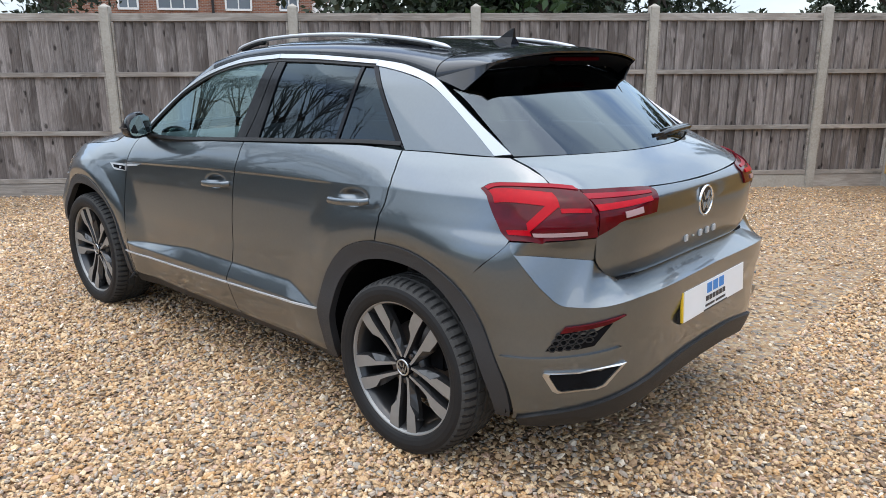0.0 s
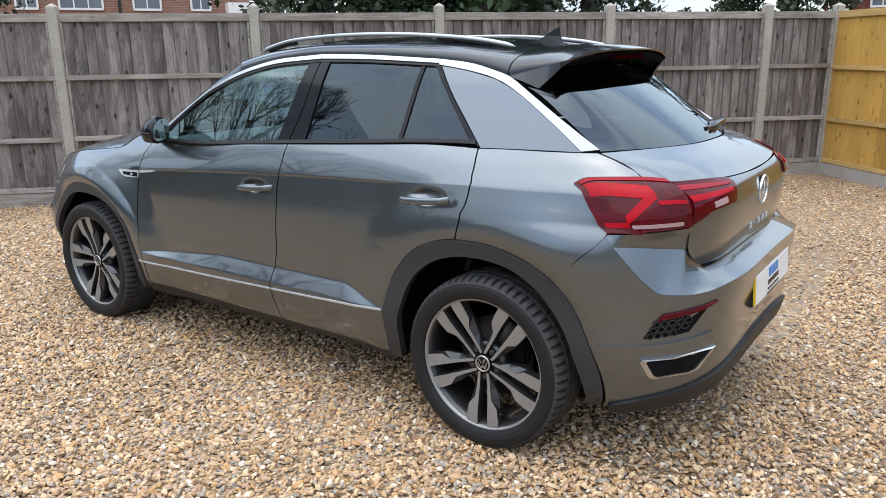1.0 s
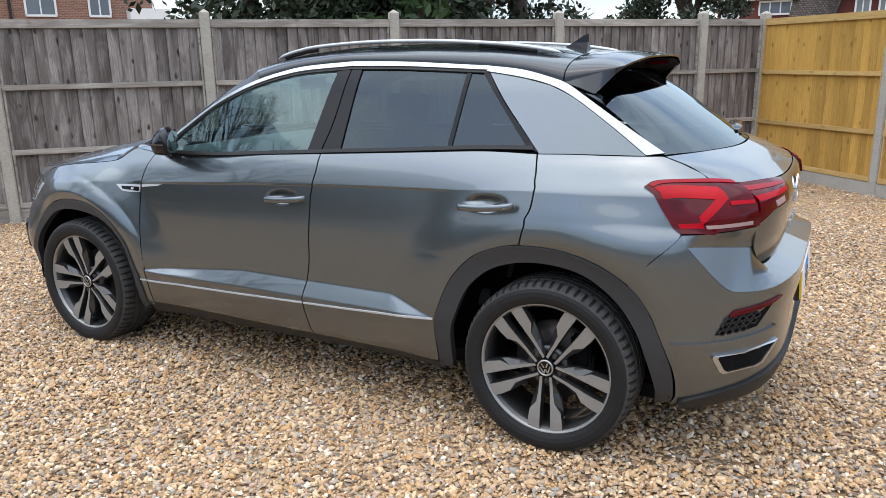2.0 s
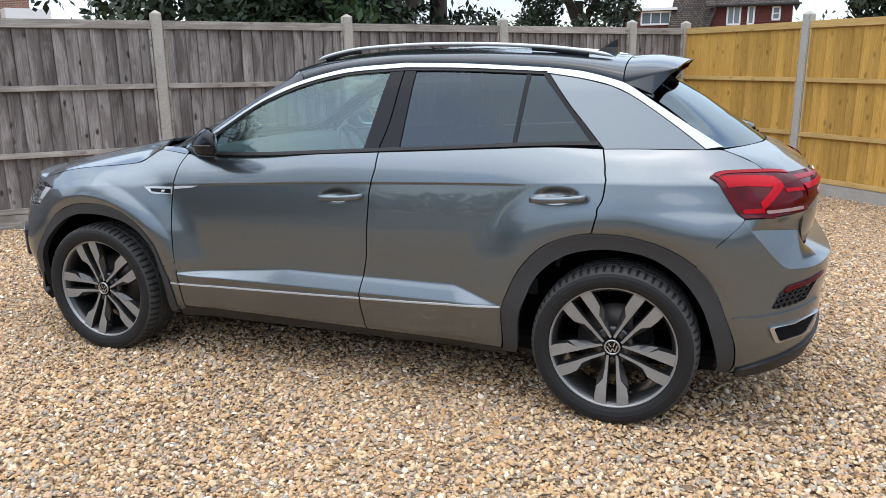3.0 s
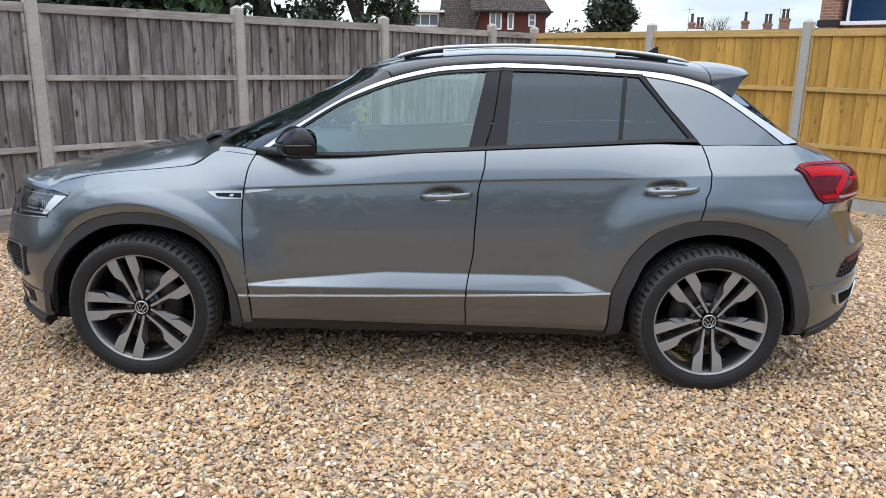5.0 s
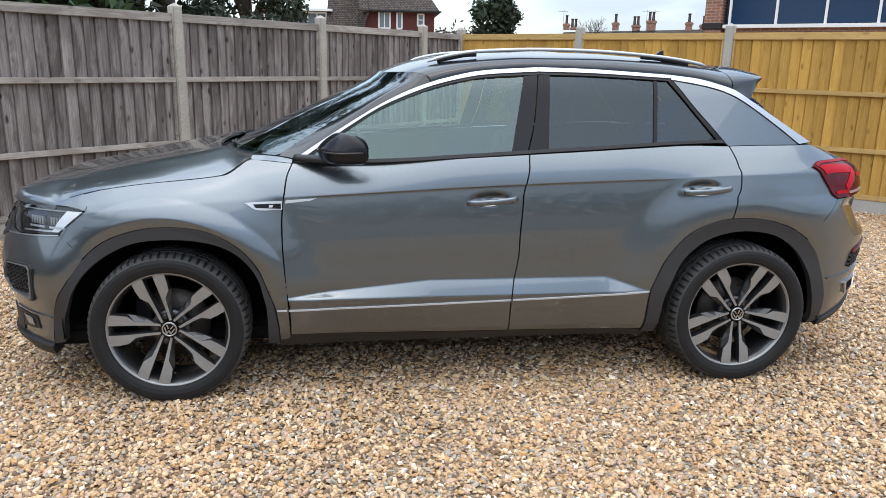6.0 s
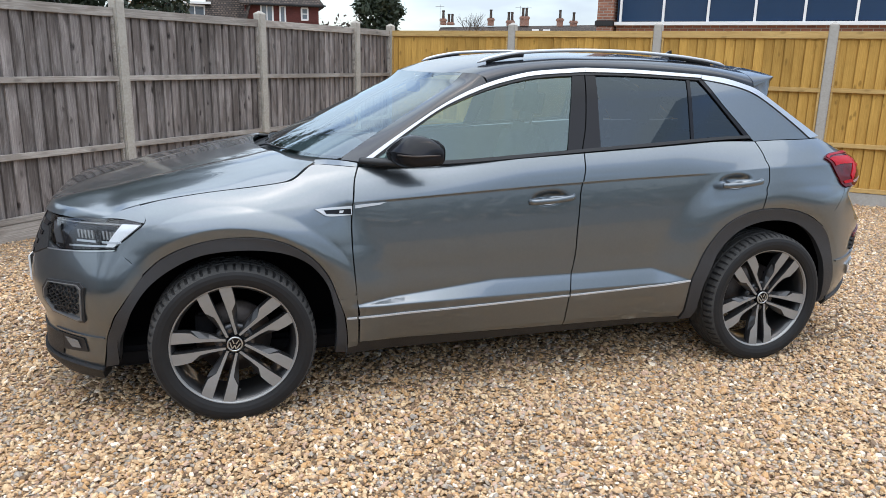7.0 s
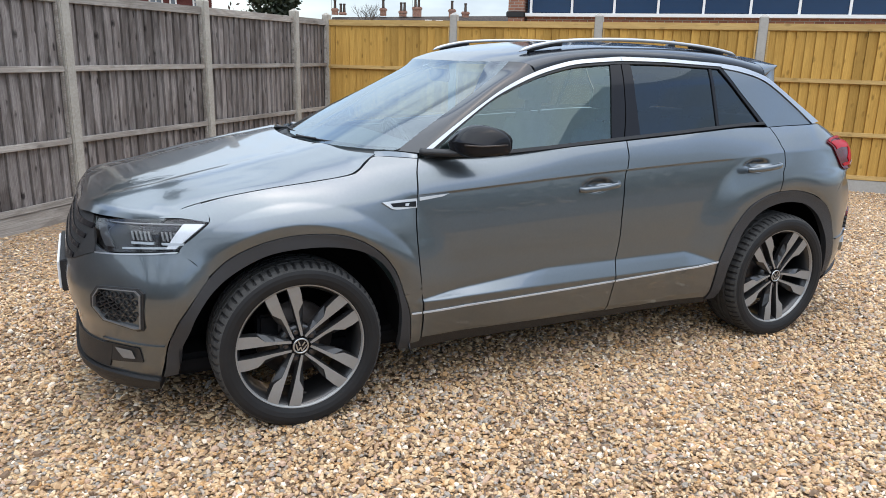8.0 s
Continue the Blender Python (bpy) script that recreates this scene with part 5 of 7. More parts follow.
# door mirrors: y outwards, front and back edge, foot and crown of each slice
MIRROR_SLICES = [(0.742, -0.640, -0.600, 1.088, 1.112), (0.752, -0.654, -0.574, 1.068, 1.132), (0.775, -0.660, -0.546, 1.054, 1.156), (0.812, -0.652, -0.520, 1.048, 1.172),
                 (0.850, -0.632, -0.494, 1.046, 1.172), (0.886, -0.602, -0.470, 1.048, 1.164), (0.910, -0.570, -0.456, 1.056, 1.148), (0.922, -0.538, -0.452, 1.072, 1.130), (0.926, -0.510, -0.462, 1.088, 1.112)]
for flip in (False, True):
    vs, fs = [], []
    # over the waist line the shell domes back from its front edge, under it stands nearly upright
    dome = [(0.0, 0.0), (0.012, 0.05)] + [(q, math.sin(math.pi / 2 * min(1.0, q / 0.66)) ** 0.92 if q < 0.66 else max(0.0, 1 - ((q - 0.66) / 0.34) ** 2.6) ** 0.55) for q in (0.06, 0.14, 0.24, 0.36, 0.48, 0.58, 0.68, 0.78, 0.87, 0.94, 0.98)] + [(1.0, 0.25)]
    keel = [(1.0, -0.5), (0.985, -0.85), (0.95, -1.0), (0.7, -1.0), (0.4, -1.0), (0.2, -0.97), (0.09, -0.72), (0.03, -0.30), (0.006, -0.04)]
    k = len(dome) + len(keel)
    for y, x0, x1, z0, z1 in MIRROR_SLICES:
        zm = z0 + (z1 - z0) * 0.46
        for q, h in dome + keel:
            vs.append((x0 + (x1 - x0) * q, -y, zm + ((z1 - zm) if h > 0 else (zm - z0)) * h))
    n = len(MIRROR_SLICES)
    for i in range(n - 1):
        for j in range(k):
            fs.append((i * k + j, (i + 1) * k + j, (i + 1) * k + (j + 1) % k, i * k + (j + 1) % k))
    fs += [tuple(range(k)), tuple(reversed([(n - 1) * k + j for j in range(k)]))]
    mh = mesh("door_mirror", vs, fs, BLACK_GLOSS, car, "gloss black door mirror", flip=flip)
    up = [np.array((x1 + 0.003, -y, z1 - 0.012)) for y, x0, x1, z0, z1 in MIRROR_SLICES[1:-1]]
    lo = [np.array((x1 + 0.003, -y, z0 + 0.012)) for y, x0, x1, z0, z1 in MIRROR_SLICES[1:-1]]
    pane = [tuple(q) for q in up + lo[::-1]]
    mesh("mirror_glass", pane, [tuple(range(len(pane)))], MIRROR, mh, "mirror glass", flip=flip, soft=False)
    sg = 1 if flip else -1
    sweep([(-0.745, sg * 0.69, 1.054), (-0.68, sg * 0.735, 1.054), (-0.62, sg * 0.785, 1.056), (-0.56, sg * 0.83, 1.062)], 0.030, 0.015, PLASTIC, "mirror_arm", mh, n=14, k=10)
    sweep([(-0.630, sg * 0.860, 1.096), (-0.585, sg * 0.908, 1.096), (-0.530, sg * 0.926, 1.098), (-0.470, sg * 0.924, 1.100)], 0.0025, 0.0035, STEEL, "indicator", mh, n=12, k=8)

# wheels
def build_wheel():
    w = new("wheel")
    w["label"] = "ten-spoke dark alloy wheel with a low-profile tyre"
    prof = [(0.250, -0.096), (0.258, -0.112), (0.268, -0.1175), (0.285, -0.122), (0.302, -0.121), (0.314, -0.116), (0.3225, -0.108), (0.3295, -0.094), (0.3325, -0.078), (0.334, -0.062), (0.334, -0.058), (0.327, -0.056), (0.327, -0.049), (0.335, -0.047), (0.335, -0.018), (0.328, -0.016), (0.328, -0.009), (0.335, -0.007)]
    prof = prof + [(r, -y) for r, y in rev(prof)]
    m = len(prof)
    def dents(i, k):
        kk = min(k, m - 1 - k)
        cut = (i + (2 if k > m / 2 else 0)) % 5 == 0
        if 6 <= kk <= 9 and cut:
            return -0.0034
        if 13 <= kk <= 14 and (i + 3) % 8 == 0:
            return -0.004
        return 0.0
    tyre = lathe(prof, 320, RUBBER, "tyre", w, "black low-profile tyre", dents, soft=False)
    tyre.data.materials.append(TREAD)
    for f, poly in enumerate(tyre.data.polygons):
        i, k = divmod(f, m - 1)
        kk = min(k, m - 2 - k)
        if kk >= 5 and not (kk <= 9 and dents(i, k) + dents(i + 1, k) < 0):
            poly.material_index = 1
    rim = lathe([(0.238, 0.09), (0.236, 0.0), (0.228, -0.05), (0.238, -0.085), (0.250, -0.097)], 80, RIM_DARK, "rim", w, "dark grey alloy rim")
    lathe([(0.244, -0.088), (0.2475, -0.101), (0.252, -0.104), (0.2575, -0.103), (0.259, -0.097)], 96, RIM_FACE, "rim_lip", rim, "bright machined lip")
    lathe([(0.0005, -0.055), (0.06, -0.06), (0.078, -0.066), (0.080, -0.02), (0.06, 0.03)], 32, RIM_DARK, "hub", rim)
    for q in range(5):
        for sgn in (-1, 1):
            a0 = 72 * q
            # along, centre line offset and half width of the face, inner and outer edge of the spoke behind it
            rows = [(0.036, 0.0180, 0.0050, 0.010, 0.027), (0.060, 0.0205, 0.0058, 0.012, 0.034), (0.100, 0.0235, 0.0062, 0.013, 0.046), (0.138, 0.0275, 0.0085, 0.015, 0.059), (0.168, 0.0410, 0.0205, 0.018, 0.066), (0.205, 0.0445, 0.0230, 0.019, 0.070), (0.2475, 0.0460, 0.0240, 0.020, 0.072)]
            vs, fs = [], []
            for r, c, h, near, far in rows:
                y = -0.082 - 0.018 * smooth(0.05, 0.24, r)
                for off in (-h, h):
                    vs.append((r, y, sgn * c + off))
            for i in range(len(rows) - 1):
                fs.append((2 * i, 2 * i + 1, 2 * i + 3, 2 * i + 2))
            o = mesh("spoke_face", vs, fs, RIM_FACE, rim, "machined spoke face", soft=False)
            o.matrix_basis = pose(0, 0, 0, 0, -a0, 0)
            vs, fs = [], []
            for r, c, h, near, far in rows:
                y = -0.082 - 0.018 * smooth(0.05, 0.24, r)
                for off, d in ((c - h, 0.0006), (c + h, 0.0006), (far, 0.019), (far - 0.002, 0.040), (near + 0.001, 0.040), (near, 0.012)):
                    vs.append((r, y + d, sgn * off))
            n = 6
            for i in range(len(rows) - 1):
                for j in range(n):
                    fs.append((n * i + j, n * i + (j + 1) % n, n * i + n + (j + 1) % n, n * i + n + j))
            o = mesh("spoke", vs, fs, RIM_DARK, rim, soft=False)
            o.matrix_basis = pose(0, 0, 0, 0, -a0, 0)
        # bolt between each pair of spokes
        o = lathe([(0.013, -0.06), (0.013, -0.074), (0.009, -0.076), (0.009, -0.062)], 6, RIM_DARK, "bolt_seat", rim)
        o.matrix_basis = pose(0.056 * math.cos(radians(72 * q)), 0, 0.056 * math.sin(radians(72 * q)))
        o = lathe([(0.0095, -0.06), (0.0095, -0.075), (0.007, -0.078), (0.0005, -0.078)], 6, STEEL, "wheel_bolt", rim, soft=False)
        o.matrix_basis = pose(0.056 * math.cos(radians(72 * q)), 0, 0.056 * math.sin(radians(72 * q)))
    cap = lathe([(0.034, -0.06), (0.034, -0.084), (0.031, -0.0865), (0.028, -0.085), (0.0005, -0.085)], 36, BLACK_GLOSS, "centre_cap", rim, "round centre cap with a silver badge", place=pose(0, 0, 0, 0, -98, 0))
    lathe([(0.0325, -0.085), (0.0315, -0.0885), (0.0262, -0.0885), (0.0257, -0.085)], 36, SATIN, "cap_ring", cap)
    for x0, z0, x1, z1 in ((-0.013, 0.018, -0.004, 0.002), (0.013, 0.018, 0.004, 0.002), (-0.021, 0.006, -0.008, -0.02), (0.021, 0.006, 0.008, -0.02), (-0.008, -0.02, 0, -0.005), (0.008, -0.02, 0, -0.005)):
        d = math.hypot(x1 - x0, z1 - z0)
        b = part("cap_bar", box_bm((-d / 2, -0.0885, -0.0022), (d / 2, -0.084, 0.0022)), SATIN, cap)
        b.matrix_basis = pose((x0 + x1) / 2, 0, (z0 + z1) / 2, 0, -math.degrees(math.atan2(z1 - z0, x1 - x0)), 0)
    v = sweep([(0.208, -0.066, 0.0), (0.198, -0.092, 0.0)], 0.0045, 0.0045, PLASTIC, "valve", rim, n=6, k=8)
    v.matrix_basis = pose(0, 0, 0, 0, -22, 0)
    return w
wheel = build_wheel()
wheel.parent = car
CENTRE_Y = 0.722
wheel.matrix_basis = pose(AXLE, -CENTRE_Y, HUB + 0.006, 0, 88, 0)
w = copy_thing(wheel, pose(-AXLE, -CENTRE_Y, HUB + 0.006, 0, 109, 0))
w = copy_thing(wheel, pose(AXLE, CENTRE_Y, HUB + 0.006, 0, 40, 180))
w = copy_thing(wheel, pose(-AXLE, CENTRE_Y, HUB + 0.006, 0, 20, 180))
for sx in (-1, 1):
    for sy in (-1, 1):
        d = lathe([(0.06, 0.0), (0.155, 0.0), (0.155, 0.022), (0.06, 0.022)], 48, STEEL, "brake_disc", car, "worn steel brake disc", place=pose(sx * AXLE, sy * 0.70 - 0.011, HUB + 0.006))
        part("brake_caliper", box_bm((0.07 if sx > 0 else -0.15, -0.03, 0.0), (0.15 if sx > 0 else -0.07, 0.05, 0.12), 0.012), DARK, d)

# cabin, seen through the glass
part("cabin_floor", box_bm((-0.80, -0.45, 0.30), (1.6, 0.45, 0.36), 0.01), TRIM, car)
sheet("dashboard", [[np.array((-0.98 + 0.55 * u, -0.66 + 1.32 * k / 20, 1.035 - 0.04 * abs(u - 0.5) - 0.25 * max(0, u - 0.8) * 5 * 0.5)) for k in range(21)] for u in (0, 0.2, 0.4, 0.6, 0.8, 0.9, 1.0)], TRIM, car, "dark grey dashboard", depth=0.3, sides=(False,))
for sg in (-1, 1):
    sheet("door_card", [[np.array((-0.75 + 1.9 * i / 12, sg * (0.690 - 0.01 * math.sin(j)), 0.45 + 0.38 * (i > 9) + (tab(-0.75 + 1.9 * i / 12, TOP) - 0.46 - 0.38 * (i > 9)) * j / 6)) for j in range(7)] for i in range(13)], TRIM, car, "dark door lining", depth=0.0, sides=(False,))
def seat(x, y, name):
    s = new(name)
    s.parent = car
    s["label"] = "dark fabric car seat with a headrest"
    s.matrix_basis = pose(x, y, 0)
    part("cushion", box_bm((-0.27, -0.25, 0.36), (0.25, 0.25, 0.55), 0.06), FABRIC, s, soft=True)
    o = part("backrest", box_bm((-0.07, -0.24, 0.0), (0.07, 0.24, 0.64), 0.06), FABRIC, s, soft=True)
    o.matrix_basis = pose(0.26, 0, 0.50, 0, 16, 0)
    o = part("headrest", box_bm((-0.055, -0.145, -0.01), (0.055, 0.145, 0.215), 0.054), FABRIC, s, soft=True)
    o.matrix_basis = pose(0.425, 0, 1.14, 0, 10, 0)
    for q in (-0.05, 0.05):
        sweep([(0.43, q, 1.08), (0.46, q, 1.20)], 0.006, 0.006, STEEL, "headrest_post", s, n=4, k=6)
    return s
seat(0.02, -0.36, "front_seat")
seat(0.02, 0.36, "front_seat")
for y in (-0.235, 0.235):
    seat(0.72, y, "rear_seat")
st = lathe([(0.172 + 0.014 * math.cos(a), 0.014 * math.sin(a)) for a in [k * math.pi / 4 for k in range(9)]], 40, TRIM, "steering_wheel", car, "black steering wheel", place=pose(-0.40, 0.36, 0.93, 0, 0, 90) @ pose(0, 0, 0, -24, 0, 0))
for a in (0, 180, 270):
    o = part("wheel_spoke", box_bm((0.03, -0.008, -0.016), (0.168, 0.008, 0.016), 0.004), TRIM, st)
    o.matrix_basis = pose(0, 0, 0, 0, a, 0)
part("wheel_boss", box_bm((-0.06, -0.02, -0.05), (0.06, 0.03, 0.05), 0.02), TRIM, st)
part("inner_mirror", box_bm((-0.35, -0.11, 1.31), (-0.33, 0.11, 1.37), 0.008), PLASTIC, car)
sheet("headlining", [[roof(-0.15 + 1.35 * i / 12, -0.96 + 1.92 * j / 20) - np.array((0, 0, 0.045)) for j in range(21)][::-1] for i in range(13)], TRIM, car, depth=0.0, sides=(False,))
# ---- materials of the yard ----
def wood(name, light, dark, knots=0.5, rough=0.85, spread=0.5, lying=False, mould=0.85):
    """Sawn boards: long grain, knots and a tone of its own for each board; lying turns the grain along x."""
    m = bpy.data.materials.new(name)
    m.use_nodes = True
    t = m.node_tree
    N, L = t.nodes.new, t.links.new
    b = t.nodes["Principled BSDF"]
    b.inputs["Roughness"].default_value = rough
    b.inputs["Specular IOR Level"].default_value = 0.25
    co, info = N("ShaderNodeTexCoord"), N("ShaderNodeObjectInfo")
    shift = N("ShaderNodeVectorMath")
    shift.operation = "MULTIPLY_ADD"
    L(info.outputs["Random"], shift.inputs[0])
    shift.inputs[1].default_value = (31.0, 17.0, 53.0)
    if lying:
        sp, cb = N("ShaderNodeSeparateXYZ"), N("ShaderNodeCombineXYZ")
        L(co.outputs["Object"], sp.inputs[0])
        for a, b2 in (("X", 2), ("Y", 1), ("Z", 0)):
            L(sp.outputs[a], cb.inputs[b2])
        L(cb.outputs[0], shift.inputs[2])
    else:
        L(co.outputs["Object"], shift.inputs[2])
    def noise_tex(scale, detail, stretch):
        mp, n = N("ShaderNodeMapping"), N("ShaderNodeTexNoise")
        mp.inputs["Scale"].default_value = stretch
        n.inputs["Scale"].default_value, n.inputs["Detail"].default_value = scale, detail
        n.inputs["Distortion"].default_value = 1.1
        L(shift.outputs[0], mp.inputs["Vector"])
        L(mp.outputs[0], n.inputs["Vector"])
        return n.outputs["Fac"]
    grain = noise_tex(26, 9, (5.0, 5.0, 0.10))
    fibre = noise_tex(26, 4, (13.0, 13.0, 0.28))
    stain = noise_tex(2.6, 5, (2.6, 2.6, 0.75))
    ax, flat, kn = N("ShaderNodeSeparateXYZ"), N("ShaderNodeCombineXYZ"), N("ShaderNodeTexVoronoi")
    kn.voronoi_dimensions = "2D"
    L(shift.outputs[0], ax.inputs[0])
    for out, to, by in (("X", 0, 8.0), ("Z", 1, 3.6)):
        times = N("ShaderNodeMath")
        times.operation = "MULTIPLY"
        times.inputs[1].default_value = by
        L(ax.outputs[out], times.inputs[0])
        L(times.outputs[0], flat.inputs[to])
    L(flat.outputs[0], kn.inputs["Vector"])
    kn.inputs["Scale"].default_value = 1.0
    knot = N("ShaderNodeMapRange")
    knot.inputs["From Min"].default_value, knot.inputs["From Max"].default_value = 0.075, -0.02
    knot.inputs["To Max"].default_value = knots
    # knots come in clusters, ragged and of many sizes
    ragged, few, some = N("ShaderNodeMath"), N("ShaderNodeMapRange"), N("ShaderNodeMath")
    ragged.operation, some.operation = "MULTIPLY_ADD", "MULTIPLY"
    L(noise_tex(30, 3, (1.0, 1.0, 0.6)), ragged.inputs[0])
    ragged.inputs[1].default_value = -0.16
    L(kn.outputs["Distance"], ragged.inputs[2])
    L(ragged.outputs[0], knot.inputs["Value"])
    few.inputs["From Min"].default_value, few.inputs["From Max"].default_value = 0.47, 0.58
    L(noise_tex(1.7, 2, (1.0, 1.0, 1.3)), few.inputs["Value"])
    L(knot.outputs[0], some.inputs[0])
    L(few.outputs[0], some.inputs[1])
    def mixer(fac, a, bcol):
        x = N("ShaderNodeMix")
        x.data_type = "RGBA"
        for key, val in (("Factor", fac), ("A", a), ("B", bcol)):
            if isinstance(val, tuple):
                x.inputs[key].default_value = (*val, 1)
            elif isinstance(val, float):
                x.inputs[key].default_value = val
            else:
                L(val, x.inputs[key])
        return x.outputs["Result"]
    def spreadout(v, lo, hi, a=0.0, c=1.0):
        r = N("ShaderNodeMapRange")
        for key, val in (("From Min", lo), ("From Max", hi), ("To Min", a), ("To Max", c)):
            r.inputs[key].default_value = val
        L(v, r.inputs["Value"])
        return r.outputs[0]
    mid = tuple((p + q) / 2 for p, q in zip(light, dark))
    c0 = mixer(spreadout(grain, 0.36, 0.66, 0.0, 0.72), light, dark)
    c1 = mixer(spreadout(fibre, 0.46, 0.62, 0.0, 0.42), c0, tuple(q * 0.8 for q in dark))
    c2 = mixer(spreadout(stain, 0.42, 0.58, 0.0, mould), c1, tuple(q * w for q, w in zip(dark, (0.62, 0.56, 0.52))))
    c3 = mixer(spreadout(info.outputs["Random"], 0.0, 1.0, 0.0, 0.35 * spread), c2, mid)
    br = N("ShaderNodeHueSaturation")
    L(spreadout(info.outputs["Random"], 0.0, 1.0, 1.0 - 0.42 * spread, 1.0 + 0.42 * spread), br.inputs["Value"])
    L(c3, br.inputs["Color"])
    c4 = mixer(some.outputs[0], br.outputs[0], tuple(q * 0.35 for q in dark))
    L(c4, b.inputs["Base Color"])
    bp = N("ShaderNodeBump")
    bp.inputs["Strength"].default_value, bp.inputs["Distance"].default_value = 0.5, 0.004
    L(grain, bp.inputs["Height"])
    L(bp.outputs[0], b.inputs["Normal"])
    return m


def stones(name, per_island):
    """Flint shingle: a tone for each stone, or for each cell of the bed below, which has gap shade in its colour."""
    m = bpy.data.materials.new(name)
    m.use_nodes = True
    t = m.node_tree
    N, L = t.nodes.new, t.links.new
    b = t.nodes["Principled BSDF"]
    b.inputs["Roughness"].default_value = 0.62
    b.inputs["Specular IOR Level"].default_value = 0.35
    ramp = N("ShaderNodeValToRGB")
    ramp.color_ramp.interpolation = "CONSTANT"
    tones = [(0.0, (0.161, 0.103, 0.064)), (0.06, (0.31, 0.268, 0.228)), (0.12, (0.474, 0.308, 0.173)), (0.25, (0.36, 0.228, 0.132)), (0.34, (0.60, 0.435, 0.268)), (0.51, (0.47, 0.275, 0.128)),
             (0.62, (0.378, 0.308, 0.246)), (0.72, (0.49, 0.323, 0.183)), (0.82, (0.458, 0.304, 0.217)), (0.9, (0.586, 0.411, 0.24)), (0.95, (0.73, 0.608, 0.477))]
    while len(ramp.color_ramp.elements) < len(tones):
        ramp.color_ramp.elements.new(0.5)
    for e, (pos, col) in zip(ramp.color_ramp.elements, tones):
        e.position, e.color = pos, (col[0] * 0.99, col[1], col[2] * 0.985, 1)
    co = N("ShaderNodeTexCoord")
    if per_island:
        geo = N("ShaderNodeNewGeometry")
        L(geo.outputs["Random Per Island"], ramp.inputs["Fac"])
    else:
        vo = N("ShaderNodeTexVoronoi")
        vo.inputs["Scale"].default_value = 46
        L(co.outputs["Object"], vo.inputs["Vector"])
        sep = N("ShaderNodeSeparateColor")
        L(vo.outputs["Color"], sep.inputs[0])
        L(sep.outputs[0], ramp.inputs["Fac"])
        bp = N("ShaderNodeBump")
        bp.invert = True
        bp.inputs["Strength"].default_value, bp.inputs["Distance"].default_value = 1.0, 0.018
        L(vo.outputs["Distance"], bp.inputs["Height"])
        L(bp.outputs[0], b.inputs["Normal"])
    patch = N("ShaderNodeTexNoise")
    patch.inputs["Scale"].default_value, patch.inputs["Detail"].default_value = 1.1, 3
    L(co.outputs["Object"], patch.inputs["Vector"])
    fine = N("ShaderNodeTexNoise")
    fine.inputs["Scale"].default_value, fine.inputs["Detail"].default_value = 160, 3
    L(co.outputs["Object"], fine.inputs["Vector"])
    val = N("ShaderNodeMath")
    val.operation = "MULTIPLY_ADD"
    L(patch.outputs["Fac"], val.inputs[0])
    # bed colour lowered to paint in the shade between the stones
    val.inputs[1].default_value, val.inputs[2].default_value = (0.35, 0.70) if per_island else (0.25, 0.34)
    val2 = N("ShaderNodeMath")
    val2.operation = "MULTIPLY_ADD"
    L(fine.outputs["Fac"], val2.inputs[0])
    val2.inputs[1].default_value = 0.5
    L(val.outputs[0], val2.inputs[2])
    hs = N("ShaderNodeHueSaturation")
    L(val2.outputs[0], hs.inputs["Value"])
    L(ramp.outputs[0], hs.inputs["Color"])
    L(hs.outputs[0], b.inputs["Base Color"])
    return m


def bricks(name, one=(0.21, 0.085, 0.055), two=(0.33, 0.14, 0.085), joint=(0.32, 0.28, 0.24), size=(0.225, 0.075, 0.010)):
    m = bpy.data.materials.new(name)
    m.use_nodes = True
    t = m.node_tree
    N, L = t.nodes.new, t.links.new
    b = t.nodes["Principled BSDF"]
    b.inputs["Roughness"].default_value = 0.9
    co, mp, br, bp = N("ShaderNodeTexCoord"), N("ShaderNodeMapping"), N("ShaderNodeTexBrick"), N("ShaderNodeBump")
    mp.inputs["Rotation"].default_value = (radians(90), 0, 0)
    for key, val in (("Scale", 1.0), ("Brick Width", size[0]), ("Row Height", size[1]), ("Mortar Size", size[2])):
        br.inputs[key].default_value = val
    br.inputs["Color1"].default_value, br.inputs["Color2"].default_value, br.inputs["Mortar"].default_value = (*one, 1), (*two, 1), (*joint, 1)
    L(co.outputs["Object"], mp.inputs["Vector"])
    L(mp.outputs[0], br.inputs["Vector"])
    L(br.outputs["Color"], b.inputs["Base Color"])
    bp.invert = True
    bp.inputs["Distance"].default_value = 0.01
    L(br.outputs["Fac"], bp.inputs["Height"])
    L(bp.outputs[0], b.inputs["Normal"])
    return m


GREY_WOOD = wood("weathered_grey_wood", (0.368, 0.331, 0.311), (0.110, 0.092, 0.084), 0.98, spread=0.62, mould=0.62)
RAIL_WOOD = wood("pale_weathered_wood", (0.47, 0.43, 0.385), (0.235, 0.21, 0.185), 0.5, spread=0.4, lying=True, mould=0.5)
NEW_WOOD = wood("new_yellow_wood", (0.57, 0.345, 0.090), (0.39, 0.215, 0.047), 0.6, spread=0.45, mould=0.2)
NEW_RAIL = wood("new_yellow_rail", (0.58, 0.40, 0.165), (0.44, 0.275, 0.095), 0.4, spread=0.2, lying=True, mould=0.2)
CONCRETE = material("concrete_post", (0.43, 0.40, 0.35), 0.85, grain=0.8, scale=45, tint=(0.28, 0.255, 0.215), bump=0.4, bump_scale=180)
NEW_CONCRETE = material("pale_concrete", (0.40, 0.38, 0.345), 0.85, grain=0.7, scale=45, tint=(0.29, 0.272, 0.24), bump=0.3, bump_scale=180)
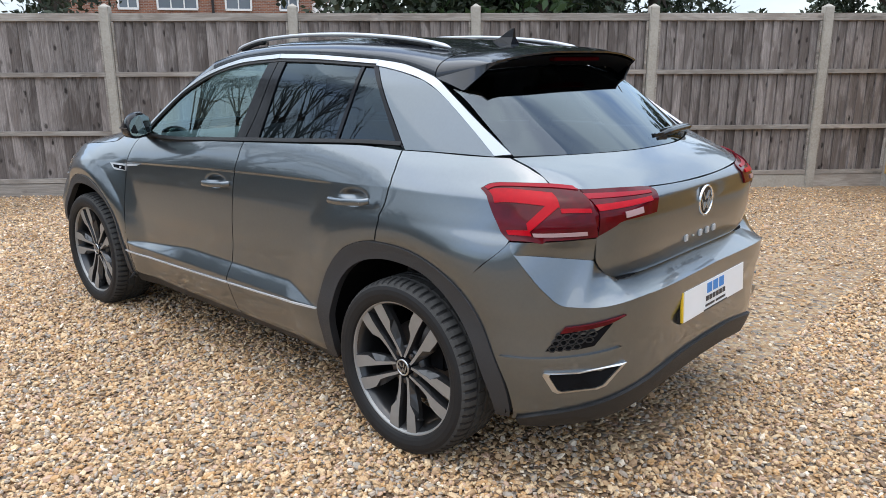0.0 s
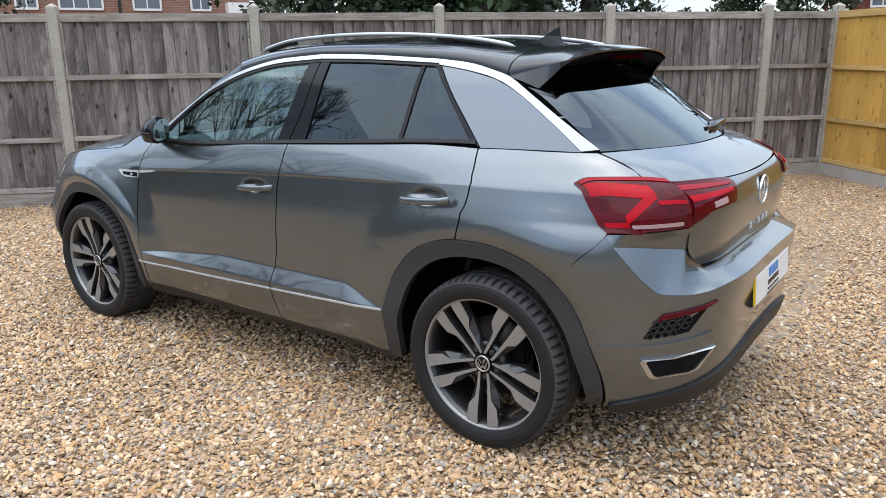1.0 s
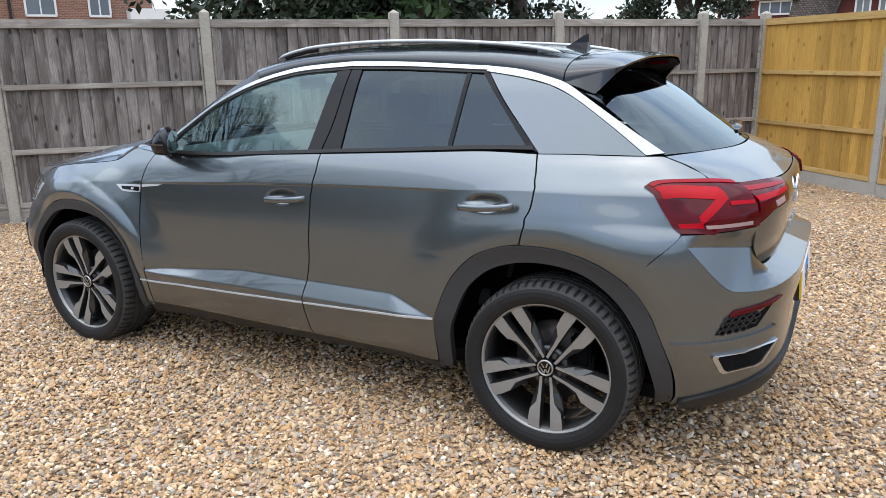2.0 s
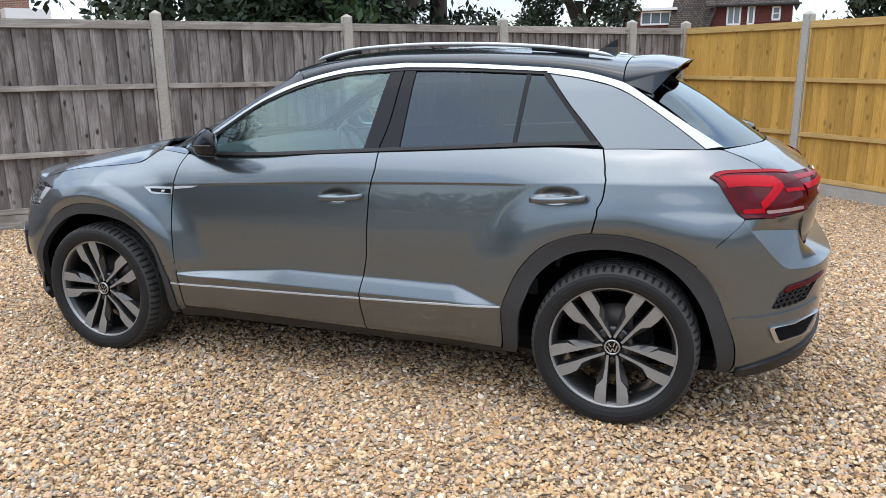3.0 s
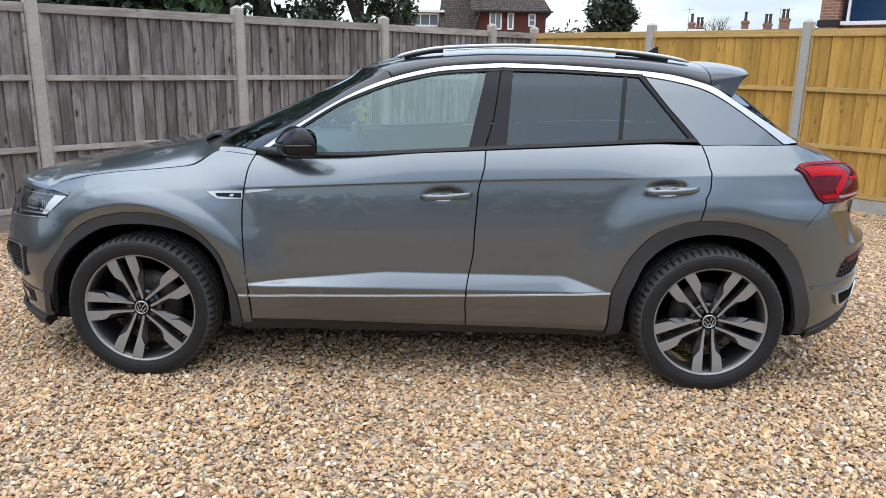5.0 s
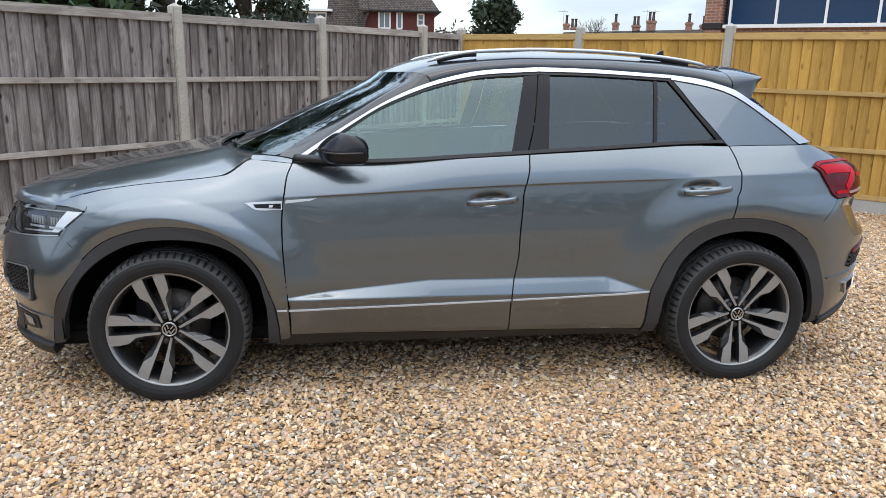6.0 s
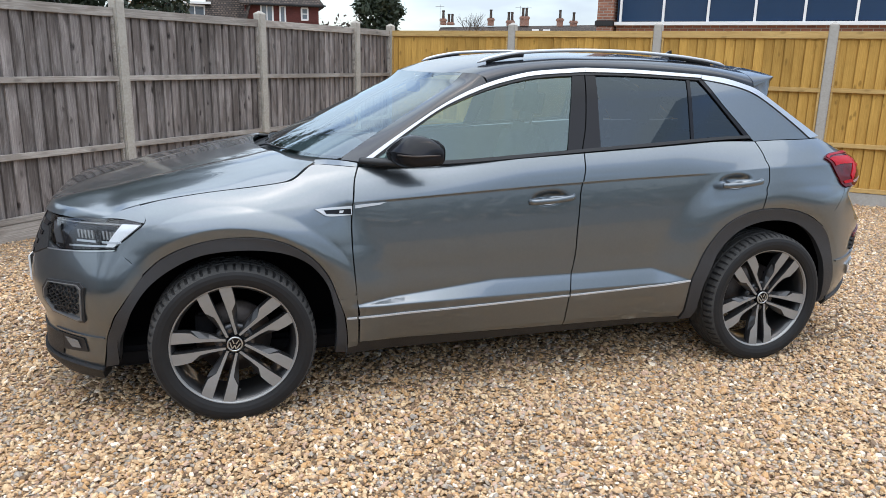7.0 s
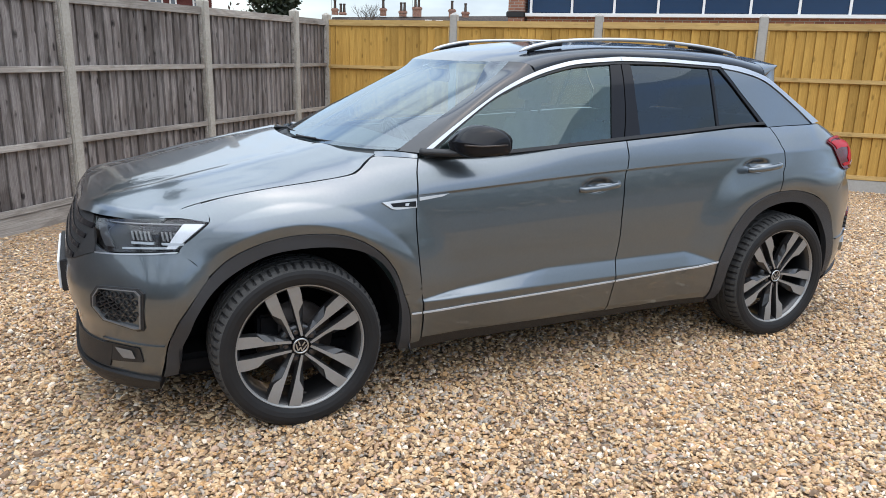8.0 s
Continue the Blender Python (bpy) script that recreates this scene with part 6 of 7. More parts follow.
SHINGLE, SHADED_BED = stones("shingle", True), stones("shaded_bed", False)
BRICK = bricks("red_brick")
WHITE_FRAME = material("white_window_frame", (0.78, 0.78, 0.77), 0.4, grain=0.1, scale=5)
PANE = material("window_pane", (0.16, 0.19, 0.22), 0.08, 0, 0.5)
HUNG_TILE = material("red_hung_tile", (0.155, 0.042, 0.034), 0.8, grain=0.8, scale=9, tint=(0.085, 0.025, 0.022))
ROOF_TILE = bricks("brown_roof_tile", (0.040, 0.030, 0.025), (0.105, 0.076, 0.060), (0.02, 0.016, 0.013), (0.17, 0.11, 0.02))
BLUE_PANEL = material("dark_blue_panel", (0.006, 0.028, 0.075), 0.2, grain=0.3, scale=2, tint=(0.01, 0.04, 0.10))
LEAF = material("evergreen_leaf", (0.030, 0.046, 0.020), 0.6, grain=0.8, scale=2.2, tint=(0.010, 0.017, 0.009))
LEAF_LIGHT = material("laurel_leaf", (0.05, 0.10, 0.03), 0.5, grain=0.8, scale=2.5, tint=(0.018, 0.035, 0.013))
SCRUB = material("bare_scrub", (0.10, 0.075, 0.06), 0.9, grain=0.7, scale=3)
BARK = material("bark", (0.075, 0.058, 0.045), 0.9, grain=0.7, scale=12, bump=0.5, bump_scale=40)

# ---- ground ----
ground = tagged(part("ground", box_bm((-150, -150, -0.3), (150, 250, -0.006)), SHADED_BED, None), "pale brown flint shingle ground", "gravel", kind="structure")

# unseen strip, added so the doors mirror grey below their crease
TARMAC = material("worn_tarmac", (0.115, 0.118, 0.12), 0.8, grain=0.7, scale=30, tint=(0.07, 0.072, 0.075), bump=0.5, bump_scale=60)
road = tagged(part("road", box_bm((-60, -18, -0.05), (60, -6.4, -0.002)), TARMAC, None), "unseen grey tarmac strip added for the door reflections", "road", kind="structure")


def shingle(name, areas, seed, coarse=False):
    """Loose stones as one mesh of many small rounded flints."""
    rng = np.random.default_rng(seed)
    ring = [(math.cos(1.2566 * k), math.sin(1.2566 * k)) for k in range(5)]
    ico = np.array([(0, 0, 1.0)] + [(0.74 * x, 0.74 * y, 0.66) for x, y in ring] + [(x, y, -0.25) for x, y in ring], float)
    tri = np.array([(0, 1 + k, 1 + (k + 1) % 5) for k in range(5)] + [q for k in range(5) for q in ((1 + k, 6 + k, 6 + (k + 1) % 5), (1 + k, 6 + (k + 1) % 5, 1 + (k + 1) % 5))])
    if coarse:
        ico = np.array([(1, 0, 0), (0, 1, 0), (-1, 0, 0), (0, -1, 0), (0, 0, 1), (0, 0, -1)], float)
        tri = np.array([(0, 1, 4), (1, 2, 4), (2, 3, 4), (3, 0, 4), (1, 0, 5), (2, 1, 5), (3, 2, 5), (0, 3, 5)])
    nv = len(ico)
    P = []
    for x0, x1, y0, y1, dens in areas:
        n = int((x1 - x0) * (y1 - y0) * dens)
        P.append(np.stack([rng.uniform(x0, x1, n), rng.uniform(y0, y1, n)], 1))
    P = np.concatenate(P)
    n = len(P)
    a = rng.uniform(0, 2 * np.pi, n)
    size = np.clip(rng.lognormal(math.log(0.0080), 0.30, n), 0.0045, 0.022)
    sx, sy, sz = size * rng.uniform(0.95, 1.45, n), size * rng.uniform(0.7, 1.0, n), size * rng.uniform(0.40, 0.72, n)
    V = ico[None] * (1 + rng.uniform(-0.16, 0.16, (n, nv, 1))) + rng.uniform(-0.10, 0.10, (n, nv, 3))
    V = V * np.stack([sx, sy, sz], 1)[:, None]
    tx, ty = rng.normal(0, 0.28, n), rng.normal(0, 0.28, n)
    V[..., 2] += V[..., 0] * tx[:, None] + V[..., 1] * ty[:, None]
    ca, sa = np.cos(a)[:, None], np.sin(a)[:, None]
    X, Y = V[..., 0] * ca - V[..., 1] * sa, V[..., 0] * sa + V[..., 1] * ca
    swell = 0.006 * np.sin(P[:, 0] * 2.1 + 0.6) * np.sin(P[:, 1] * 1.7) + rng.uniform(-0.006, 0.009, n)
    V = np.stack([X + P[:, :1], Y + P[:, 1:], V[..., 2] + swell[:, None]], -1).reshape(-1, 3)
    F = (tri[None] + nv * np.arange(n)[:, None, None]).reshape(-1)
    me = bpy.data.meshes.new(name)
    me.vertices.add(len(V))
    me.vertices.foreach_set("co", V.reshape(-1))
    me.loops.add(len(F))
    me.loops.foreach_set("vertex_index", F.astype(np.int32))
    me.polygons.add(len(F) // 3)
    me.polygons.foreach_set("loop_start", np.arange(0, len(F), 3, dtype=np.int32))
    me.polygons.foreach_set("use_smooth", np.zeros(len(F) // 3, bool))
    me.update(calc_edges=True)
    me.materials.append(SHINGLE)
    return new(name, me)


tagged(shingle("gravel", [(-3.4, 3.2, -2.4, -0.7, 6300), (-2.1, 2.0, -0.7, -0.25, 3600), (-2.1, 2.0, -0.25, 0.9, 500), (2.0, 3.6, -0.7, 2.4, 4400), (-4.4, -2.1, -0.7, 1.6, 3900), (-4.4, -3.4, -1.8, -0.7, 3900)], 7),
       "loose pale brown, cream and grey flint shingle", "gravel", kind="stuff")

tagged(shingle("gravel", [(3.6, 5.6, -0.6, 3.2, 2600), (5.6, 6.4, -0.6, 3.2, 1500), (2.0, 3.6, 2.4, 3.2, 2600), (-2.1, 2.0, 0.9, 3.0, 350), (2.0, 6.0, 3.2, 5.2, 1800), (-2.1, 2.6, 3.0, 6.2, 1300), (-4.2, -2.1, 1.6, 3.0, 1600), (-6.2, -4.4, -2.2, 1.0, 1700), (-3.6, 3.4, -3.6, -2.5, 700)], 8, True),
       "loose pale brown, cream and grey flint shingle", "gravel", kind="stuff")

# ---- fences ----
def board_mesh(h, seed, mat):
    rng = random.Random(seed)
    w, a, b, slot = 0.0525, 0.026, 0.007, 0.0075
    vs = []
    for k in range(5):
        z = h * k / 4
        dx = rng.uniform(-0.0012, 0.0012)
        dy = rng.uniform(-0.003, 0.003) if 0 < k < 4 else 0
        zz = z - (rng.uniform(0, 0.012) if k == 4 else 0)
        vs += [(x + dx, y + dy, zz) for x, y in ((-w, -a), (w - slot, -b), (w - slot, -0.001), (w + 0.010, -0.001), (w + 0.010, 0.004), (-w, 0.004))]
    fs = []
    for k in range(4):
        for j in range(6):
            fs.append((6 * k + j, 6 * k + (j + 1) % 6, 6 * k + 6 + (j + 1) % 6, 6 * k + 6 + j))
    fs += [(5, 4, 3, 2, 1, 0), (24, 25, 26, 27, 28, 29)]
    me = bpy.data.meshes.new("board")
    me.from_pydata(vs, [], fs)
    me.materials.append(mat)
    return me


def rail_mesh(length_m, lo, hi, mat, name):
    bm = box_bm((0, lo[0], lo[1]), (length_m, hi[0], hi[1]), 0.004)
    me = bpy.data.meshes.new(name)
    bm.to_mesh(me)
    bm.free()
    me.materials.append(mat)
    return me


def fence_bay(x0, y0, ang, span, boards, board_h, rail, base_mat, levels, label, group, seed):
    """One bay between two posts; it faces -y of its own frame."""
    rng = random.Random(seed)
    bay = new("panel")
    bay.parent = group
    bay["label"] = label
    bay.matrix_basis = pose(x0, y0, 0, 0, 0, ang)
    n = max(3, round((span - 0.09) / 0.105))
    pitch = (span - 0.10) / n
    for i in range(n):
        o = new("board", rng.choice(boards))
        o.parent = bay
        o.matrix_basis = pose(0.05 + pitch * (i + 0.5), 0.014 + rng.uniform(-0.002, 0.002), 0.13, rng.uniform(-0.15, 0.15), rng.uniform(-0.18, 0.18), rng.uniform(-1.2, 1.2))
    for z in levels:
        o = new("rail", rail_mesh(span - 0.10, (-0.042, z - 0.024), (-0.004, z + 0.024), rail, "rail"))
        o.parent = bay
        o.matrix_basis = pose(0.05, 0, 0, 0, rng.uniform(-0.25, 0.25), 0)
    o = new("top_rail", rail_mesh(span - 0.08, (-0.030, 1.775), (0.022, 1.852), rail, "top_rail"))
    o.parent = bay
    o.matrix_basis = pose(0.04, 0, 0)
    o = new("foot_rail", rail_mesh(span - 0.10, (-0.040, 0.135), (-0.006, 0.185), rail, "foot_rail"))
    o.parent = bay
    o.matrix_basis = pose(0.05, 0, 0)
    o = new("gravel_board", rail_mesh(span - 0.08, (-0.035, -0.05), (0.015, 0.133), base_mat, "gravel_board"))
    o.parent = bay
    o.matrix_basis = pose(0.04, 0, 0)
    for side in (0.052, span - 0.075):
        o = new("side_batten", rail_mesh(0.022, (-0.036, 0.14), (-0.004, 1.77), rail, "side_batten"))
        o.parent = bay
        o.matrix_basis = pose(side, 0, 0)
    return bay


def post_mesh(mat, h, w=0.049):
    bm = bmesh.new()
    prof = [(-0.1, w), (h - 0.045, w), (h - 0.030, w * 0.95), (h, w * 0.12)]
    rings = []
    for z, r in prof:
        rings.append([bm.verts.new((sx * r, sy * r, z)) for sx, sy in ((-1, -1), (1, -1), (1, 1), (-1, 1))])
    for a, b in zip(rings, rings[1:]):
        for j in range(4):
            bm.faces.new((a[j], a[(j + 1) % 4], b[(j + 1) % 4], b[j]))
    bm.faces.new(rings[-1])
    bmesh.ops.bevel(bm, geom=[e for e in bm.edges if abs(e.verts[0].co.z - e.verts[1].co.z) > 0.5], offset=0.008, segments=2, affect="EDGES")
    me = bpy.data.meshes.new("fence_post")
    bm.to_mesh(me)
    bm.free()
    me.materials.append(mat)
    return me


GREY_BOARDS = [board_mesh(1.68, 20 + k, GREY_WOOD) for k in range(6)]
NEW_BOARDS = [board_mesh(1.68, 40 + k, NEW_WOOD) for k in range(6)]
CORNER = Vector((1.165, 6.915))
ga, ya = radians(225.6), radians(-44.4)
gdir, ydir = Vector((math.cos(ga), math.sin(ga))), Vector((math.cos(ya), math.sin(ya)))
def post(mat, me, at, ang, label, group):
    o = new("post", me)
    o.parent = group
    o["label"] = label
    o.matrix_basis = pose(at.x, at.y, 0, 0, 0, ang)
grey_fence = tagged(new("fence"), "weathered grey feather-edge wooden fence between concrete posts", "fence")
new_fence = tagged(new("fence"), "new yellow feather-edge wooden fence between concrete posts", "fence")
GREY_POST, NEW_POST = post_mesh(CONCRETE, 1.945), post_mesh(NEW_CONCRETE, 1.955)
stops = [0.0, 0.885] + [0.885 + 1.872 * k for k in range(1, 9)]
for k, s in enumerate(stops):
    p = CORNER + gdir * s
    post(CONCRETE, GREY_POST, p - Vector((-gdir.y, gdir.x)) * -0.012, 45.6, "weathered concrete fence post with a pointed top", grey_fence)
    if k:
        q = CORNER + gdir * s
        fence_bay(q.x, q.y, 45.6, stops[k] - stops[k - 1], GREY_BOARDS, 1.68, RAIL_WOOD, RAIL_WOOD if k != 2 else CONCRETE, (1.252, 0.660), "weathered grey feather-edge wooden fence panel between concrete posts", grey_fence, 100 + k)
for k in range(6):
    p = CORNER + ydir * (1.868 * k)
    if k:
        post(NEW_CONCRETE, NEW_POST, p, -44.4, "pale concrete fence post", new_fence)
    fence_bay(p.x, p.y, -44.4, 1.868, NEW_BOARDS, 1.68, NEW_RAIL, NEW_CONCRETE, (1.232, 0.640), "new yellow feather-edge wooden fence panel over a concrete base", new_fence, 200 + k)

# ---- houses beyond the fences ----
def framed_window(parent, x, z, w, h, y, bars=1, rows=1):
    """A white window in a wall that faces -y: frame, glazing bars, pane."""
    win = part("window", box_bm((x, y - 0.05, z), (x + w, y + 0.02, z + h)), PANE, parent)
    f = 0.07
    for lo, hi in (((x - 0.02, z - 0.06), (x + w + 0.02, z + f - 0.03)), ((x - 0.02, z + h - f + 0.03), (x + w + 0.02, z + h + 0.05)), ((x - 0.04, z), (x + f - 0.02, z + h)), ((x + w - f + 0.02, z), (x + w + 0.04, z + h))):
        part("window_frame", box_bm((lo[0], y - 0.10, lo[1]), (hi[0], y - 0.02, hi[1])), WHITE_FRAME, win)
    for k in range(1, bars + 1):
        c = x + w * k / (bars + 1)
        part("window_bar", box_bm((c - 0.03, y - 0.09, z), (c + 0.03, y - 0.03, z + h)), WHITE_FRAME, win)
    for k in range(1, rows):
        c = z + h * k / rows
        part("window_bar", box_bm((x, y - 0.085, c - 0.025), (x + w, y - 0.035, c + 0.025)), WHITE_FRAME, win)
    return win


def place_facing(ob, depth, bearing, turn=0.0, origin=(0.55, -4.05)):
    """Stands a thing at a distance and bearing (degrees from +x) from a point in the yard, facing it."""
    a = radians(bearing)
    ob.matrix_basis = pose(origin[0] + depth * math.cos(a), origin[1] + depth * math.sin(a), 0, 0, 0, bearing - 90 + turn)


def tiled_house():
    h = tagged(new("house"), "red tile-hung house with a brown tiled roof", "house")
    part("wall", box_bm((-2.15, 0, 0), (2.0, 5.0, 4.42)), HUNG_TILE, h, "dark red hung tiles")
    for k in range(11):
        part("tile_course", box_bm((-2.17, -0.035, 3.05 + 0.125 * k), (2.02, 0.0, 3.095 + 0.125 * k)), HUNG_TILE, h)
    bm = bmesh.new()
    for q in (((-2.4, -0.35, 4.35), (2.3, -0.35, 4.35), (1.0, 2.5, 6.6), (-2.6, 2.5, 6.6)), ((2.3, -0.35, 4.35), (2.3, 5.4, 4.35), (1.0, 2.5, 6.6))):
        bm.faces.new([bm.verts.new(v) for v in q])
    ret = bmesh.ops.extrude_face_region(bm, geom=list(bm.faces))
    bmesh.ops.translate(bm, vec=(0, 0, -0.12), verts=[v for v in ret["geom"] if isinstance(v, bmesh.types.BMVert)])
    part("roof", bm, ROOF_TILE, h, "brown clay tile roof")
    bm = bmesh.new()
    bm.faces.new([bm.verts.new(v) for v in ((-4.4, -0.6, 2.6), (-2.3, -0.6, 2.6), (-1.8, -0.4, 4.4), (-2.4, 2.5, 6.6), (-4.2, 2.5, 6.6))])
    ret = bmesh.ops.extrude_face_region(bm, geom=list(bm.faces))
    bmesh.ops.translate(bm, vec=(0, 0.25, -0.12), verts=[v for v in ret["geom"] if isinstance(v, bmesh.types.BMVert)])
    part("roof_slope", bm, ROOF_TILE, h, "long brown tiled roof slope")
    part("gutter", box_bm((-1.9, -0.46, 4.27), (2.4, -0.34, 4.36), 0.02), PLASTIC, h)
    framed_window(h, -1.26, 3.35, 0.66, 0.95, 0.0, 1)
    framed_window(h, -0.20, 3.35, 0.30, 0.9, 0.0, 0)
    framed_window(h, 1.02, 3.55, 0.36, 0.62, 0.0, 0, 2)
    part("side_wing", box_bm((-8.2, 0.8, 0), (-4.15, 4.5, 4.25)), HUNG_TILE, h)
    part("wing_roof", box_bm((-8.5, 0.4, 4.25), (-4.0, 4.8, 4.38)), WHITE_FRAME, h)
    framed_window(h, -6.0, 3.50, 1.62, 0.66, 0.8, 2)
    framed_window(h, -8.0, 3.40, 0.95, 0.66, 0.8, 1)
    return h


place_facing(tiled_house(), 46.0, 86.8)


def brick_house():
    h = tagged(new("house"), "red brick house with white framed windows", "house")
    part("wall", box_bm((-7.2, 0, 0), (5.6, 6, 5.6)), BRICK, h, "red brick wall")
    bm = bmesh.new()
    for s in (0, 1):
        y0 = -0.4 if s == 0 else 6.4
        q = [bm.verts.new(v) for v in ((-7.6, y0, 5.5), (6.0, y0, 5.5), (6.0, 3, 8.6), (-7.6, 3, 8.6))]
        bm.faces.new(q)
    ret = bmesh.ops.extrude_face_region(bm, geom=list(bm.faces))
    bmesh.ops.translate(bm, vec=(0, 0, -0.15), verts=[v for v in ret["geom"] if isinstance(v, bmesh.types.BMVert)])
    part("roof", bm, ROOF_TILE, h)
    for x, w, b in ((-4.73, 0.88, 1), (-2.97, 1.83, 2), (0.19, 1.22, 1), (2.8, 0.9, 1)):
        framed_window(h, x, 3.60, w, 1.25, 0.0, b)
    part("downpipe", box_bm((-0.48, -0.12, 0), (-0.36, -0.02, 5.4), 0.02), PLASTIC, h)
    part("garden_porch", box_bm((4.4, -1.2, 0), (6.2, 0, 3.9)), WHITE_FRAME, h)
    return h


place_facing(brick_house(), 40.0, 148.2, 0, (3.12, -2.58))


def panel_building():
    b = tagged(new("office_building"), "building with dark blue glazed panels in white frames", "building")
    part("wall", box_bm((0.0, 0.06, 0), (14.0, 6.0, 2.48)), BRICK, b)
    part("upper_wall", box_bm((0.0, 0.10, 2.48), (14.0, 6.0, 6.2)), BLUE_PANEL, b)
    part("sill", box_bm((-0.02, -0.08, 2.47), (14.0, 0.10, 2.56), 0.006), WHITE_FRAME, b, "white metal sill")
    for k in range(12):
        x = 0.12 + 1.135 * k
        part("glazed_panel", box_bm((x + 0.03, 0.03, 2.58), (x + 1.105, 0.09, 4.1)), BLUE_PANEL, b, "dark blue glazed panel")
        part("mullion", box_bm((x - 0.03, -0.02, 2.56), (x + 0.03, 0.10, 6.1), 0.004), WHITE_FRAME, b, "white mullion")
    part("transom", box_bm((0.0, -0.03, 4.1), (14.0, 0.10, 4.17)), WHITE_FRAME, b)
    part("roof", box_bm((-0.3, -0.3, 6.1), (14.3, 6.3, 6.3)), PLASTIC, b)
    part("brick_pier", box_bm((-0.50, -0.10, 0), (-0.06, 0.8, 6.4)), BRICK, b, "red brick pier")
    part("lead_flashing", box_bm((-0.55, -0.14, 2.44), (-0.04, 0.0, 2.60), 0.02), PLASTIC, b)
    return b


pb = panel_building()
pb.matrix_basis = pose(9.42, 15.12, 0, 0, 0, -44.5)


def terrace():
    h = tagged(new("terrace"), "far terrace roofs with brick chimney stacks and pots", "houses")
    part("wall", box_bm((-11.2, 0, 0), (16, 8, 4.9)), BRICK, h)
    bm = bmesh.new()
    for y0 in (-0.4, 8.4):
        q = [bm.verts.new(v) for v in ((-11.6, y0, 4.6), (16.5, y0, 4.9), (16.5, 4, 7.0), (-11.2, 4, 6.15))]
        bm.faces.new(q)
    ret = bmesh.ops.extrude_face_region(bm, geom=list(bm.faces))
    bmesh.ops.translate(bm, vec=(0, 0, -0.15), verts=[v for v in ret["geom"] if isinstance(v, bmesh.types.BMVert)])
    part("roof", bm, ROOF_TILE, h, "dark brown roof")
    for x, w, top, pots in ((-10.8, 0.8, 7.4, 1), (-9.7, 0.9, 6.9, 2), (-3.7, 0.9, 7.6, 1), (-0.8, 1.1, 7.3, 2), (1.3, 1.3, 7.9, 2), (6.5, 0.9, 7.7, 1), (8.5, 1.0, 7.4, 1)):
        c = part("chimney", box_bm((x - w / 2, 3.5, 6.5), (x + w / 2, 4.5, top)), BRICK, h, "brick chimney stack")
        part("chimney_cap", box_bm((x - w / 2 - 0.12, 3.4, top - 0.35), (x + w / 2 + 0.12, 4.6, top - 0.12)), BRICK, c)
        for k in range(pots):
            q = lathe([(0.22, 0.0), (0.19, 0.5), (0.17, 1.0), (0.23, 1.1), (0.20, 1.25), (0.0, 1.25)], 10, ROOF_TILE, "chimney_pot", c)
            q.matrix_basis = pose(x + (k - (pots - 1) / 2) * 0.5, 4.0, top - 0.05, 90, 0, 0)
    for x in (-11.3, 0.6, 1.7):
        a = part("aerial", box_bm((x - 0.02, 3.98, 6.2), (x + 0.02, 4.02, 9.4)), STEEL, h)
        part("aerial_arm", box_bm((x - 0.7, 3.98, 9.1), (x + 0.6, 4.02, 9.14)), STEEL, a)
    for x in (2.4, 4.0):
        part("roof_window", box_bm((x, 1.0, 5.75), (x + 1.0, 1.6, 6.0)), WHITE_FRAME, h)
    return h


place_facing(terrace(), 112.0, 67.5, 0, (-1.35, -3.77))


# ---- trees ----
def leaf_cloud(name, blobs, count, size, mat, parent, seed):
    """Many small leaf blades scattered through overlapping clumps."""
    rng = np.random.default_rng(seed)
    w = np.array([b[3] * b[4] * b[5] for b in blobs])
    pick = rng.choice(len(blobs), count, p=w / w.sum())
    B = np.array(blobs)[pick]
    d = rng.normal(size=(count, 3))
    d /= np.linalg.norm(d, axis=1, keepdims=True)
    r = rng.uniform(0.35, 1.0, (count, 1)) ** 0.5 * (1 + 0.18 * rng.normal(size=(count, 1)))
    C = B[:, :3] + d * r * B[:, 3:6]
    u = rng.normal(size=(count, 3))
    u /= np.linalg.norm(u, axis=1, keepdims=True)
    v = np.cross(u, rng.normal(size=(count, 3)))
    v /= np.linalg.norm(v, axis=1, keepdims=True)
    s = (size * rng.uniform(0.6, 1.4, (count, 1)))
    V = np.stack([C - u * s, C + v * s * 0.45, C + u * s, C - v * s * 0.45], 1).reshape(-1, 3)
    F = np.arange(count * 4).reshape(-1, 4)
    me = bpy.data.meshes.new(name)
    me.from_pydata(V.tolist(), [], F.tolist())
    me.materials.append(mat)
    o = new(name, me)
    o.parent = parent
    return o


def limbs(start, heading, length_m, radius, depth, rng, out, spread=0.6):
    end = start + heading * length_m
    out.append((start, end, radius, radius * 0.68))
    if depth == 0:
        return
    for _ in range(rng.choice((2, 3, 3))):
        h = (heading + Vector((rng.uniform(-1, 1), rng.uniform(-1, 1), rng.uniform(-0.35, 0.7))) * spread).normalized()
        limbs(start.lerp(end, rng.uniform(0.6, 1.0)), h, length_m * rng.uniform(0.62, 0.82), radius * 0.60, depth - 1, rng, out, spread)


def limb_mesh(name, segs, mat, parent, sides=5):
    vs, fs = [], []
    for a, b, r0, r1 in segs:
        ax = (b - a).normalized()
        u = ax.orthogonal().normalized()
        w = ax.cross(u)
        k = len(vs)
        for c, r in ((a, r0), (b, r1)):
            for j in range(sides):
                t = 2 * math.pi * j / sides
                vs.append(tuple(c + (u * math.cos(t) + w * math.sin(t)) * r))
        fs += [(k + j, k + (j + 1) % sides, k + sides + (j + 1) % sides, k + sides + j) for j in range(sides)]
    return mesh(name, vs, fs, mat, parent)


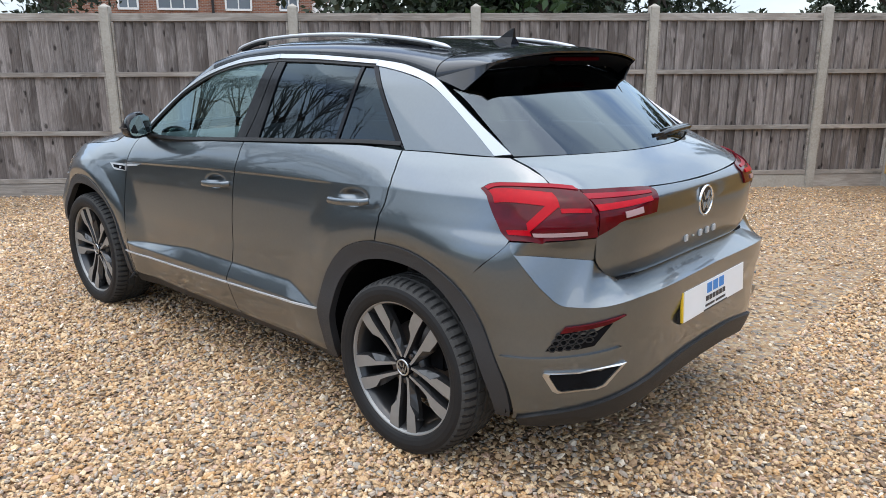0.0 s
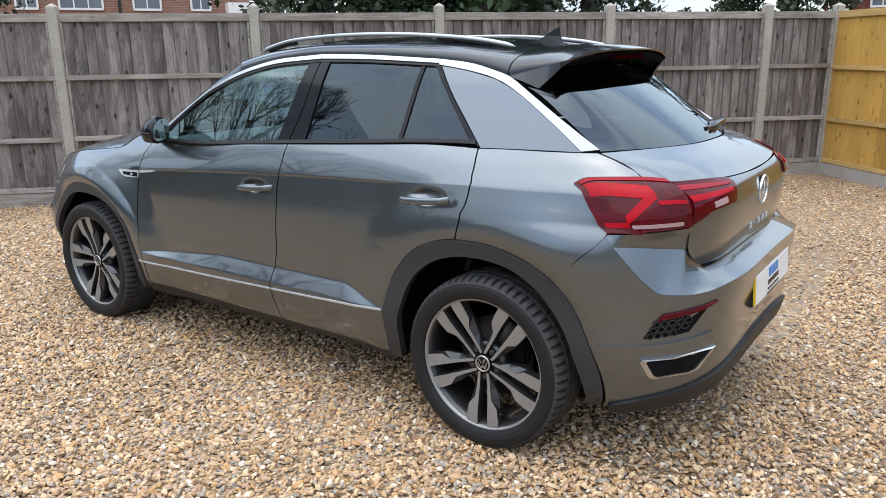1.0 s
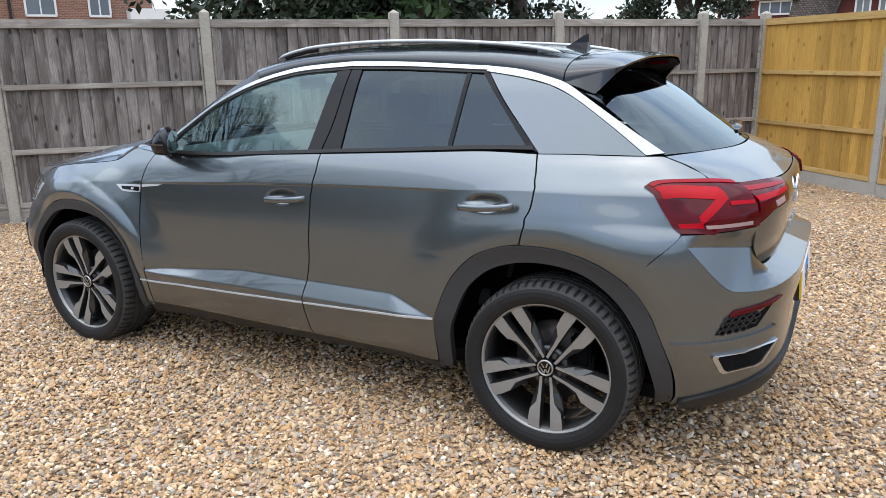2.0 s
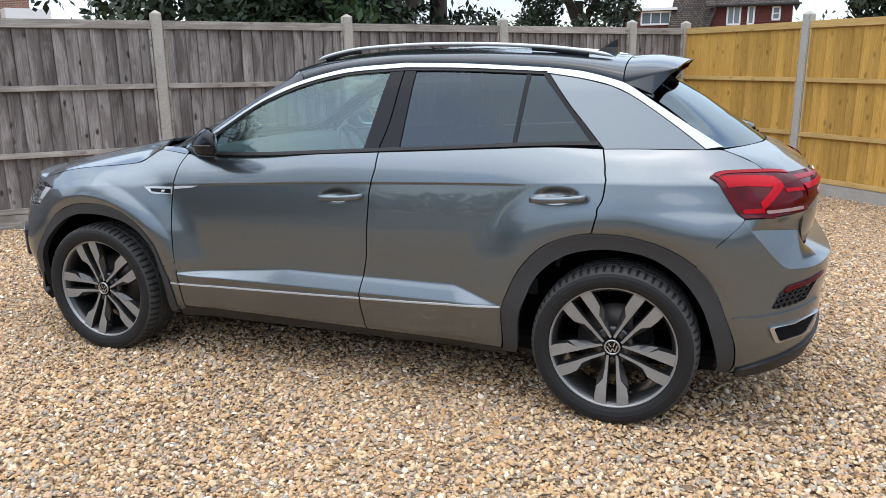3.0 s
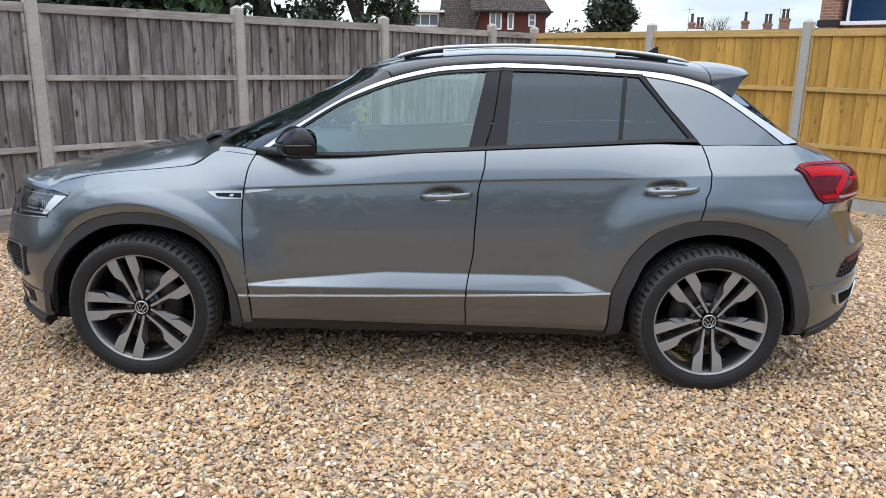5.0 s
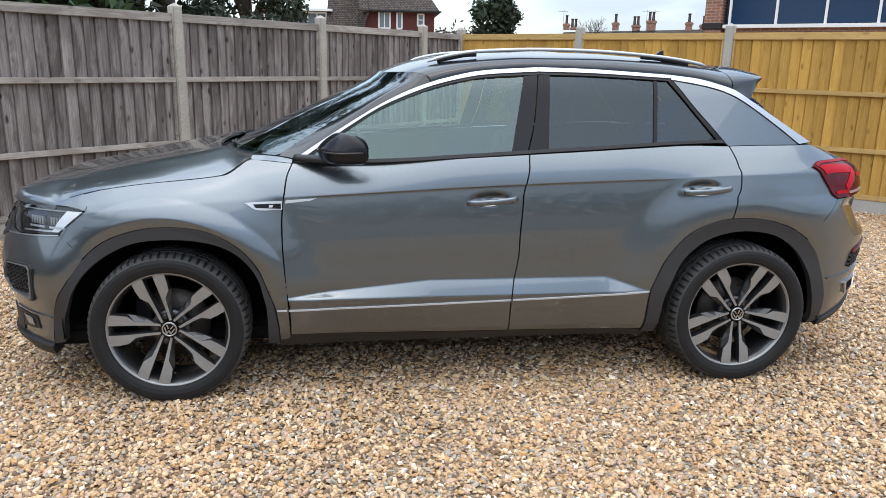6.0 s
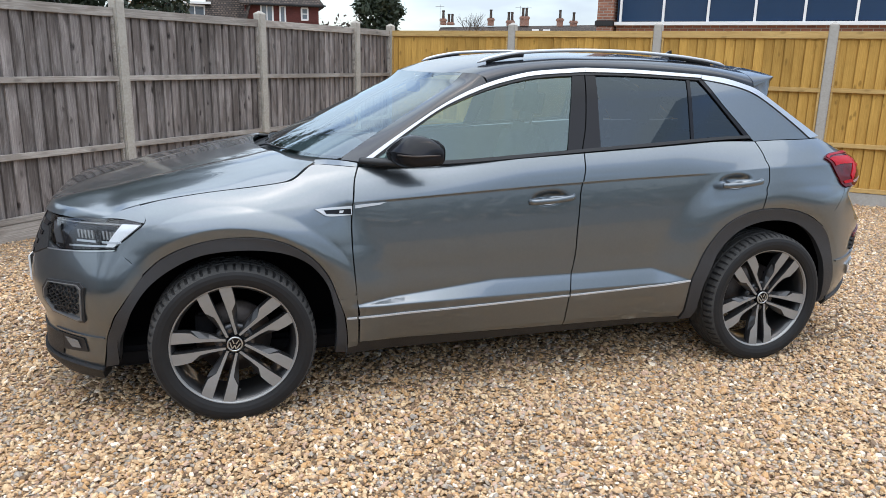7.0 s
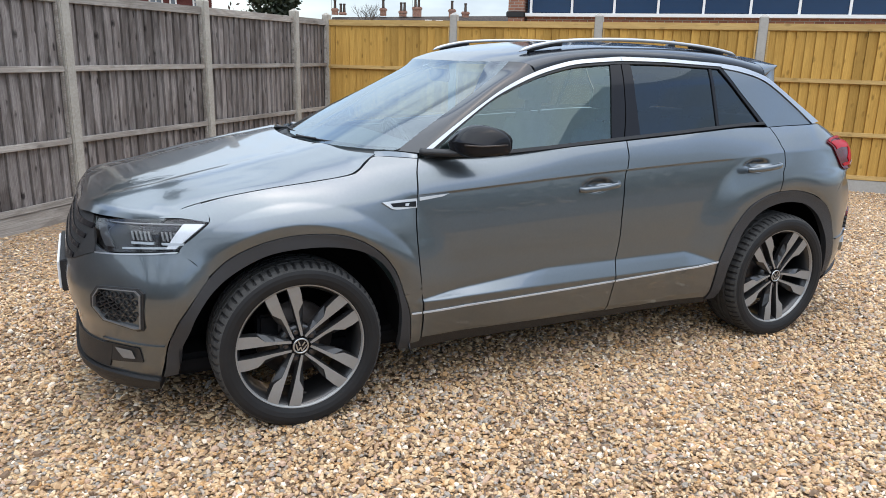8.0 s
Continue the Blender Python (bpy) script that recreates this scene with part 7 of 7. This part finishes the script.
def tree(x, y, h, spread, leaf, seed, label, count=3500, size=0.16, low=0.15):
    rng = random.Random(seed)
    t = tagged(new("tree"), label, "tree", "trees beyond the fence")
    t.matrix_basis = pose(x, y, 0, 0, 0, rng.uniform(0, 360))
    segs = []
    limbs(Vector((0, 0, 0)), Vector((0, 0, 1)), h * 0.34, 0.05 * h ** 0.7, 3, rng, segs, 0.75)
    limb_mesh("trunk", segs, BARK, t, 6)
    blobs = []
    for k in range(26):
        a, z = rng.uniform(0, 6.28), rng.uniform(low, 0.97)
        rr = spread * (1 - 0.75 * max(0, z - 0.3)) * rng.uniform(0.3, 0.95)
        q = rng.uniform(0.22, 0.42) * spread
        blobs.append((rr * math.cos(a), rr * math.sin(a), z * h, q, q, q * rng.uniform(0.6, 1.0)))
    leaf_cloud("crown", blobs, count, size, leaf, t, seed)
    return t


perp = Vector((gdir.y, -gdir.x)) * -1.0
if perp.y < 0:
    perp = -perp
for k, (s, d, h, sp, lf) in enumerate(((0.7, 6.0, 9.0, 2.3, LEAF), (1.8, 5.6, 8.5, 2.3, LEAF), (3.2, 4.6, 6.0, 1.9, LEAF_LIGHT), (3.0, 7.5, 10.0, 2.8, LEAF), (4.6, 6.2, 9.0, 2.4, LEAF), (5.6, 7.6, 9.5, 2.4, LEAF), (12.9, 9.5, 8.0, 2.2, LEAF), (0.8, 9.5, 11.0, 3.0, LEAF))):
    p = CORNER + gdir * s + perp * d
    tree(p.x, p.y, h, sp, lf, 300 + k, "dark evergreen tree behind the grey fence" if lf is LEAF else "green laurel tree behind the grey fence", 13000, 0.085, 0.08)
tree(-4.5, 31.5, 12.0, 2.8, LEAF, 341, "tall dark evergreen tree beyond the grey fence", 14000, 0.13, 0.08)
tree(10.4, 50.0, 6.6, 2.3, LEAF, 340, "round evergreen tree against the sky", 4200, 0.22, 0.35)
scrub = tagged(new("shrub"), "brown leafless shrub beyond the fence", "shrub")
scrub.matrix_basis = pose(8.3, 50.0, 0)
leaf_cloud("crown", [(k * 0.8 - 1.6, 0, 1.9, 1.0, 1.0, 1.9) for k in range(5)], 2600, 0.16, SCRUB, scrub, 77)
def bare_tree(x, y, h, seed, label, depth=5):
    rng = random.Random(seed)
    t = tagged(new("tree"), label, "tree", "bare trees")
    t.matrix_basis = pose(x, y, 0)
    segs = []
    limbs(Vector((0, 0, 0)), Vector((0, 0, 1)), h * 0.28, 0.0135 * h, depth, rng, segs, 0.62)
    limb_mesh("branches", segs, BARK, t, 4)
bare_tree(22.0, 62.0, 8.0, 501, "thin bare tree against the sky", 5)
bare_tree(-13.5, -9.2, 14.0, 502, "bare winter tree across the yard", 7)
bare_tree(-18.0, -8.2, 15.0, 506, "bare winter tree across the yard", 7)
bare_tree(-10.5, -11.0, 11.0, 507, "bare winter tree across the yard")

# plain unseen hedge, added to close the yard in the car's reflections
hedge = tagged(new("hedge"), "unseen hedge added to close the far side of the yard", "hedge")
leaf_cloud("foliage", [(-24 + 1.6 * k, -19.0 + 0.5 * math.sin(k * 1.7), 1.1, 1.3, 0.8, 1.25) for k in range(32)], 9000, 0.2, LEAF_LIGHT, hedge, 88)
# out of view; added to darken what flank and front bumper reflect
side_hedge = tagged(new("hedge"), "unseen dark hedge added to darken the car's reflections", "hedge")
leaf_cloud("foliage", [(-13.5 + 0.62 * k, -4.6 - 0.72 * k, 1.5 + 0.2 * math.sin(k * 2.3), 1.3, 1.3, 1.7) for k in range(12)], 9000, 0.16, LEAF, side_hedge, 89)
